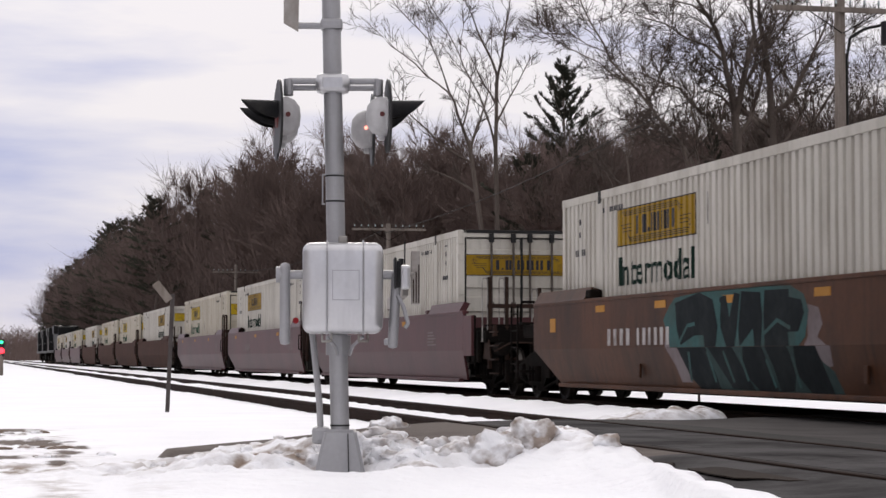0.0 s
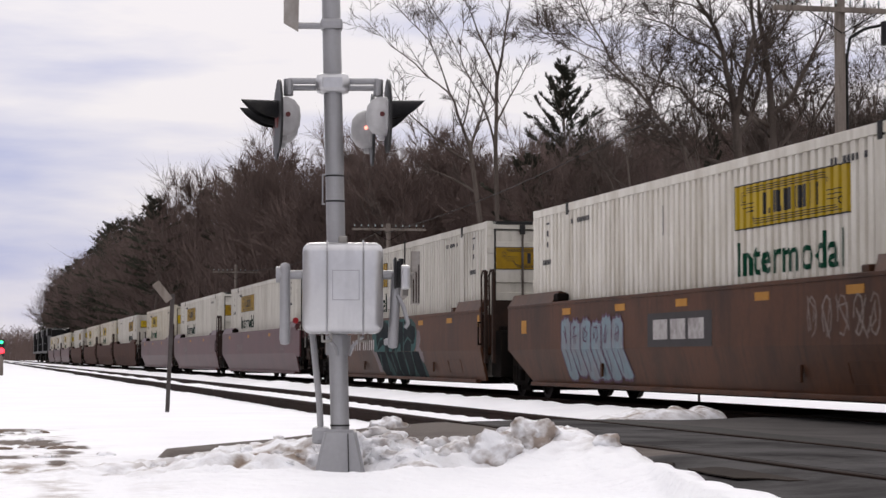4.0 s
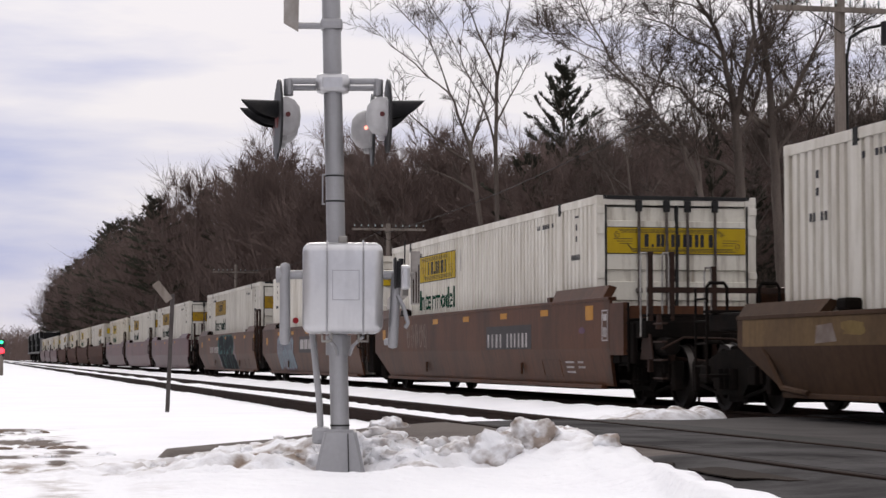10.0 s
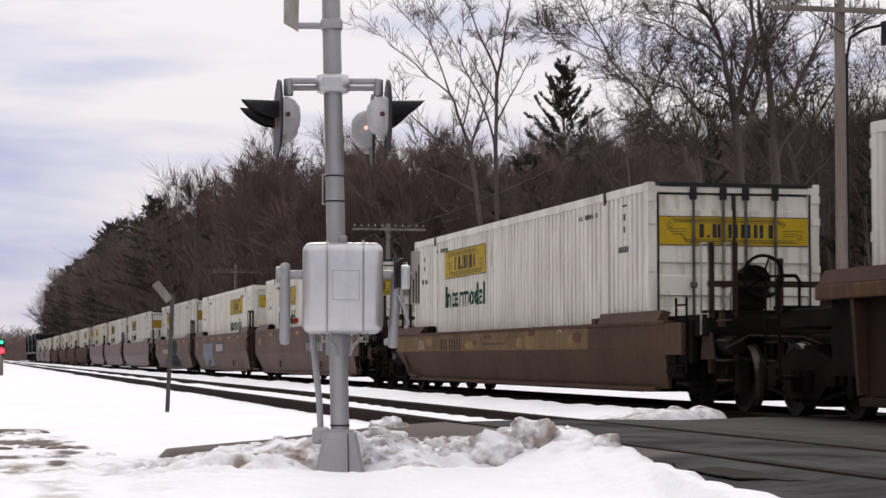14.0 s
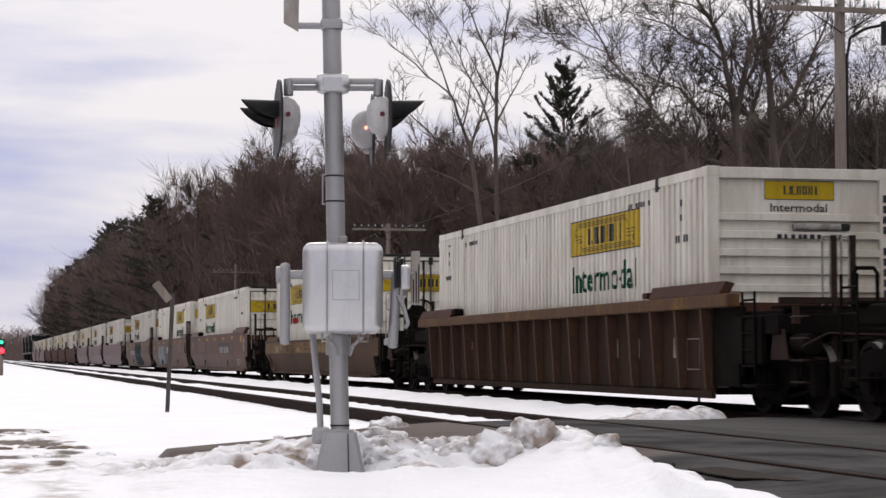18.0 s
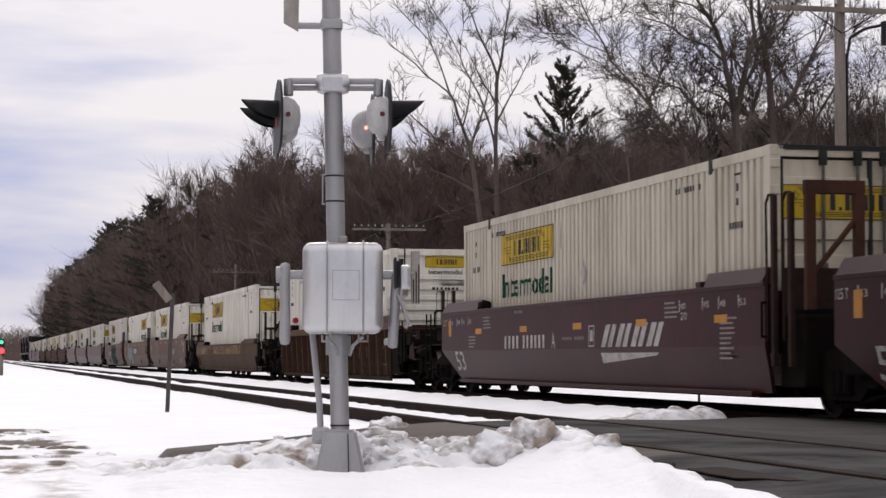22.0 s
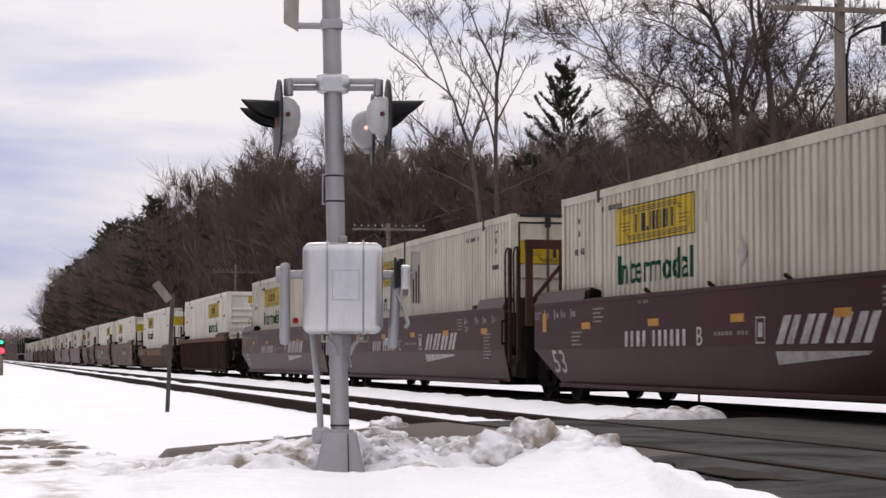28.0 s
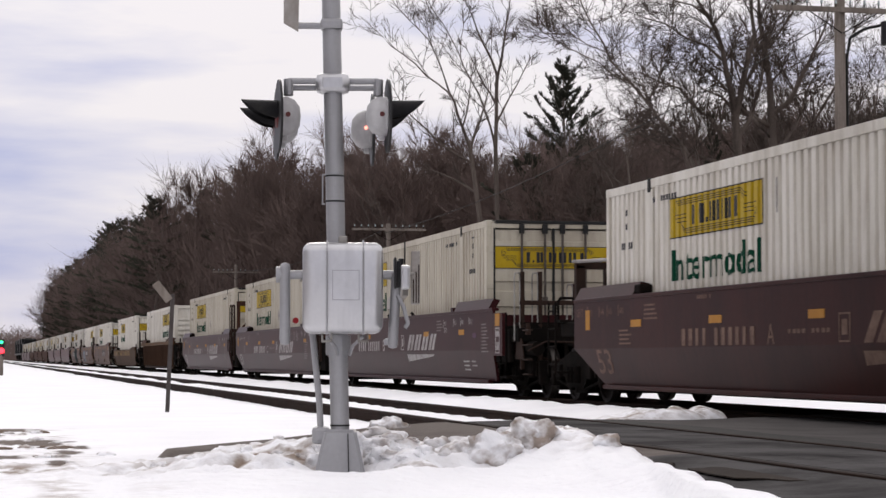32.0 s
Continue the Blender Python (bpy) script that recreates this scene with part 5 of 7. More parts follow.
def dress_maroon(car, letter, seed, tail=False):
    """White lettering of the maroon units."""
    reflectors(car, [6.2, 2.95, -0.3, -3.5, -6.7], 1.14)
    reflectors(car, [8.45], 1.12, 0.22, 0.30)
    if tail:
        reflectors(car, [-9.6], 1.27, 0.32, 0.22)
    tail_marks(car, tail, -9.62)
    writing("53", 0.38, on_lean(7.96, 0.47), M_STENCIL, car, "size_lettering", thick=0.005, bold=0.010, width=0.72)
    for y, tx in ((8.3, "53"), (7.7, "48"), (7.3, "45"), (6.75, "40"), (-5.4, "40"), (-6.3, "45"), (-6.9, "48"), (-7.6, "53")):
        writing(tx, 0.085, on_side(SIDE, y, 1.34), M_STENCIL, car, "size_lettering", width=0.20)
        part("size_tick", bars([(0, 0, 0.022, 0.16)], 0.003, on_side(SIDE, y + 0.05, 1.31)), M_STENCIL, car)
    writing("125 T", 0.12, on_side(SIDE, 8.93, 1.33), M_STENCIL, car, "load_lettering", width=0.34)
    writing("20", 0.10, on_side(SIDE, -5.4, 1.20), M_STENCIL, car, "size_lettering", width=0.26)
    # owner's mark: slanted white blocks over a tapering bar
    for u in (0.0, 0.72, 1.44, 2.14):
        for v, w in ((0.0, 0.22), (0.32, 0.20)):
            part("owner_mark", bars([(u + v, 0, u + v + w, 0.33, 0.26)], 0.003, on_side(SIDE, -1.8, 0.86)), M_STENCIL, car, "white slanted block of the owner's mark")
    m = on_lean(-1.75, 0.62)
    part("owner_mark_bar", outline_plate([(0, 0), (2.6, 0.12), (2.7, 0.16), (0.0, 0.16)], 0.003, m), M_STENCIL, car)
    number_bars(car, seed, 4, 0.22, 0.27, 4.0, 0.86, M_STENCIL)
    number_bars(car, seed + 1, 6, 0.22, 0.25, 2.75, 0.86, M_STENCIL)
    writing(letter, 0.24, on_side(SIDE, 0.95, 0.86), M_STENCIL, car, "unit_lettering", width=0.22)
    marks(car, seed + 2, 0.3, 0.98, 9, 0.05, 0.14)
    data_block(car, seed + 3, -8.55 if tail else -6.9, 1.30 if tail else 1.18, 9, 2)
    data_block(car, seed + 4, 6.75, 1.08, 4, 2)
    data_block(car, seed + 5, 5.6, 1.42, 4, 2)
    
    data_block(car, seed + 7, -4.75, 1.42, 4, 2)
    marks(car, seed + 8, 3.4, 1.46, 8, 0.05, 0.08)
    small_print(part("stencil", bars([(0, 0, 0.30, 0.02), (0, 0.3, 0.30, 0.32), (0, 0, 0.02, 0.32), (0.28, 0, 0.30, 0.32), (0.08, 0.08, 0.22, 0.25)], 0.003, on_side(SIDE, -1.15, 0.87)), M_STENCIL, car))


def graffiti_blob(car, y, z, w, h, mat, seed, n=22, rough=0.12, off=0.002, name="graffiti"):
    """A sprayed patch with an uneven outline."""
    rnd = random.Random(seed)
    pts = []
    for k in range(n):
        a = 2 * math.pi * k / n
        r = 1 + rnd.uniform(-rough, rough)
        ca, sa = math.cos(a), math.sin(a)
        q = 1 / max(abs(ca), abs(sa)) ** 0.75
        pts.append((w / 2 + w / 2 * ca * q * r * 0.98, h / 2 + h / 2 * sa * q * r * 0.9))
    part(name, outline_plate(pts, 0.0012 + off, on_side(SIDE, y, z)), mat, car)


def dress_graffiti_big(car):
    """Block-letter graffiti over both parts of a side: near-black letters on teal, with a pale halo."""
    up, low = on_side(SIDE, 2.4, 0.84), on_lean(2.4, 0.30)

    def spray(pts, off, m, mat, name, label=""):
        part(name, outline_plate(pts, off, m), mat, car, label)

    spray([(0.17, 0.29), (0.45, 0.38), (0.67, 0.0), (0.12, 0.0)], 0.0015, up, M_HALO, "graffiti_halo")
    spray([(5.07, 0.47), (5.41, 0.42), (5.52, 0.24), (5.37, 0.09), (5.63, 0.0), (4.99, 0.0), (5.11, 0.1)], 0.0015, up, M_HALO, "graffiti_halo")
    spray([(0.14, 0.553), (0.67, 0.553), (0.94, 0.08), (0.51, 0.08), (0.4, 0.3)], 0.0015, low, M_HALO, "graffiti_halo")
    spray([(4.99, 0.553), (5.71, 0.553), (5.67, 0.32), (5.45, 0.29)], 0.0015, low, M_HALO, "graffiti_halo")
    spray([(0.06, 0.38), (0.34, 0.57), (0.56, 0.66), (2.11, 0.73), (4.59, 0.69), (4.99, 0.58), (5.13, 0.4), (5.03, 0.1), (4.83, 0.0), (0.34, 0.0)], 0.0025, up, M_TEAL, "graffiti", "teal sprayed background")
    # below the crease the background takes a darker teal
    spray([(0.67, 0.553), (4.99, 0.553), (5.67, 0.26), (5.82, 0.0), (1.2, 0.0), (0.89, 0.16)], 0.0025, low, M_LOWTEAL, "graffiti", "darker teal sprayed background on the lower side")
    spray([(0.56, 0.59), (1.51, 0.7), (2.01, 0.6), (2.19, 0.26), (2.11, 0.0), (1.71, 0.0), (1.66, 0.15), (1.31, 0.15), (0.78, 0.03), (0.62, 0.25)], 0.005, up, M_SPRAY, "graffiti_letter", "near-black sprayed letter shape")
    spray([(2.26, 0.61), (2.5, 0.64), (2.61, 0.35), (2.78, 0.66), (2.98, 0.64), (2.87, 0.22), (2.78, 0.0), (2.5, 0.0), (2.3, 0.23)], 0.005, up, M_SPRAY, "graffiti_letter", "near-black sprayed letter shape")
    spray([(3.03, 0.67), (3.66, 0.64), (3.72, 0.36), (3.67, 0.0), (3.46, 0.0), (3.41, 0.21), (3.1, 0.07), (2.96, 0.0), (2.92, 0.22)], 0.005, up, M_SPRAY, "graffiti_letter", "near-black sprayed letter shape")
    spray([(3.8, 0.66), (4.55, 0.65), (4.55, 0.56), (4.91, 0.52), (5.01, 0.37), (4.83, 0.16), (4.51, 0.16), (4.55, 0.0), (3.8, 0.0), (3.76, 0.36)], 0.005, up, M_SPRAY, "graffiti_letter", "near-black sprayed letter shape")
    spray([(0.62, 0.553), (1.71, 0.553), (1.96, 0.01), (1.2, 0.0), (0.89, 0.19)], 0.005, low, M_SPRAY, "graffiti_letter")
    spray([(1.81, 0.553), (2.68, 0.553), (3.14, 0.01), (2.4, 0.02)], 0.005, low, M_SPRAY, "graffiti_letter")
    spray([(3.05, 0.553), (3.67, 0.553), (3.93, 0.0), (3.32, 0.0), (2.87, 0.24)], 0.005, low, M_SPRAY, "graffiti_letter")
    spray([(4.67, 0.553), (5.3, 0.553), (5.56, 0.0), (4.91, 0.0), (4.59, 0.22)], 0.005, low, M_SPRAY, "graffiti_letter")
    spray([(3.78, 0.553), (4.45, 0.553), (4.62, 0.30), (4.40, 0.02), (3.98, 0.0), (3.92, 0.30)], 0.005, low, M_SPRAY, "graffiti_letter")
    # thin teal lines inside the letters
    sprayed([[(0.75, 0.08), (1.05, 0.28), (1.35, 0.30)], [(2.2, 0.05), (2.3, 0.55)], [(3.7, 0.12), (4.2, 0.30), (4.6, 0.20)]], 0.05, 0.007, up, M_TEAL, car)
    sprayed([[(0.9, 0.1), (1.05, 0.5)], [(2.5, 0.1), (2.35, 0.5)], [(3.86, 0.05), (3.74, 0.40)], [(4.62, 0.06), (4.56, 0.44)], [(1.85, 0.1), (1.76, 0.5)], [(3.0, 0.12), (2.9, 0.48)]], 0.07, 0.007, low, M_TEAL, car)


def dress_graffiti_blue(car):
    """Pale blue bubble letters over both parts of a side, with mauve outlines."""
    rnd = random.Random(17)
    up, low = on_side(SIDE, 5.62, 0.84), on_lean(5.62, 0.84)
    for k in range(6):
        u, w = 0.05 + k * 0.54, rnd.uniform(0.50, 0.60)
        lean = 0.12 + 0.02 * k
        top, foot = rnd.uniform(0.40, 0.52), -rnd.uniform(0.42, 0.52)
        n = 9
        crown = [(u + w * i / n, top - 0.10 * abs(2 * i / n - 1) ** 3 + 0.03 * math.sin(i * 2.2 + k)) for i in range(n + 1)]
        part("graffiti", outline_plate([(u, 0.0), (u + w, 0.0)] + crown[::-1], 0.003 + 0.0004 * k, up), M_PALEBLUE, car, "pale blue sprayed bubble letter")
        sole = [(u + lean + w * i / n, foot + 0.07 * abs(2 * i / n - 1) ** 3 + 0.02 * math.sin(i * 2.6 + k)) for i in range(n + 1)]
        part("graffiti", outline_plate(sole + [(u + w, 0.0), (u, 0.0)], 0.003 + 0.0004 * k, low), M_PALEBLUE, car)
        part("graffiti_line", strokes([[(u, 0.0)] + crown + [(u + w, 0.0)]], 0.035, 0.008, up), M_MAUVE, car)
        part("graffiti_line", strokes([[(u, 0.0)] + sole + [(u + w, 0.0)]], 0.035, 0.008, low), M_MAUVE, car)
        curl = [(u + w * (0.45 + 0.22 * math.cos(a)), 0.22 + 0.14 * math.sin(a)) for a in [rnd.uniform(0, 6) + i * 0.5 for i in range(8)]]
        part("graffiti_line", strokes([curl], 0.03, 0.008, up), M_MAUVE, car)
        part("graffiti_line", strokes([[(u + w * 0.5, -0.02), (u + w * 0.55 + 0.03, -0.2), (u + w * 0.4 + 0.08, -0.36)]], 0.03, 0.008, low), M_MAUVE, car)


def dress_scrawl(car, y, z, seed, count=5, mat=None, h=0.5):
    """Thin chalky scrawl."""
    rnd = random.Random(seed)
    lines = []
    for k in range(count):
        u = k * 0.42
        lines.append([(u + rnd.uniform(-0.05, 0.4), rnd.uniform(0.0, h)) for _ in range(5)])
        a0 = rnd.uniform(0, 6)
        lines.append([(u + 0.15 + 0.13 * math.cos(a0 + a * 0.8), h * 0.5 + h * 0.4 * math.sin(a0 + a * 0.8)) for a in range(8)])
    sprayed(lines, 0.03, 0.004, on_side(SIDE, y, z), mat or M_CHALK, car, "thin chalky graffiti line")



# ---- the consist, from the car beside the crossing backwards ----
HEAD_PITCH, COUPLED = 19.45, 23.7
car_a = put_car(build_well_car("brown well car end unit with teal and black graffiti", M_BROWN, True, False), 32.81)
dress_brown(car_a, 4.9, False, 5)
dress_graffiti_big(car_a)
put_container("grey", 32.81, 0.35, False)

car_b = put_car(build_well_car("brown well car middle unit with pale blue graffiti", M_BROWN, False, False), 13.35)
dress_brown(car_b, None, False, 6)
dress_graffiti_blue(car_b)
part("logo_panel", bars([(0, 0, 2.6, 0.46)], 0.003, on_side(SIDE, 1.2, 0.85)), M_PATCH, car_b, "black panel with white block mark")
for u in (0.25, 0.98, 1.70):
    part("logo_block", bars([(u, 0.10, u + 0.60, 0.37)], 0.005, on_side(SIDE, 1.2, 0.85)), M_STENCIL, car_b)
dress_scrawl(car_b, -4.5, 0.88, 41, 5, None, 0.56)
put_container("white", 13.35, 0.30, True)

car_c = put_car(build_well_car("brown well car end unit with black number patch", M_BROWN, False, True), -6.15)
dress_brown(car_c, -1.95, True, 7, True)
dress_scrawl(car_c, 5.3, 0.86, 43, 5, None, 0.6)
put_container("white", -6.15, 0.30, False)

def brake_wheel(car, x, y, z, r=0.33):
    bm = bmesh.new()
    n = 24
    pts = [(x + r * math.cos(2 * math.pi * k / n), y, z + r * math.sin(2 * math.pi * k / n)) for k in range(n + 1)]
    for a, b in zip(pts, pts[1:]):
        add_rod(bm, a, b, 0.022, sides=6)
    for k in range(5):
        a = 2 * math.pi * k / 5
        add_rod(bm, (x, y, z), (x + r * math.cos(a), y, z + r * math.sin(a)), 0.016, sides=6)
    add_rod(bm, (x, y - 0.08, z), (x, y + 0.1, z), 0.05, sides=10)
    part("brake_wheel", bm, M_IRON, car, "black spoked hand brake wheel")
    bm = box((x - 0.34, y + 0.09, z - 0.44), (x + 0.10, y + 0.34, z + 0.06), 0.07)
    add_rod(bm, (x - 0.08, y + 0.06, z - 0.06), (x - 0.08, y + 0.30, z - 0.06), 0.21, sides=16)
    add_box(bm, (x - 0.36, y + 0.12, 1.2), (x - 0.16, y + 0.30, z - 0.2), 0.02)
    part("brake_gear_case", bm, M_IRON, car, "rounded black gear case behind the wheel")


car_d = put_car(build_well_car("tan weathered well car with faded ochre patches", M_TAN, True, True, chord=M_TAN, top=1.19), -29.95)
# worn ochre band along the top of the side, with old patches of paint
part("ochre_band", bars([(0, 0, 14.7, 0.33)], 0.002, on_side(SIDE, 8.9, 0.835)), M_OCHRE, car_d, "faded ochre band under the top edge")
for y, z, w, h, mat in ((5.9, 0.93, 0.6, 0.17, M_MUSTARD), (2.4, 0.86, 0.75, 0.16, M_MUSTARD), (-1.47, 0.86, 0.45, 0.20, M_MUSTARD), (-2.1, 0.85, 0.55, 0.24, M_MUSTARD), (-4.7, 0.86, 0.28, 0.22, M_MUSTARD),
                        (3.4, 1.09, 0.7, 0.07, M_OXIDE), (0.95, 1.03, 0.7, 0.09, M_OXIDE), (-2.3, 1.06, 0.45, 0.10, M_OXIDE), (-4.96, 0.93, 0.45, 0.18, M_OXIDE), (1.75, 0.93, 0.3, 0.10, M_OXIDE)):
    graffiti_blob(car_d, y, z, w, h, mat, int(y * 10) + 900, 18, 0.18, 0.003, "paint_patch")
part("pale_patch", outline_plate([(0.15, 0.0), (0.75, 0.02), (0.62, 0.22), (0.2, 0.20)], 0.005, on_side(SIDE, 6.8, 0.86)), M_CHALK, car_d, "chalky worn patch")
part("panel_outline", strokes([[(0, 0.20), (0.35, 0.0), (1.9, 0.0), (2.4, 0.22)]], 0.03, 0.005, on_side(SIDE, 1.25, 0.95)), M_TAN, car_d)
number_bars(car_d, 61, 3, 0.22, 0.22, 4.5, 0.85, M_RUSTDARK)
number_bars(car_d, 63, 5, 0.22, 0.21, 3.72, 0.85, M_RUSTDARK)
part("corner_curb", pipe([(-1.49, 8.3, 0.82), (-1.485, 7.7, 0.35), (-1.46, 7.0, 0.30)], 0.035, 6), M_TAN, car_d)
part("end_tank", rod((-1.30, -9.9, 0.55), (-1.30, -9.2, 0.55), 0.14, sides=14), M_IRON, car_d, "dark air reservoir")
brake_wheel(car_d, -0.62, -10.78, 1.76, 0.27)
part("graffiti_line", strokes([[(0, 0), (0.1, 0.1), (0.25, 0.02)]], 0.03, 0.006, on_side(SIDE, -4.1, 1.08)), M_STENCIL, car_d)
put_container("white", -29.95, 0.30, False)

car_e = put_car(build_well_car("rust-streaked well car with upright side posts", M_RUSTY, True, True, ribbed=True, chord=M_CHORD, top=1.50), -53.7)
put_container("small", -53.7, 0.31, True)
for u, w in ((-3.9, 0.45), (-4.95, 0.42), (-6.85, 0.42)):
    part("faded_mark", bars([(0, 0, w, 0.27)], 0.003, on_side(-1.35, u, 0.70)), M_CHALK, car_e, "faded cream painted block")
part("faded_frame", strokes([[(0, 0), (0.5, 0), (0.5, 0.4), (0, 0.4), (0, 0)]], 0.02, 0.003, on_side(-1.35, -7.4, 0.55)), M_CHALK, car_e)
part("faded_mark", bars([(0, 0, 0.3, 0.14)], 0.003, on_side(-1.35, 5.2, 0.86)), M_FAINT, car_e)



MAROON = [(-77.2, "A", True, False), (-96.65, "C", False, False), (-116.1, "B", False, True)]
for k, (y, letter, head, tail) in enumerate(MAROON):
    car = put_car(build_well_car("dark maroon well car unit with white lettering", M_MAROON, head, tail, rail_top=2.62, lugs=tail), y)
    dress_maroon(car, letter, 100 + 10 * k, tail)
    if not tail:
        # braced handrail frame at the articulated end
        bm = bmesh.new()
        for x in (-1.28, -0.68):
            add_box(bm, (x - 0.06, -9.3, 1.25), (x + 0.06, -9.2, 2.7), 0.01)
        add_box(bm, (-1.35, -9.3, 2.58), (-0.61, -9.2, 2.74), 0.01)
        add_rod(bm, (-1.25, -9.25, 1.65), (-0.71, -9.25, 2.3), 0.035, sides=6)
        part("brake_stand", bm, M_RUSTY, car, "rusty upright brake stand")
    box_ob = put_container("cream", y, 0.37, False)
    m = on_side(-1.29, 0.05, 1.46)
    if k > 0:
        continue  # copies carry it along
    part("hazard_placard", outline_plate([(0.18, 0), (0.36, 0.2), (0.18, 0.4), (0, 0.2)], 0.004, m), M_BOARD, box_ob, "white diamond placard")

car_i = put_car(build_well_car("old dark brown well car with faded lettering", M_OLDMAROON, True, False), -139.85)
dress_maroon(car_i, "A", 150)
for piece in car_i.children:
    if piece.type == "MESH" and piece.data.materials and piece.data.materials[0] in (M_STENCIL, M_DIMSTENCIL):
        piece.data.materials[0] = M_FAINT
bm = bmesh.new()
for x in (-0.75, -0.25):
    add_box(bm, (x - 0.08, 11.3, 1.25), (x + 0.08, 11.45, 2.25), 0.012)
add_box(bm, (-0.83, 11.3, 2.18), (-0.17, 11.45, 2.3), 0.012)
part("brake_stand", bm, M_DARKRUST, car_i, "dark rusty brake stand")
part("handrail", pipe([(-0.9, 11.3, 2.3), (-0.4, 10.9, 2.32), (-0.2, 10.2, 2.05), (-0.2, 10.1, 1.5)], 0.03, 8), M_STENCIL, car_i, "white bent handrail")
put_container("white", -139.85, 0.335, False)
# one more unit behind it, which comes near towards the end
put_car(build_well_car("dark maroon well car unit with white lettering", M_MAROON, False, False, spins=False), -159.3)
put_container("white", -159.3, 0.335, False)

# cars ahead, from the one next to the graffiti car towards the engines
AHEAD = [(56.5, M_PLUM, False, True, "grey", False), (75.95, M_PLUM, False, False, "grey", False), (95.4, M_PLUM, True, False, "cream", False),
         (119.1, M_RUSTY, False, True, "grey", True), (138.55, M_RUSTY, False, False, "cream", False), (158.0, M_RUSTY, True, False, "cream", False),
         (181.7, M_RUSTY, True, True, "grey", True), (205.4, M_PLUM, False, True, "cream", False), (224.85, M_PLUM, False, False, "grey", False), (244.3, M_PLUM, True, False, "cream", False)]
for k, (y, paint, head, tail, kind, flip) in enumerate(AHEAD):
    car = put_car(build_well_car("faded brown well car carrying one container" if paint is M_PLUM else "dark rusty brown well car carrying one container", paint, head, tail,
                                 spins=(k == 0)), y)
    if k < 3:
        reflectors(car, [6.9, 1.6, -3.6])
        data_block(car, 200 + k, -6.2, 1.2, 5, 3)
        marks(car, 210 + k, 4.4, 0.95, 8, 0.22, 0.2)
    put_container(kind, y, 0.33, flip)


# ---- engines far ahead ----
def build_engine(y):
    e = thing("locomotive", "black six-axle diesel locomotive at the head of the train", "locomotive", group="engines of the train")
    part("underframe", box((-1.5, -10.8, 1.35), (1.5, 10.8, 1.62), 0.03), M_LOCO, e)
    part("hood", box((-0.95, -9.6, 1.6), (0.95, 5.6, 4.35), 0.12), M_LOCO, e)
    part("radiator", box((-1.45, -9.2, 3.5), (1.45, -5.2, 4.5), 0.15), M_LOCO, e)
    part("cab", box((-1.5, 5.6, 1.6), (1.5, 8.2, 4.5), 0.15), M_LOCO, e)
    part("nose", box((-1.0, 8.2, 1.6), (1.0, 10.4, 3.0), 0.15), M_LOCO, e)
    part("fuel_tank", box((-1.35, -2.4, 0.45), (1.35, 2.4, 1.35), 0.15), M_IRON, e)
    part("exhaust_stack", box((-0.4, 0.0, 4.35), (0.4, 1.0, 4.6), 0.05), M_IRON, e)
    for s in (-1, 1):
        part("cab_window", box((s * 1.49, 6.1, 3.2), (s * 1.515, 7.6, 3.9), 0.02), M_GASKET, e)
        bm = bmesh.new()
        for k in range(12):
            yy = -10.4 + k * 1.4
            add_rod(bm, (s * 1.45, yy, 1.6), (s * 1.45, yy, 2.6), 0.02, sides=5)
        add_rod(bm, (s * 1.45, -10.4, 2.6), (s * 1.45, 5.0, 2.6), 0.02, sides=5)
        part("handrail", bm, M_LOCO, e)
    for yy in (-6.8, 6.8):
        t = part("truck", box((-1.15, yy - 2.3, 0.45), (1.15, yy + 2.3, 0.95), 0.08), M_IRON, e)
        for a in (-1.7, 0, 1.7):
            part("wheelset", WHEELSET, M_WHEEL, t, at=pose(0, yy + a, WHEEL_R))
    for k in range(3):
        part("roof_fan", rod((0, -8.6 + k * 1.3, 4.5), (0, -8.6 + k * 1.3, 4.58), 0.55, sides=16), M_IRON, e)
    e.matrix_basis = pose(TRACK, y, 0)
    MOVERS.append((e, TRACK, y, 0.0, 0))


for k in range(3):
    build_engine(260.5 + k * 22.3)
# ---- trees ----
def tube(verts, faces, pts, radii, sides):
    """A tapered limb through points."""
    base = len(verts)
    pts = [Vector(p) for p in pts]
    for i, (p, r) in enumerate(zip(pts, radii)):
        d = (pts[min(i + 1, len(pts) - 1)] - pts[max(i - 1, 0)]).normalized()
        a = d.orthogonal().normalized()
        b = d.cross(a)
        for k in range(sides):
            t = 2 * math.pi * k / sides
            verts.append(p + (a * math.cos(t) + b * math.sin(t)) * r)
    for i in range(len(pts) - 1):
        for k in range(sides):
            j = (k + 1) % sides
            faces.append((base + i * sides + k, base + i * sides + j, base + (i + 1) * sides + j, base + (i + 1) * sides + k))


def limb(rnd, start, way, length, segs, wander, lift):
    pts, d, p = [start], way.normalized(), start.copy()
    for i in range(segs):
        d = (d + Vector((rnd.uniform(-1, 1), rnd.uniform(-1, 1), rnd.uniform(-1, 1))) * wander + Vector((0, 0, lift))).normalized()
        p = p + d * (length / segs)
        pts.append(p.copy())
    return pts


def twig(verts, faces, a, b, r):
    """A thin pointed twig."""
    d = (b - a).normalized()
    u = d.orthogonal().normalized()
    v = d.cross(u)
    n = len(verts)
    verts.extend((a + u * r, a - u * r * 0.5 + v * r * 0.87, a - u * r * 0.5 - v * r * 0.87, b))
    faces.extend(((n, n + 1, n + 3), (n + 1, n + 2, n + 3), (n + 2, n, n + 3)))


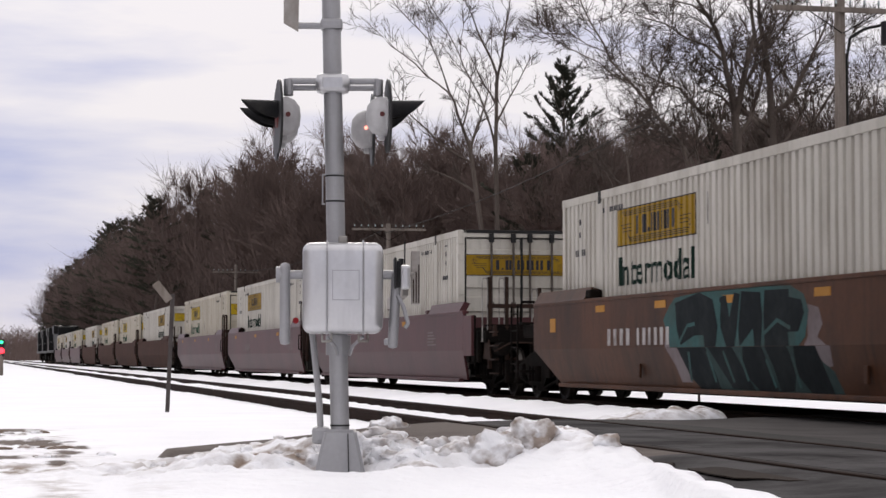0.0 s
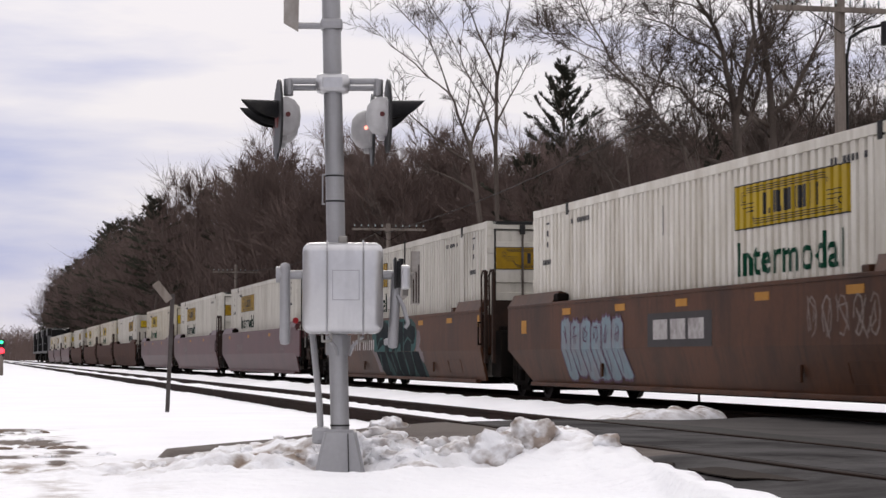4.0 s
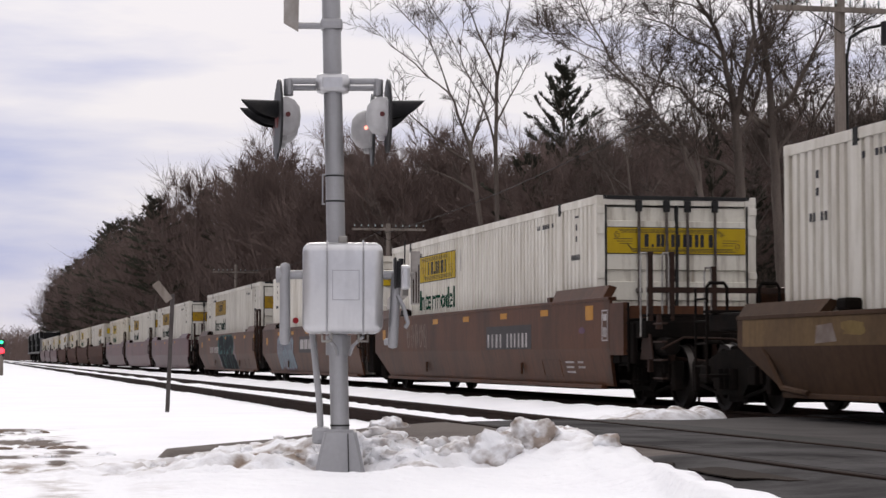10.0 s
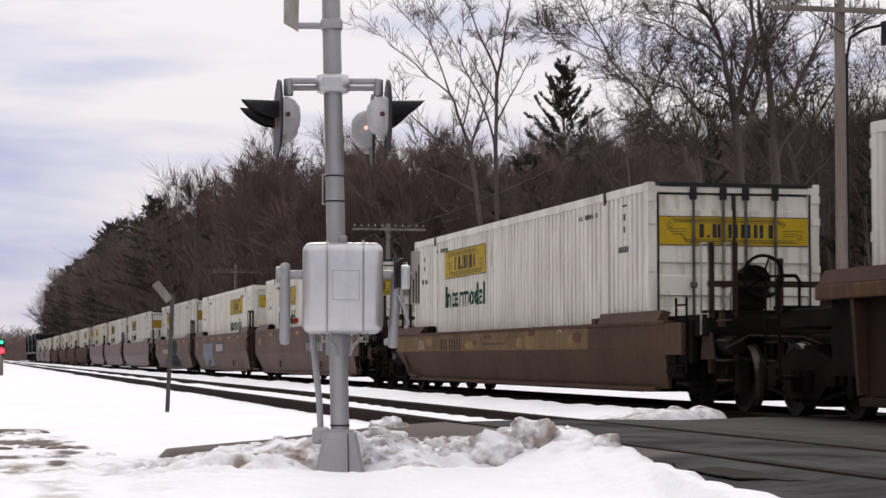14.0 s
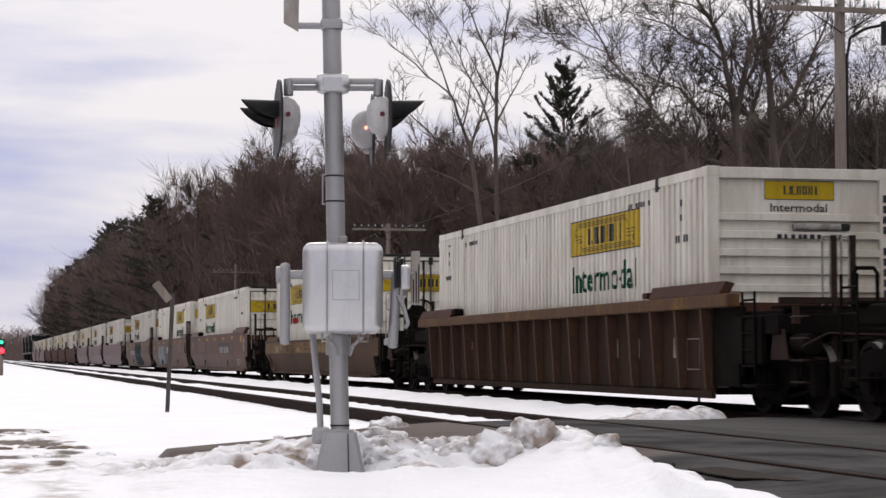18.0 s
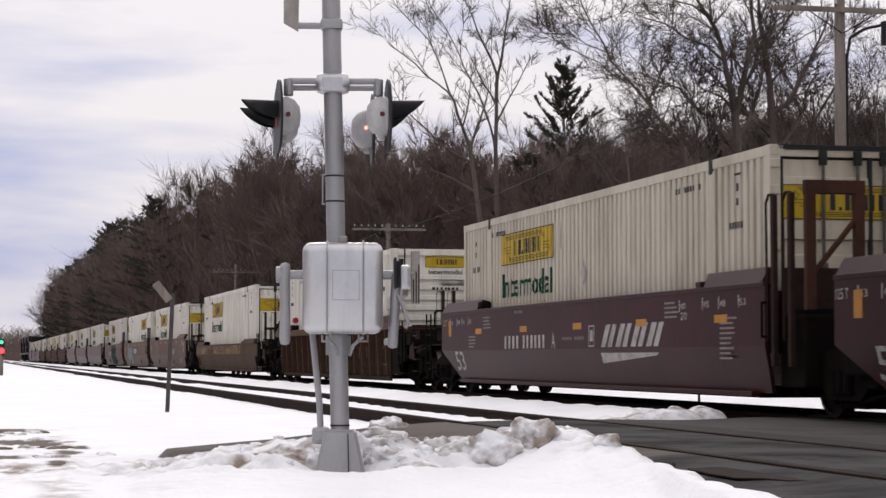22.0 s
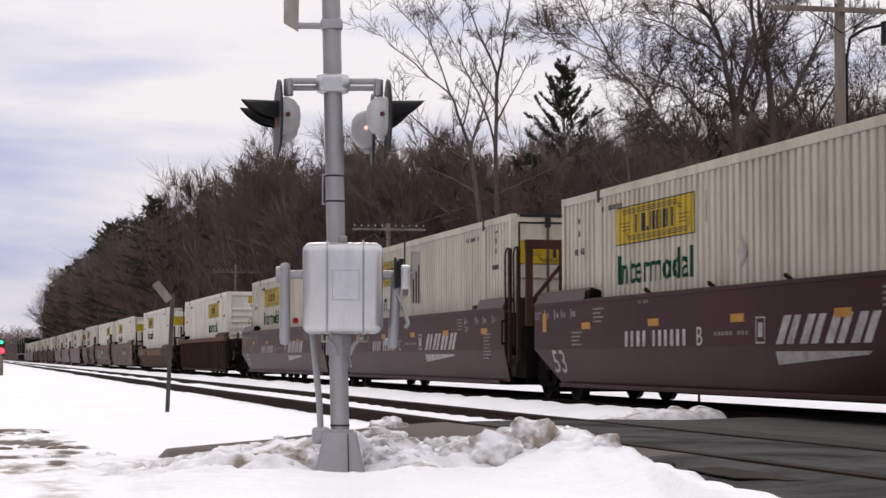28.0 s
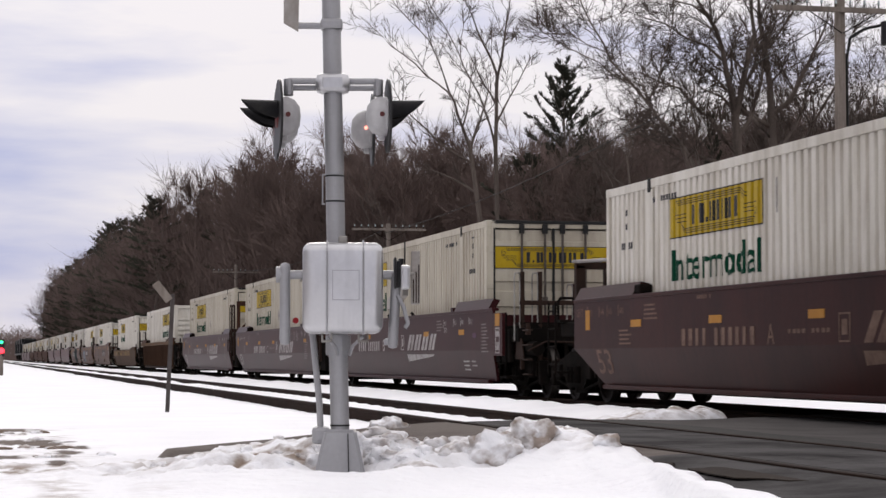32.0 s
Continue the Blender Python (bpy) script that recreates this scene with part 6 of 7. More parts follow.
def grow_limbed(seed, limbs, r0, crooked=0.16, rise=0.10, fine=0.012, side=1.5, twigs=(7, 6), bark=None):
    """A leafless tree of known habit. limbs: (parent, where along it, angle from upright in degrees, length, bend in degrees), the trunk first; the rest of the branching is free."""
    rnd = random.Random(seed)
    tv, tf, cv, cf = [], [], [], []
    grown = []

    def small(p, way, length, r, level):
        pts = limb(rnd, p, way, length, (4, 3, 2)[level], crooked * (1.0 + 0.3 * level), rise)
        if level == 2:
            twig(cv, cf, p, p + (pts[-1] - p) * 1.6, max(fine, r))
            return
        n = len(pts) - 1
        tube(cv, cf, pts, [max(fine, r * (1 - 0.75 * i / n)) for i in range(n + 1)], 4 if level == 0 else 3)
        for k in range(int(twigs[level] * rnd.uniform(0.7, 1.3))):
            f = rnd.uniform(0.2, 1.0) * n
            i = min(int(f), n - 1)
            q, d = pts[i].lerp(pts[i + 1], f - i), (pts[i + 1] - pts[i]).normalized()
            out = Matrix.Rotation(rnd.uniform(0, 6.283), 3, d) @ d.orthogonal().normalized()
            a = rnd.uniform(0.45, 0.95)
            small(q, d * math.cos(a) + out * math.sin(a), length * rnd.uniform(0.35, 0.6), r * 0.5, level + 1)

    for k, (parent, where, angle, length, bend) in enumerate(limbs):
        if k == 0:
            p, r, deep = Vector((0, 0, -0.4)), r0, 0.0
        else:
            pts, rad = grown[parent]
            f = where * (len(pts) - 1)
            i = min(int(f), len(pts) - 2)
            p = pts[i].lerp(pts[i + 1], f - i)
            r = (rad[i] + (rad[i + 1] - rad[i]) * (f - i)) * (0.85 if where > 0.95 else 0.62)
            deep = rnd.uniform(-0.45, 0.45)
        n = max(5, int(length / 0.8))
        pts = [p]
        for i in range(n):
            a = radians(angle + bend * i / (n - 1))
            way = Vector((math.sin(a), deep * math.cos(a * 0.5), math.cos(a))).normalized()
            way += Vector((rnd.uniform(-1, 1), rnd.uniform(-1, 1), rnd.uniform(-1, 1))) * crooked * (0.25 if k == 0 else 1.0)
            pts.append(pts[-1] + way.normalized() * length / n)
        tip = r * 0.62 if any(q[0] == k and q[1] > 0.95 for q in limbs[1:]) else max(fine, r * 0.16)
        rad = [r + (tip - r) * i / n for i in range(n + 1)]
        tube(tv, tf, pts, rad, 10 if k == 0 else 7)
        grown.append((pts, rad))
        if k == 0:
            continue
        for j in range(int(length * side) + 2):
            f = (rnd.uniform(0.12, 1.0)) * n
            i = min(int(f), n - 1)
            q, d = pts[i].lerp(pts[i + 1], f - i), (pts[i + 1] - pts[i]).normalized()
            out = Matrix.Rotation(rnd.uniform(0, 6.283), 3, d) @ d.orthogonal().normalized()
            a = rnd.uniform(0.5, 1.05)
            small(q, d * math.cos(a) + out * math.sin(a), (0.5 + 0.20 * length) * rnd.uniform(0.6, 1.25) * (1.15 - 0.5 * f / n), max(fine * 1.6, rad[i] * 0.4), 0)
    return mesh_of("trunk", tv, tf, bark or M_BARK, True), mesh_of("crown", cv, cf, M_WOODBARK)


def grow_bare(seed, height, r0, spread, levels, kids, fork=0.45, lean=(0, 0), lift=0.10, wander=0.16, twig_r=0.006, stems=1, keep=(0.45, 0.7), crown_mat=None, segments=(6, 5, 3, 2, 2)):
    """A leafless tree: trunk and limbs in one mesh, twigs in another."""
    rnd = random.Random(seed)
    tv, tf, cv, cf = [], [], [], []

    def branch(start, way, length, r, level):
        segs = segments[level]
        pts = limb(rnd, start, way, length, segs, wander * (0.45 if level == 0 else 1.0 + 0.2 * level), lift if level else 0.03)
        tip = max(twig_r, r * (0.30 if level == 0 else 0.22))
        rad = [r + (tip - r) * (i / segs) ** 0.8 for i in range(segs + 1)]
        if level < 2:
            tube(tv, tf, pts, rad, 7 if level == 0 else 4)
        elif level < levels:
            tube(cv, cf, pts, rad, 3)
        else:
            twig(cv, cf, start, start + (pts[-1] - start) * 1.7, r)
            return
        n = kids[level]
        for k in range(n):
            t = fork + (1 - fork) * (k + rnd.uniform(0.1, 0.9)) / n if level == 0 else rnd.uniform(0.18, 1.0)
            f = t * segs
            i = min(int(f), segs - 1)
            p = pts[i].lerp(pts[i + 1], f - i)
            d = (pts[i + 1] - pts[i]).normalized()
            side = d.orthogonal().normalized()
            side = Matrix.Rotation(rnd.uniform(0, 6.283), 3, d) @ side
            a = spread * rnd.uniform(0.7, 1.25)
            w = d * math.cos(a) + side * math.sin(a)
            rr = rad[i] + (rad[i + 1] - rad[i]) * (f - i)
            cl = length * rnd.uniform(0.38, 0.68) * (1.0 if level else (1.15 - 0.55 * (t - fork) / (1 - fork)) * 0.72)
            branch(p, w, cl, max(twig_r, rr * rnd.uniform(*keep)), level + 1)

    for s in range(stems):
        o = Vector((rnd.uniform(-.25, .25), rnd.uniform(-.25, .25), -0.4)) if stems > 1 else Vector((0, 0, -0.4))
        way = Vector((lean[0] + (rnd.uniform(-.22, .22) if stems > 1 else 0), lean[1] + (rnd.uniform(-.22, .22) if stems > 1 else 0), 1))
        branch(o, way, height * rnd.uniform(0.85, 1.0), r0, 0)
    return mesh_of("trunk", tv, tf, M_BARK if crown_mat else M_WOODBARK, True), mesh_of("crown", cv, cf, crown_mat or M_TWIG)


def grow_pine(seed, height, r0, bare, width, open_=1.0, round_=False, sweep=0.0):
    """A white pine: straight trunk, tiers of level limbs with upturned ends, side twigs and many narrow needle sprays."""
    rnd = random.Random(seed)
    tv, tf, cv, cf = [], [], [], []
    pts = limb(rnd, Vector((0, 0, -0.4)), Vector((0, 0, 1)), height, 8, 0.02, 0.0)
    tube(tv, tf, pts, [r0 * (1 - 0.93 * i / 8) for i in range(9)], 7)

    def spray(q, d, size):
        for _ in range(3):
            e = (d + Vector((rnd.uniform(-.8, .8), rnd.uniform(-.8, .8), rnd.uniform(-.2, .7)))).normalized()
            s = e.orthogonal().normalized()
            s = (Matrix.Rotation(rnd.uniform(0, 6.28), 3, e) @ s) * size * 0.11
            m = q + e * size * 0.5
            c = len(cv)
            cv.extend((q, m + s, m - s, q + e * size))
            cf.append((c, c + 1, c + 3, c + 2))

    z = bare * height
    while z < height * 0.985:
        k = (z - bare * height) / (height * (1 - bare))
        reach = width * ((1 - k ** 2.2) ** 0.6 if round_ else (1 - k) ** 0.85) * (0.6 + 0.4 * min(1, k * 5)) + 0.30
        turn = rnd.uniform(0, 6.28)
        tiers = rnd.randint(4, 6)
        for b in range(tiers):
            if rnd.random() < 0.28:
                continue
            a = turn + 6.283 * b / tiers + rnd.uniform(-.3, .3)
            ln = reach * rnd.choice((rnd.uniform(0.35, 0.8), rnd.uniform(0.7, 1.3)))
            way = Vector((math.cos(a), math.sin(a), sweep - 0.02 + 0.75 * k * k + rnd.uniform(-0.1, 0.35)))
            lp = limb(rnd, Vector((0, 0, z - 0.4 + rnd.uniform(-.35, .35))), way, ln, 4, 0.12, 0.06)
            tube(tv, tf, lp, [max(0.012, r0 * 0.22 * (1 - i / 4.6)) for i in range(5)], 4)
            for j in range(int(5 + ln * 5)):
                f = rnd.uniform(0.22, 1.0) * 4
                i = min(int(f), 3)
                q = lp[i].lerp(lp[i + 1], f - i)
                out = (lp[i + 1] - lp[i]).normalized()
                flat = Vector((-out.y, out.x, 0)) * rnd.choice((-1, 1))
                d = (out * rnd.uniform(0.4, 1.0) + flat * rnd.uniform(0.2, 1.0) + Vector((0, 0, rnd.uniform(0.0, 0.35)))).normalized()
                tl = rnd.uniform(0.18, 0.22 + 0.16 * ln)
                for g in range(4):
                    spray(q + d * tl * (g + 0.5) / 4, d, rnd.uniform(0.18, 0.34))
        z += rnd.uniform(0.30, 0.85) * open_
    return mesh_of("trunk", tv, tf, M_BARK, True), mesh_of("crown", cv, cf, M_NEEDLE)


SMALL = [grow_bare(k, 11.0, 0.09, 0.55, 4, (11, 7, 6, 6), 0.25, (0.03 * (k % 3 - 1), 0.02 * (k % 2)), 0.12, 0.16, 0.013, 1, (0.45, 0.7), None, (6, 4, 3, 2, 1)) for k in range(5)]
TALL = [grow_bare(20 + k, 12.5, 0.13, 0.60, 4, (12, 7, 6, 6), 0.35, (0.03 * (k % 3 - 1), 0.02), 0.12, 0.16, 0.014, 1, (0.45, 0.7), None, (6, 4, 3, 2, 1)) for k in range(4)]
PINES = [grow_pine(40 + k, 14.0, 0.20, 0.14, 3.4) for k in range(3)]
ROUND_PINES = [grow_pine(50 + k, 13.5, 0.20, 0.10, 3.0, 1.1, True) for k in range(2)]


def tallness(pair):
    return max(v.co.z for me in pair for v in me.vertices)


TALLNESS = {pair[0].name: tallness(pair) for pair in SMALL + TALL + PINES + ROUND_PINES}


def plant(pair, name, label, category, x, y, scale=1.0, turn=0.0, wide=1.0, group="", z=None):
    t = thing(name, label, category, pose(x, y, ground_height(x, y) if z is None else z, 0, 0, turn), group)
    t.scale = (scale * wide, scale * wide, scale)
    part("trunk", pair[0], M_BARK, t)
    part("crown", pair[1], M_TWIG, t)
    return t


def woods_edge(y):
    """How far from the camera's line the woods begin, along the track."""
    return between([(90, 62), (112, 46), (125, 40), (135, 34), (150, 25.5), (188, 16.5), (260, 15.5), (420, 15)], y)


def build_woods():
    rnd = random.Random(77)
    spots = []
    tries = 0
    while len(spots) < 380 and tries < 9000:
        tries += 1
        y = 92 + (428 - 92) * rnd.random() ** 1.2
        depth = rnd.random() ** 1.7 * (34 if y < 220 else 14)
        x = woods_edge(y) + 0.5 + depth
        if any((x - a) ** 2 + (y - b) ** 2 < 2.6 for a, b in spots):
            continue
        spots.append((x, y))
        pine = rnd.random() < (0.0 if y < 172 else (0.10 if y < 205 else 0.6))
        turn = rnd.uniform(0, 360)
        # the canopy stands about level, a little lower towards the road
        top = between([(90, 14.0), (120, 16.2), (143, 18.0), (155, 18.8), (172, 20.0), (182, 19.4), (195, 17.4), (240, 16.8), (286, 17.0), (411, 17.6), (480, 17.0)], y)
        top *= rnd.uniform(0.80, 1.0) if rnd.random() < 0.8 else rnd.uniform(1.0, 1.07)
        if pine:
            pair = rnd.choice(ROUND_PINES + PINES[:1])
            name, label = "pine_tree", "dark green pine among bare winter trees"
        elif depth < 6 or rnd.random() < 0.4:
            pair = rnd.choice(SMALL)
            name, label = "bare_tree", "slender leafless tree at the edge of the woods"
        else:
            pair = rnd.choice(TALL)
            name, label = "bare_tree", "tall leafless grey-brown tree of the woods"
        k = top / TALLNESS[pair[0].name]
        plant(pair, name, label, "tree", x, y, k, turn, 1.15 if y > 200 else 1.05, "trees of the woods")


def build_thicket():
    """Undergrowth of the woods: uncountable thin stems with side twigs."""
    rnd = random.Random(5)
    cv, cf = [], []
    for k in range(12500):
        y = 88 + (432 - 88) * rnd.random() ** 1.5
        x = woods_edge(y) - 0.5 + rnd.random() ** 1.2 * (34 if y < 220 else 16)
        z = ground_height(x, y) - 0.2
        h = rnd.uniform(2.5, 11.0 if y < 150 else 14.0)
        p = limb(rnd, Vector((x, y, z)), Vector((rnd.uniform(-.25, .25), rnd.uniform(-.25, .25), 1)), h, 2, 0.10, 0.05)
        r = rnd.uniform(0.02, 0.05)
        tube(cv, cf, p, [r, r * 0.7, 0.014], 3)
        for j in range(16):
            f = rnd.uniform(0.4, 2.0)
            i = min(int(f), 1)
            q = p[i].lerp(p[i + 1], f - i)
            a = rnd.uniform(0, 6.283)
            tw = Vector((math.cos(a), math.sin(a), rnd.uniform(0.3, 1.6))).normalized()
            twig(cv, cf, q, q + tw * h * rnd.uniform(0.16, 0.36), 0.022)
    ob = new("thicket", mesh_of("thicket", cv, cf, M_TWIG))
    tagged(ob, "dense leafless brown undergrowth of the woods", "undergrowth", kind="stuff")


def build_far_woods():
    """The far treeline where the track meets the horizon."""
    rnd = random.Random(9)
    cv, cf = [], []
    for k in range(1500):
        y = rnd.uniform(620, 900)
        x = -60 + rnd.random() * 115
        h = rnd.uniform(5, 10.5)
        p = limb(rnd, Vector((x, y, -0.3)), Vector((rnd.uniform(-.1, .1), rnd.uniform(-.1, .1), 1)), h, 3, 0.06, 0.03)
        tube(cv, cf, p, [0.22, 0.16, 0.1, 0.04], 3)
        for j in range(12):
            f = rnd.uniform(0.5, 3.0)
            i = min(int(f), 2)
            q = p[i].lerp(p[i + 1], f - i)
            a = rnd.uniform(0, 6.283)
            tw = limb(rnd, q, Vector((math.cos(a), math.sin(a), 0.7)), h * rnd.uniform(0.2, 0.36), 2, 0.15, 0.1)
            tube(cv, cf, tw, [0.09, 0.06, 0.03], 3)
    ob = new("far_woods", mesh_of("far_woods", cv, cf, M_TWIG))
    tagged(ob, "distant brown winter treeline on the horizon", "woods", kind="stuff")


build_woods()
build_thicket()
build_far_woods()

# trees that stand out before the woods
plant(grow_limbed(101, [(0, 0, -6, 12.4, -3), (0, 1.0, -22, 3.2, -4), (1, 0.99, -14, 6.6, -28), (1, 0.97, -52, 6.4, 8), (0, 0.93, -74, 7.0, 34), (0, 0.80, -52, 3.4, -24), (1, 0.35, 16, 3.6, -12),
                        (2, 0.45, 6, 3.6, -14), (0, 0.99, 22, 4.4, -18)], 0.17, 0.15, 0.11, 0.011, 1.7, (5, 4)),
      "bare_tree", "tall leafless tree with upswept limbs before the woods", "tree", 26.95, 107.0)
plant(grow_limbed(106, [(0, 0, -3, 16.2, 4), (0, 1.0, -20, 5.2, -10), (0, 0.99, 10, 5.6, -8), (0, 0.74, -12, 9.2, -26), (0, 0.84, 30, 4.0, -6), (3, 0.6, 4, 4.4, -10), (0, 0.9, -30, 3.6, 8)], 0.15, 0.14, 0.11, 0.011, 1.7, (5, 4)),
      "bare_tree", "slim pale leafless tree before the woods", "tree", 27.25, 107.6)
plant(grow_limbed(107, [(0, 0, -30, 7.0, -8), (0, 1.0, -42, 5.6, 16), (0, 0.97, -24, 5.0, 0), (0, 0.8, -55, 4.0, 12), (0, 0.7, 8, 3.6, 0)], 0.10, 0.12, 0.10, 0.011, 1.7, (5, 4)),
      "bare_tree", "slim leaning leafless tree before the woods", "tree", 26.2, 110.0)
plant(grow_pine(64, 18.9, 0.17, 0.30, 4.9, 0.85, False, 0.38), "pine_tree", "dark pine standing above the woods", "tree", 34.4, 121.0)
plant(ROUND_PINES[1], "pine_tree", "dark bushy pine beside a taller one", "tree", 36.9, 124.0, 1.04, 10, 1.15)
plant(ROUND_PINES[0], "pine_tree", "dark bushy pine beside a taller one", "tree", 33.4, 126.0, 1.0, 70, 1.1)
plant(PINES[2], "pine_tree", "dark pine at the edge of the woods", "tree", 15.8, 189.0, 1.12, 80, 1.5)
# oaks near the pole line
plant(grow_limbed(118, [(0, 0, -3, 7.8, -4), (0, 1.0, -15, 9.6, -14), (1, 0.50, -80, 4.6, 14), (1, 0.68, -68, 4.0, -8), (1, 0.28, -84, 2.2, 20), (1, 0.14, -82, 2.4, 14), (1, 0.40, 12, 5.4, -30), (0, 0.93, 10, 6.0, -20),
                        (1, 0.82, -44, 3.6, 10), (0, 0.98, -34, 5.2, -10), (0, 0.85, -60, 2.4, 10)], 0.17, 0.26, 0.05, 0.0095, 2.8, (8, 6)),
      "bare_tree", "leaning leafless oak with long level limbs", "tree", 26.9, 74.0)
plant(grow_limbed(121, [(0, 0, -3, 10.6, 1), (0, 1.0, -16, 6.4, -24), (0, 0.98, 8, 6.4, -8), (0, 0.84, -48, 5.2, -16), (0, 0.9, 36, 4.6, -16), (1, 0.3, -58, 4.6, -14), (0, 0.76, -66, 4.2, 4), (2, 0.4, 44, 3.6, 0), (1, 0.6, -60, 3.6, 0)],
                      0.25, 0.26, 0.05, 0.0095, 2.8, (8, 6)),
      "bare_tree", "large leafless oak with a straight grey trunk", "tree", 28.6, 75.0)
plant(grow_limbed(125, [(0, 0, -3, 11.0, 1), (0, 1.0, -6, 6.6, -10), (0, 0.97, 42, 4.6, -26), (0, 0.88, -36, 5.4, -14), (0, 0.80, 30, 4.2, -8), (1, 0.35, 26, 4.2, -10), (0, 0.93, -62, 4.4, 4)], 0.25, 0.26, 0.05, 0.0095, 2.8, (8, 6)),
      "bare_tree", "large leafless oak with a thick grey trunk", "tree", 30.85, 77.0)
plant(grow_limbed(131, [(0, 0, -4, 9.6, -5), (0, 1.0, -18, 6.0, -6), (0, 0.96, 14, 6.2, -4), (0, 0.8, 34, 4.6, -12), (0, 0.85, -40, 3.8, 0)], 0.15, 0.24, 0.06, 0.0095, 2.8, (8, 6)),
      "bare_tree", "slimmer leafless oak beside the pole", "tree", 33.6, 80.0)
plant(PINES[1], "pine_tree", "dark evergreen between two oak trunks", "tree", 29.7, 82.0, 0.80, 40, 0.5)
plant(PINES[0], "pine_tree", "dark evergreen behind the pole", "tree", 37.4, 84.0, 0.80, 120, 0.9)
plant(PINES[2], "pine_tree", "dark evergreen behind the pole", "tree", 39.6, 86.0, 0.88, 200, 0.8)
OAKS = [grow_bare(130 + k, 13.5, 0.16, 0.75, 4, (8, 6, 6, 5), 0.28, (0.08 * (k - 1), 0.0), 0.07, 0.2, 0.010, 1, (0.55, 0.8), M_WOODBARK, (7, 5, 4, 3, 1)) for k in range(2)]
for k, (x, y, size) in enumerate([(37.0, 86.0, 1.0), (34.4, 92.0, 0.95), (40.0, 88.0, 0.9), (31.5, 96.0, 0.9), (35.4, 78.0, 0.95), (37.6, 79.5, 0.9)]):
    plant(OAKS[k % 2], "bare_tree", "leafless oak with spreading crooked limbs", "tree", x, y, size, 35 + k * 61, 1.0, "oaks near the pole line")
for k, (x, y, top) in enumerate([(36, 100, 12), (34.5, 94, 10), (39, 103, 12.5), (40, 92, 10), (44, 88, 10), (47, 93, 11), (44, 99, 11.5), (38, 99, 9), (34, 104, 9), (42, 84, 11), (38.5, 80, 10.5), (41, 112, 15), (37, 114, 14.5), (45, 116, 16), (34, 112, 13.5), (39, 108, 14), (48, 108, 15), (43, 106, 14), (46, 101, 13.5), (36, 107, 12.5), (50, 114, 16), (52, 102, 14), (33, 118, 14), (40, 118, 15.5)]):
    plant(TALL[k % 4], "bare_tree", "tall leafless grey-brown tree of the woods", "tree", x, y, top / TALLNESS[TALL[k % 4][0].name], k * 47, 1.0, "trees of the woods")
for k, (x, y, size) in enumerate([(37, 96, 0.72), (33.5, 99, 0.6), (40, 97, 0.7), (38.5, 83.0, 0.72)]):
    plant(PINES[k % 3], "pine_tree", "dark green pine among bare winter trees", "tree", x, y, size, k * 70, 1.0, "trees of the woods")
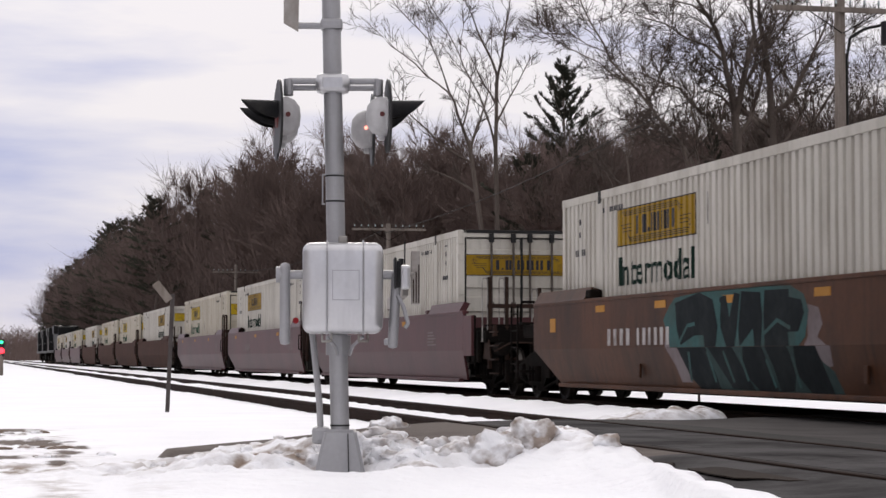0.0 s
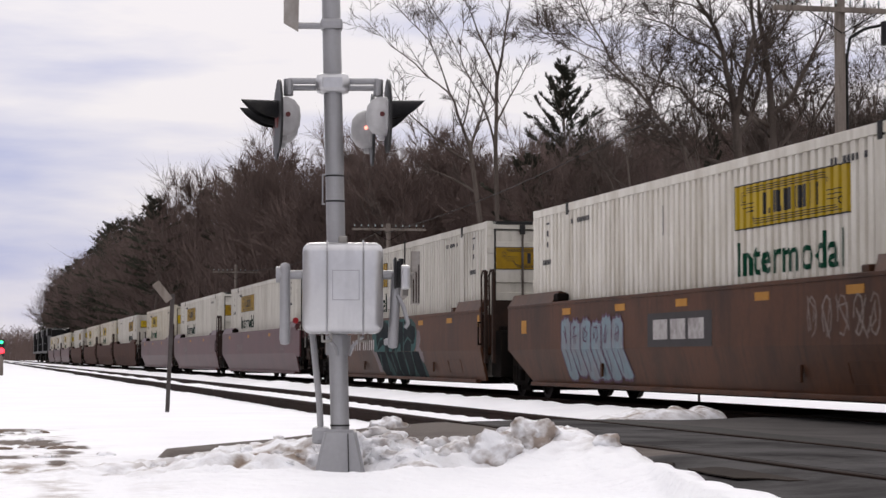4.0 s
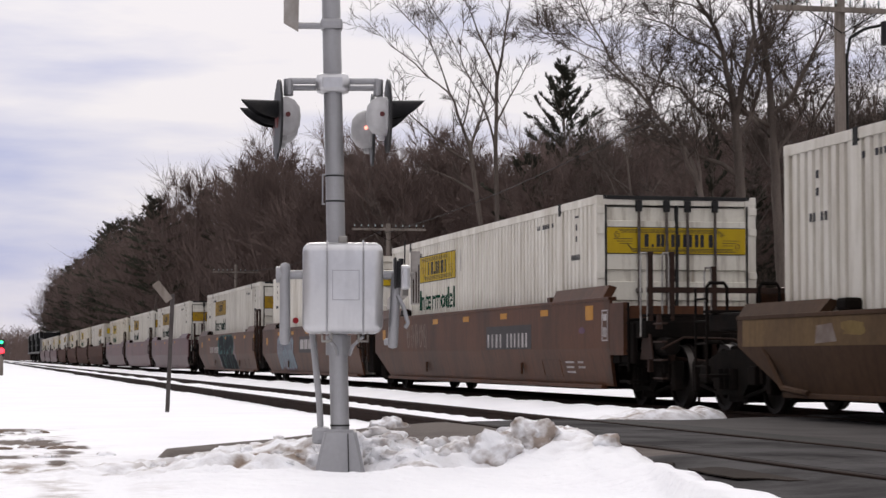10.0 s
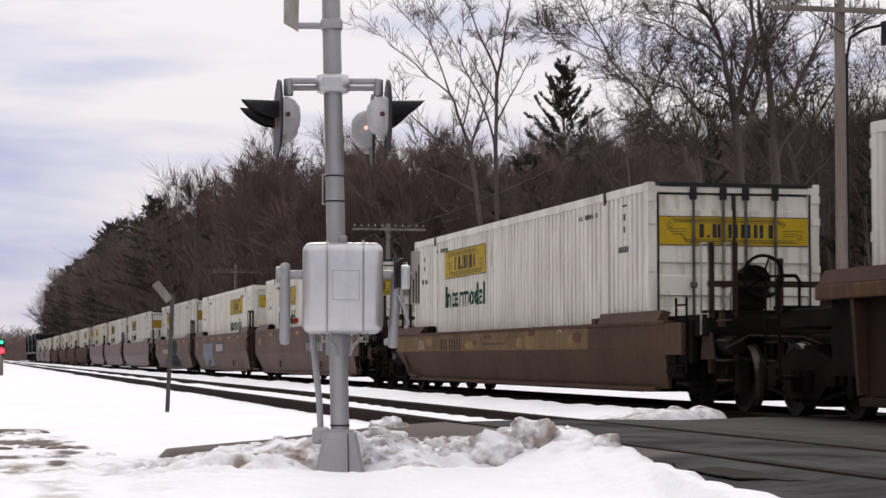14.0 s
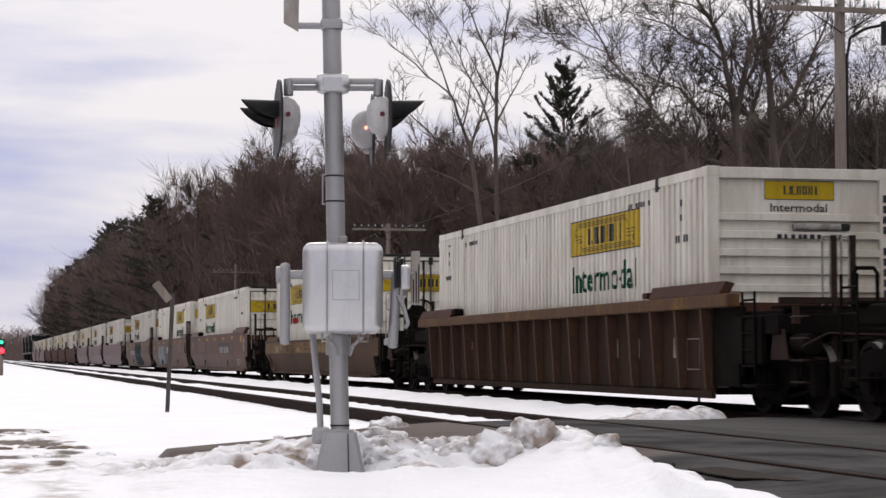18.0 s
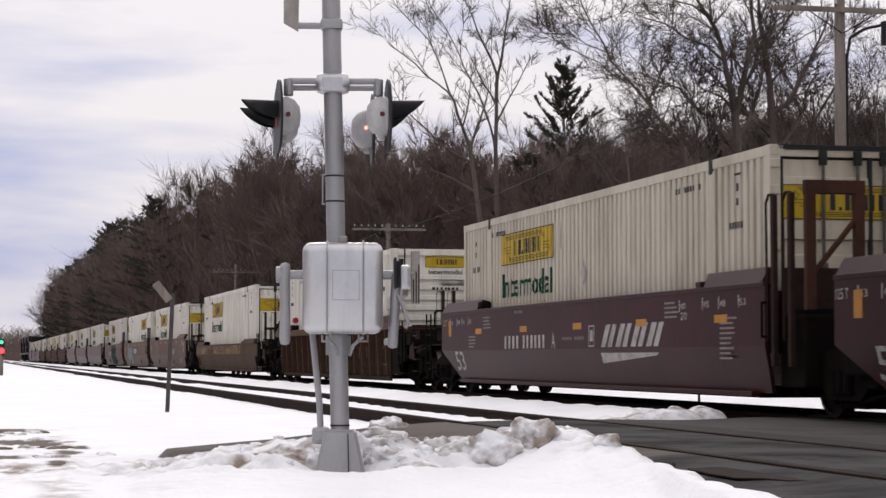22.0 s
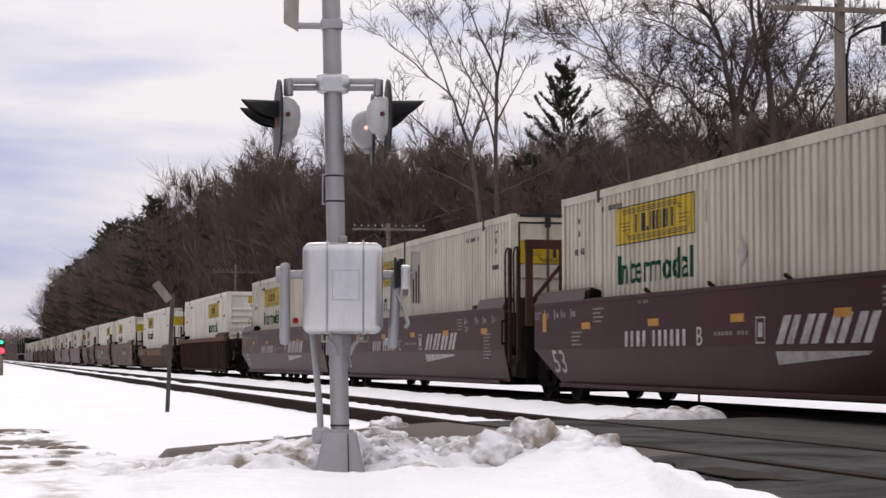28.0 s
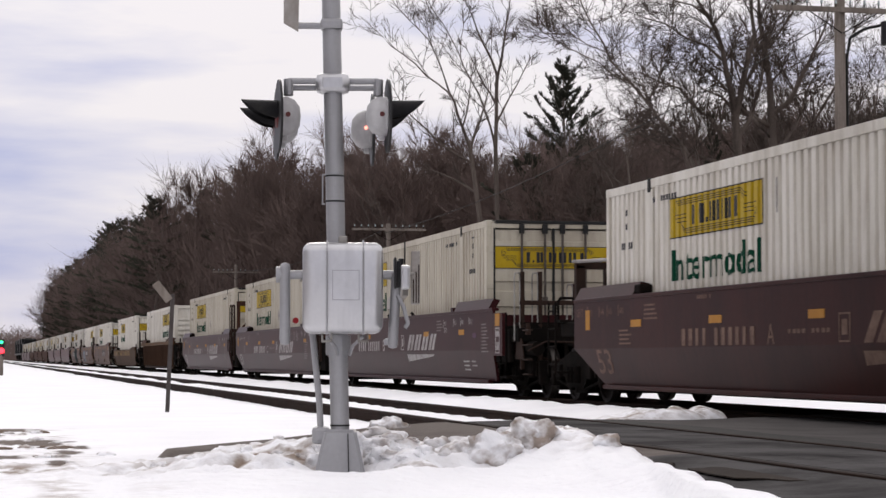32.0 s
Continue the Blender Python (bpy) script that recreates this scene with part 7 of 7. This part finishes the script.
# ---- the crossing signal ----
def build_signal():
    sg = thing("crossing_signal", "silver-painted crossing signal mast with lamps and gate machine", "crossing signal", pose(2.42, 14.02, -0.12, 0, 0, -9.7))
    # in its own space: x to the right as seen from the road's shoulder, z up from the foot
    part("base", base_shape(), M_SILVER, sg, "cast tapered mast base")
    part("base_seam", outline_plate([(0.0, 0.0), (0.007, 0.0), (0.0, 0.30), (-0.007, 0.30)], 0.004, on_near_end(0.055, -0.188, 0.02) @ pose(0, 0, 0, -11.5, 0, 0)), M_GASKET, sg)
    lean = 0.0235
    top = 3.6
    part("mast", rod((0, 0, 0.30), (-lean * (top - 0.3), 0, top), 0.063, sides=28), M_SILVER, sg, smooth=False)
    for z in (0.36, 1.874, 2.046):
        x = -lean * (z - 0.3)
        part("mast_band", rod((x, 0, z), (x, 0, z + 0.012), 0.066, sides=28), M_LAMPBLACK, sg)
    part("mast_collar", rod((-lean * 0.55, 0, 0.84), (-lean * 0.6, 0, 0.97), 0.085, sides=20), M_SILVER, sg)
    part("cable_pipe", pipe([(-0.13, -0.02, 0.30), (-0.14, -0.02, 0.52), (-0.19, -0.02, 1.0)], 0.022, 8), M_SILVER, sg)
    part("cable_elbow", box((-0.19, -0.06, 0.24), (-0.07, 0.04, 0.36), 0.03), M_SILVER, sg)
    part("cable_cover", pipe([(-0.10, -0.03, 2.06), (-0.122, -0.03, 2.06), (-0.122, -0.03, 1.86), (-0.104, -0.03, 1.86)], 0.006, 6), M_SILVER, sg, "thin bent rod strapped to the mast")
    # gate machine: a rounded box with two straps and a plate
    mx = 0.015
    case = box((mx - 0.267, -0.36, 0.98), (mx + 0.267, -0.06, 1.585))
    bmesh.ops.bevel(case, geom=case.edges[:], offset=0.062, segments=6, affect="EDGES", profile=0.5)
    part("machine_case", case, M_SILVERLT, sg, "rounded aluminium gate machine case", smooth=True)
    for x in (-0.105, 0.135):
        part("case_strap", pipe([(mx + x, -0.10, 1.597), (mx + x, -0.32, 1.592), (mx + x, -0.366, 1.52), (mx + x, -0.366, 1.05), (mx + x, -0.33, 0.975)], 0.008, 6), M_SILVER, sg)
    plate = part("case_plate", bars([(-0.09, 1.20, 0.09, 1.40)], 0.003, on_near_end(mx + 0.02, -0.359, 0.0)), M_SILVERLT, sg, "cast maker's plate")
    # darker silver lines paint the shaded edges of the embossed plate
    for u0, v0, u1, v1 in ((-0.09, 1.20, 0.09, 1.205), (-0.09, 1.395, 0.09, 1.40), (-0.09, 1.205, -0.085, 1.395), (0.085, 1.205, 0.09, 1.395)):
        part("plate_edge_shade", bars([(u0, v0, u1, v1)], 0.0045, on_near_end(mx + 0.02, -0.359, 0.0)), M_SILVER, plate)
    for u0, v0, u1, v1 in ((-0.05, 1.34, 0.05, 1.37), (-0.03, 1.285, 0.04, 1.32), (-0.05, 1.23, 0.06, 1.26)):
        part("plate_relief", bars([(u0, v0, u1, v1)], 0.006, on_near_end(mx + 0.02, -0.359, 0.0)), M_SILVERLT, plate)
    part("case_hasp", box((mx - 0.03, -0.30, 1.58), (mx + 0.03, -0.22, 1.63), 0.012), M_RODGREY, sg)
    for x in (-0.105, 0.135):
        part("case_latch", pipe([(mx + x - 0.03, -0.30, 0.99), (mx + x - 0.03, -0.32, 0.93), (mx + x + 0.03, -0.32, 0.93), (mx + x + 0.03, -0.30, 0.99)], 0.008, 6), M_RODGREY, sg)
        part("case_bracket", pipe([(mx + x, -0.25, 0.96), (mx + x * 0.5, -0.18, 0.90), (mx + x * 0.35, -0.06, 0.84)], 0.012, 6), M_SILVER, sg)
    # counterweight arms on the gate shaft
    part("gate_shaft", rod((-0.40, -0.18, 1.375), (0.42, -0.18, 1.375), 0.03, sides=14), M_SILVER, sg)
    part("counterweight_arm", box((-0.405, -0.24, 0.905), (-0.335, -0.12, 1.455), 0.034), M_SILVER, sg, "rounded counterweight arm", smooth=True)
    part("counterweight_foot", box((0.29, -0.20, 0.905), (0.345, -0.13, 0.95), 0.015), M_SILVER, sg)
    part("shaft_hub", rod((-0.43, -0.18, 1.375), (-0.36, -0.18, 1.375), 0.055, sides=16), M_SILVER, sg)
    # gate arm fitting on the far shaft end, its arm pointing away over the road
    part("arm_bracket", box((0.40, -0.26, 1.28), (0.465, -0.06, 1.44), 0.02), M_SILVERLT, sg, "pale gate arm bracket")
    part("arm_bracket_plate", box((0.370, -0.24, 1.29), (0.40, -0.08, 1.47), 0.01), M_LAMPBLACK, sg)
    part("arm_clamp", box((0.39, -0.10, 1.40), (0.425, 0.1, 1.49), 0.008), M_LAMPBLACK, sg)
    part("arm_bolt", rod((0.43, -0.2, 1.38), (0.49, -0.2, 1.38), 0.012), M_RODGREY, sg)
    part("gate_arm", box((0.42, 0.0, 1.24), (0.46, 4.4, 1.34), 0.008), M_BOARD, sg, "white wooden gate arm reaching over the road")
    part("arm_butt", box((0.475, -0.10, 1.18), (0.535, -0.02, 1.54), 0.008), M_BOARD, sg, "weathered butt of the gate arm")
    for k in range(3):
        part("rust_run", bars([(0.012 + 0.018 * k, 0.0, 0.020 + 0.018 * k, 0.16 + 0.05 * k)], 0.002, on_near_end(0.475, -0.10, 1.19)), M_DARKRUST, sg, "brown rust run")
    part("arm_slot_plate", box((0.355, -0.30, 1.28), (0.372, -0.06, 1.49), 0.01), M_LAMPBLACK, sg, "black slotted clamp plate")
    part("clamp_rod", rod((0.43, -0.16, 1.44), (0.43, -0.16, 1.60), 0.005, sides=8), M_LAMPBLACK, sg)
    part("counterweight_blade", box((0.268, -0.22, 0.90), (0.335, -0.10, 1.42), 0.028, pose(0, 0, 0, 0, 3.0, 0)), M_SILVER, sg, "broad counterweight blade", smooth=True)
    part("arm_hook", pipe([(0.38, -0.22, 1.24), (0.42, -0.22, 1.16), (0.45, -0.22, 1.05), (0.43, -0.22, 1.02)], 0.014, 6), M_SILVER, sg)
    part("red_reflector", rod((-0.30, -0.1, 1.07), (-0.30, -0.13, 1.07), 0.021, sides=12), M_REFLRED, sg, "round red reflector")
    # crossarm with its junction box
    ax = -lean * 2.4
    part("junction_box", box((ax - 0.115, -0.10, 2.615), (ax + 0.115, 0.09, 2.745), 0.045), M_SILVERLT, sg, smooth=True)
    part("junction_cover", box((ax - 0.07, -0.108, 2.64), (ax + 0.07, -0.09, 2.72), 0.008), M_SILVERLT, sg)
    part("crossarm", rod((ax - 0.30, 0.0, 2.70), (ax + 0.31, 0.0, 2.70), 0.022, sides=14), M_SILVER, sg)
    part("crossarm", rod((ax - 0.28, 0.05, 2.66), (ax + 0.29, 0.08, 2.665), 0.02, sides=14), M_SILVER, sg)
    for x in (-0.30, 0.31):
        part("crossarm_elbow", pipe([(ax + x, 0, 2.71), (ax + x, -0.01, 2.60)], 0.033, 12), M_SILVER, sg)
    add_lamp(sg, (ax - 0.335, -0.02, 2.455), 187, False)
    add_lamp(sg, (ax + 0.345, -0.02, 2.46), 4, False)
    add_lamp(sg, (ax - 0.355, 0.25, 2.43), 186, True)
    add_lamp(sg, (ax + 0.245, 0.28, 2.40), 2, True)
    part("sign_bracket", rod((-lean * 2.75 - 0.06, 0, 3.08), (-lean * 2.75 - 0.26, 0, 3.08), 0.024, sides=10), M_SILVER, sg)
    part("sign_clamp", box((-lean * 2.75 - 0.075, -0.08, 3.05), (-lean * 2.75 + 0.075, 0.08, 3.12), 0.02), M_SILVER, sg)
    part("crossbuck_board", outline_plate([(0, 0.06), (0.10, 0.0), (0.11, 0.55), (0.0, 0.60)], 0.02, on_near_end(-0.39, -0.03, 3.03)), M_BOARD, sg, "pale sign board seen almost edge on")
    return sg


def base_shape():
    """A hollow cast foot: a tapering box with a splayed skirt and bolt lugs."""
    bm = bmesh.new()
    add_box(bm, (-0.19, -0.18, -0.05), (0.19, 0.18, 0.34), 0.0)
    for v in bm.verts:
        if v.co.z > 0.2:
            v.co.x *= 0.56
            v.co.y *= 0.56
    bmesh.ops.bevel(bm, geom=bm.edges[:], offset=0.02, segments=3, affect="EDGES")
    for x in (-0.13, 0.13):
        add_box(bm, (x - 0.035, -0.205, 0.0), (x + 0.035, -0.15, 0.05), 0.01)
        add_rod(bm, (x, -0.195, 0.03), (x, -0.195, 0.075), 0.014, sides=6)
    return bm


def add_lamp(sg, at, turn, lit):
    """One flashing lamp facing along its own +x: round back plate, housing, hood and a small side window."""
    m = pose(*at, 0, 0, turn)
    bm = bmesh.new()
    bmesh.ops.create_cone(bm, cap_ends=True, segments=40, radius1=0.25, radius2=0.25, depth=0.016, matrix=m @ pose(0.03, 0, 0, 0, 90, 0))
    lamp = part("lamp", bm, M_LAMPBLACK, sg, "flashing crossing lamp with black round back plate")
    bm = bmesh.new()
    prof = [(0.03, 0.135), (-0.03, 0.135), (-0.075, 0.115), (-0.11, 0.07), (-0.12, 0.0)]
    rings = []
    n = 24
    for x, r in prof:
        rings.append([bm.verts.new(m @ Vector((x, r * math.cos(2 * math.pi * k / n), r * math.sin(2 * math.pi * k / n)))) for k in range(n)])
    for a, b in zip(rings, rings[1:]):
        for k in range(n):
            bm.faces.new((a[k], a[(k + 1) % n], b[(k + 1) % n], b[k]))
    bmesh.ops.remove_doubles(bm, verts=bm.verts, dist=1e-5)
    bmesh.ops.recalc_face_normals(bm, faces=bm.faces)
    part("housing", bm, M_HOUSING, lamp, "white-silver lamp housing", smooth=True)
    part("housing_foot", box((-0.03, -0.03, -0.165), (0.012, 0.03, -0.11), 0.012, m), M_HOUSING, lamp)
    part("housing_rim", box((0.005, -0.135, -0.10), (0.028, 0.135, 0.10), 0.01, m), M_HOUSING, lamp)
    bm = bmesh.new()
    outer = []
    for k in range(25):
        a = radians(-35 + 250 * k / 24)
        ln = 0.03 + 0.225 * ((math.sin(a) + 0.575) / 1.575) ** 0.55
        outer.append((bm.verts.new(m @ Vector((0.03, 0.088 * math.cos(a), 0.02 + 0.088 * math.sin(a)))), bm.verts.new(m @ Vector((0.03 + ln, 0.082 * math.cos(a), 0.03 + 0.082 * math.sin(a))))))
    for p, q in zip(outer, outer[1:]):
        bm.faces.new((p[0], q[0], q[1], p[1]))
    bmesh.ops.solidify(bm, geom=bm.faces[:], thickness=0.006)
    part("hood", bm, M_LAMPBLACK, lamp, "black sheet hood")
    part("lens", done("lens", rod(m @ Vector((0.032, 0, 0)), m @ Vector((0.05, 0, 0)), 0.086, 0.075, 24), M_REDLENS), M_REDLENS, lamp, "red lens")
    front = -1 if abs(turn) < 90 else 1
    y0 = front * 0.128
    part("side_window", done("side_window", rod(m @ Vector((-0.02, y0, -0.0)), m @ Vector((-0.02, y0 * 1.10, -0.0)), 0.012 if lit else 0.017, sides=14), M_REDLIT if lit else M_REDLENS), M_REDLENS, lamp, "small red side window")


build_signal()


# ---- poles along the line ----
def build_pole(x, y, top, arm_z, arm_half, r, pins=8, drum=False, turn=0.0):
    z0 = ground_height(x, y) - 0.1
    p = thing("telegraph_pole", "weathered wooden line pole with a pinned crossarm", "utility pole", pose(x, y, z0, 0, 0, turn), "poles along the railway")
    part("pole", rod((0, 0, 0), (0, 0, top - z0), r, r * 0.8, 14), M_POLE, p)
    a = arm_z - z0
    part("crossarm", box((-arm_half, -r - 0.1, a - 0.06), (arm_half, -r, a + 0.06), 0.01), M_POLE, p)
    for k in range(pins):
        u = -arm_half + 0.12 + (2 * arm_half - 0.24) * k / (pins - 1)
        if abs(u) < 0.12:
            continue
        part("pin", rod((u, -r - 0.05, a + 0.06), (u, -r - 0.05, a + 0.17), 0.014, sides=6), M_IRON, p)
        part("insulator", rod((u, -r - 0.05, a + 0.14), (u, -r - 0.05, a + 0.25), 0.036, 0.02, 8), M_GLASSINS, p, "pale glass insulator")
    for s in (-1, 1):
        part("arm_brace", rod((s * 0.02, -r - 0.02, a - 0.55), (s * arm_half * 0.5, -r - 0.08, a - 0.05), 0.014, sides=5), M_IRON, p)
    return p


build_pole(20.0, 46.3, 10.2, 8.93, 1.75, 0.155, 10)
pole_near = bpy.data.objects["telegraph_pole"]
part("transformer", rod((1.12, -0.22, 8.35), (1.12, -0.22, 8.9), 0.16, 0.16, 14), M_LAMPBLACK, pole_near, "dark hanging drum")
part("down_cable", pipe([(0.165, -0.06, 0.3), (0.15, -0.06, 5.0), (0.14, -0.06, 8.0), (0.22, -0.1, 8.5), (0.55, -0.15, 8.72), (1.1, -0.2, 8.85)], 0.035, 6), M_RUBBERPIPE, pole_near, "black cable down the pole")
build_pole(20.0, 102.0, 7.35, 7.05, 1.85, 0.14, 11)
build_pole(20.0, 164.0, 8.0, 7.4, 1.85, 0.15, 11)
build_pole(20.0, 284.0, 8.0, 7.4, 1.85, 0.15, 9)
build_pole(20.0, 226.0, 7.6, 7.0, 1.85, 0.15, 9)


# ---- small things along the near side ----
M_POSTIRON = material("weathered_post_iron", (0.075, 0.066, 0.064), 0.8, 0, 0.3, 20, 3, 0.2, (0.045, 0.036, 0.034))


def build_sign_post():
    s = thing("leaning_sign_post", "leaning rusty iron post with a tilted pale board", "sign post", pose(2.8, 31.3, -0.3))
    part("post", box((-0.03, -0.02, 0.0), (0.03, 0.02, 1.95), 0.006, pose(0, 0, 0, 0, 2.3, 0)), M_POSTIRON, s)
    part("board", box((-0.062, -0.05, -0.17), (0.062, -0.03, 0.17), 0.004, pose(-0.08, 0, 1.98, 0, -38, 0)), M_POLE, s, "tilted weathered grey board")


def build_block_signal():
    s = thing("dwarf_signal", "low trackside signal showing red below green", "railway signal", pose(1.22, 98.0, -0.2))
    part("post", rod((0, 0, 0), (0, 0, 1.05), 0.11, sides=12), M_POLE, s)
    part("head", box((-0.16, -0.1, 0.95), (0.16, 0.14, 1.75), 0.04), M_LAMPBLACK, s)
    part("red_light", rod((0.02, -0.10, 1.23), (0.02, -0.14, 1.23), 0.13, sides=18), M_SIGRED, s, "lit red signal lens")
    part("green_light", rod((0.02, -0.10, 1.62), (0.02, -0.14, 1.62), 0.075, sides=18), M_SIGGREEN, s, "lit green signal lens")


def build_stake():
    s = thing("marker_stake", "thin dark marker stake in the snow beyond the track", "stake", pose(12.75, 35.95, -0.3))
    part("post", box((-0.02, -0.02, 0.0), (0.02, 0.02, 0.85), 0.004), M_POSTIRON, s)


build_sign_post()
build_block_signal()
build_stake()
build_chunk(4.25, 21.6, -0.04, 0.19, 1, 0.7)
build_chunk(3.50, 14.02, 0.03, 0.185, 2, 0.95)
build_chunk(3.82, 14.26, 0.105, 0.20, 3, 0.88)
build_chunk(4.17, 13.60, 0.13, 0.09, 4, 0.8)
build_chunk(3.30, 14.10, 0.03, 0.11, 5, 0.8)
build_chunk(3.98, 14.40, 0.13, 0.12, 6, 0.8)
clod_rnd = random.Random(23)
for k in range(26):
    along = clod_rnd.choice((23.0, 20.9, 19.3, 17.6))
    cx, cy = 0.62 + clod_rnd.gauss(0, 0.20), along + clod_rnd.gauss(0, 0.22)
    r = clod_rnd.uniform(0.035, 0.085)
    build_chunk(cx, cy, ground_height(cx, cy) - r * 0.05, r, 11 + k, 0.4, clod_rnd.random() < 0.3)


def build_wire(a, b, sag, r=0.014):
    """A sagging line wire between two poles."""
    a, b = Vector(a), Vector(b)
    pts = []
    for i in range(25):
        t = i / 24
        p = a.lerp(b, t)
        pts.append((p.x, p.y, p.z - 4 * sag * t * (1 - t)))
    verts, faces = [], []
    tube(verts, faces, pts, [r] * len(pts), 5)
    ob = new("line_wire", mesh_of("line_wire", verts, faces, M_RUBBERPIPE, True))
    tagged(ob, "thin dark line wire sagging between the poles", "wire", group="line wires")


build_wire((19.6, 46.2, 8.6), (19.9, 102.0, 6.9), 0.55, 0.013)
build_wire((20.1, 102.0, 7.2), (20.1, 164.0, 7.5), 0.6)
build_wire((20.1, 164.0, 7.5), (20.1, 226.0, 7.1), 0.6)
# ---- what moves ----
def motions():
    for ob, x, y0, z, turn in MOVERS:
        walk(ob, [(t, pose(x, y0 + SPEED * t, z, 0, 0, turn)) for t in (0.0, 8.0, 16.0, 24.0, 32.0)])
    for ob, base, r in SPINNERS:
        turn = math.degrees(SPEED * 0.1 / r)
        walk(ob, [(k * 0.1, pose(*base, -turn * k)) for k in range(321)])


motions()
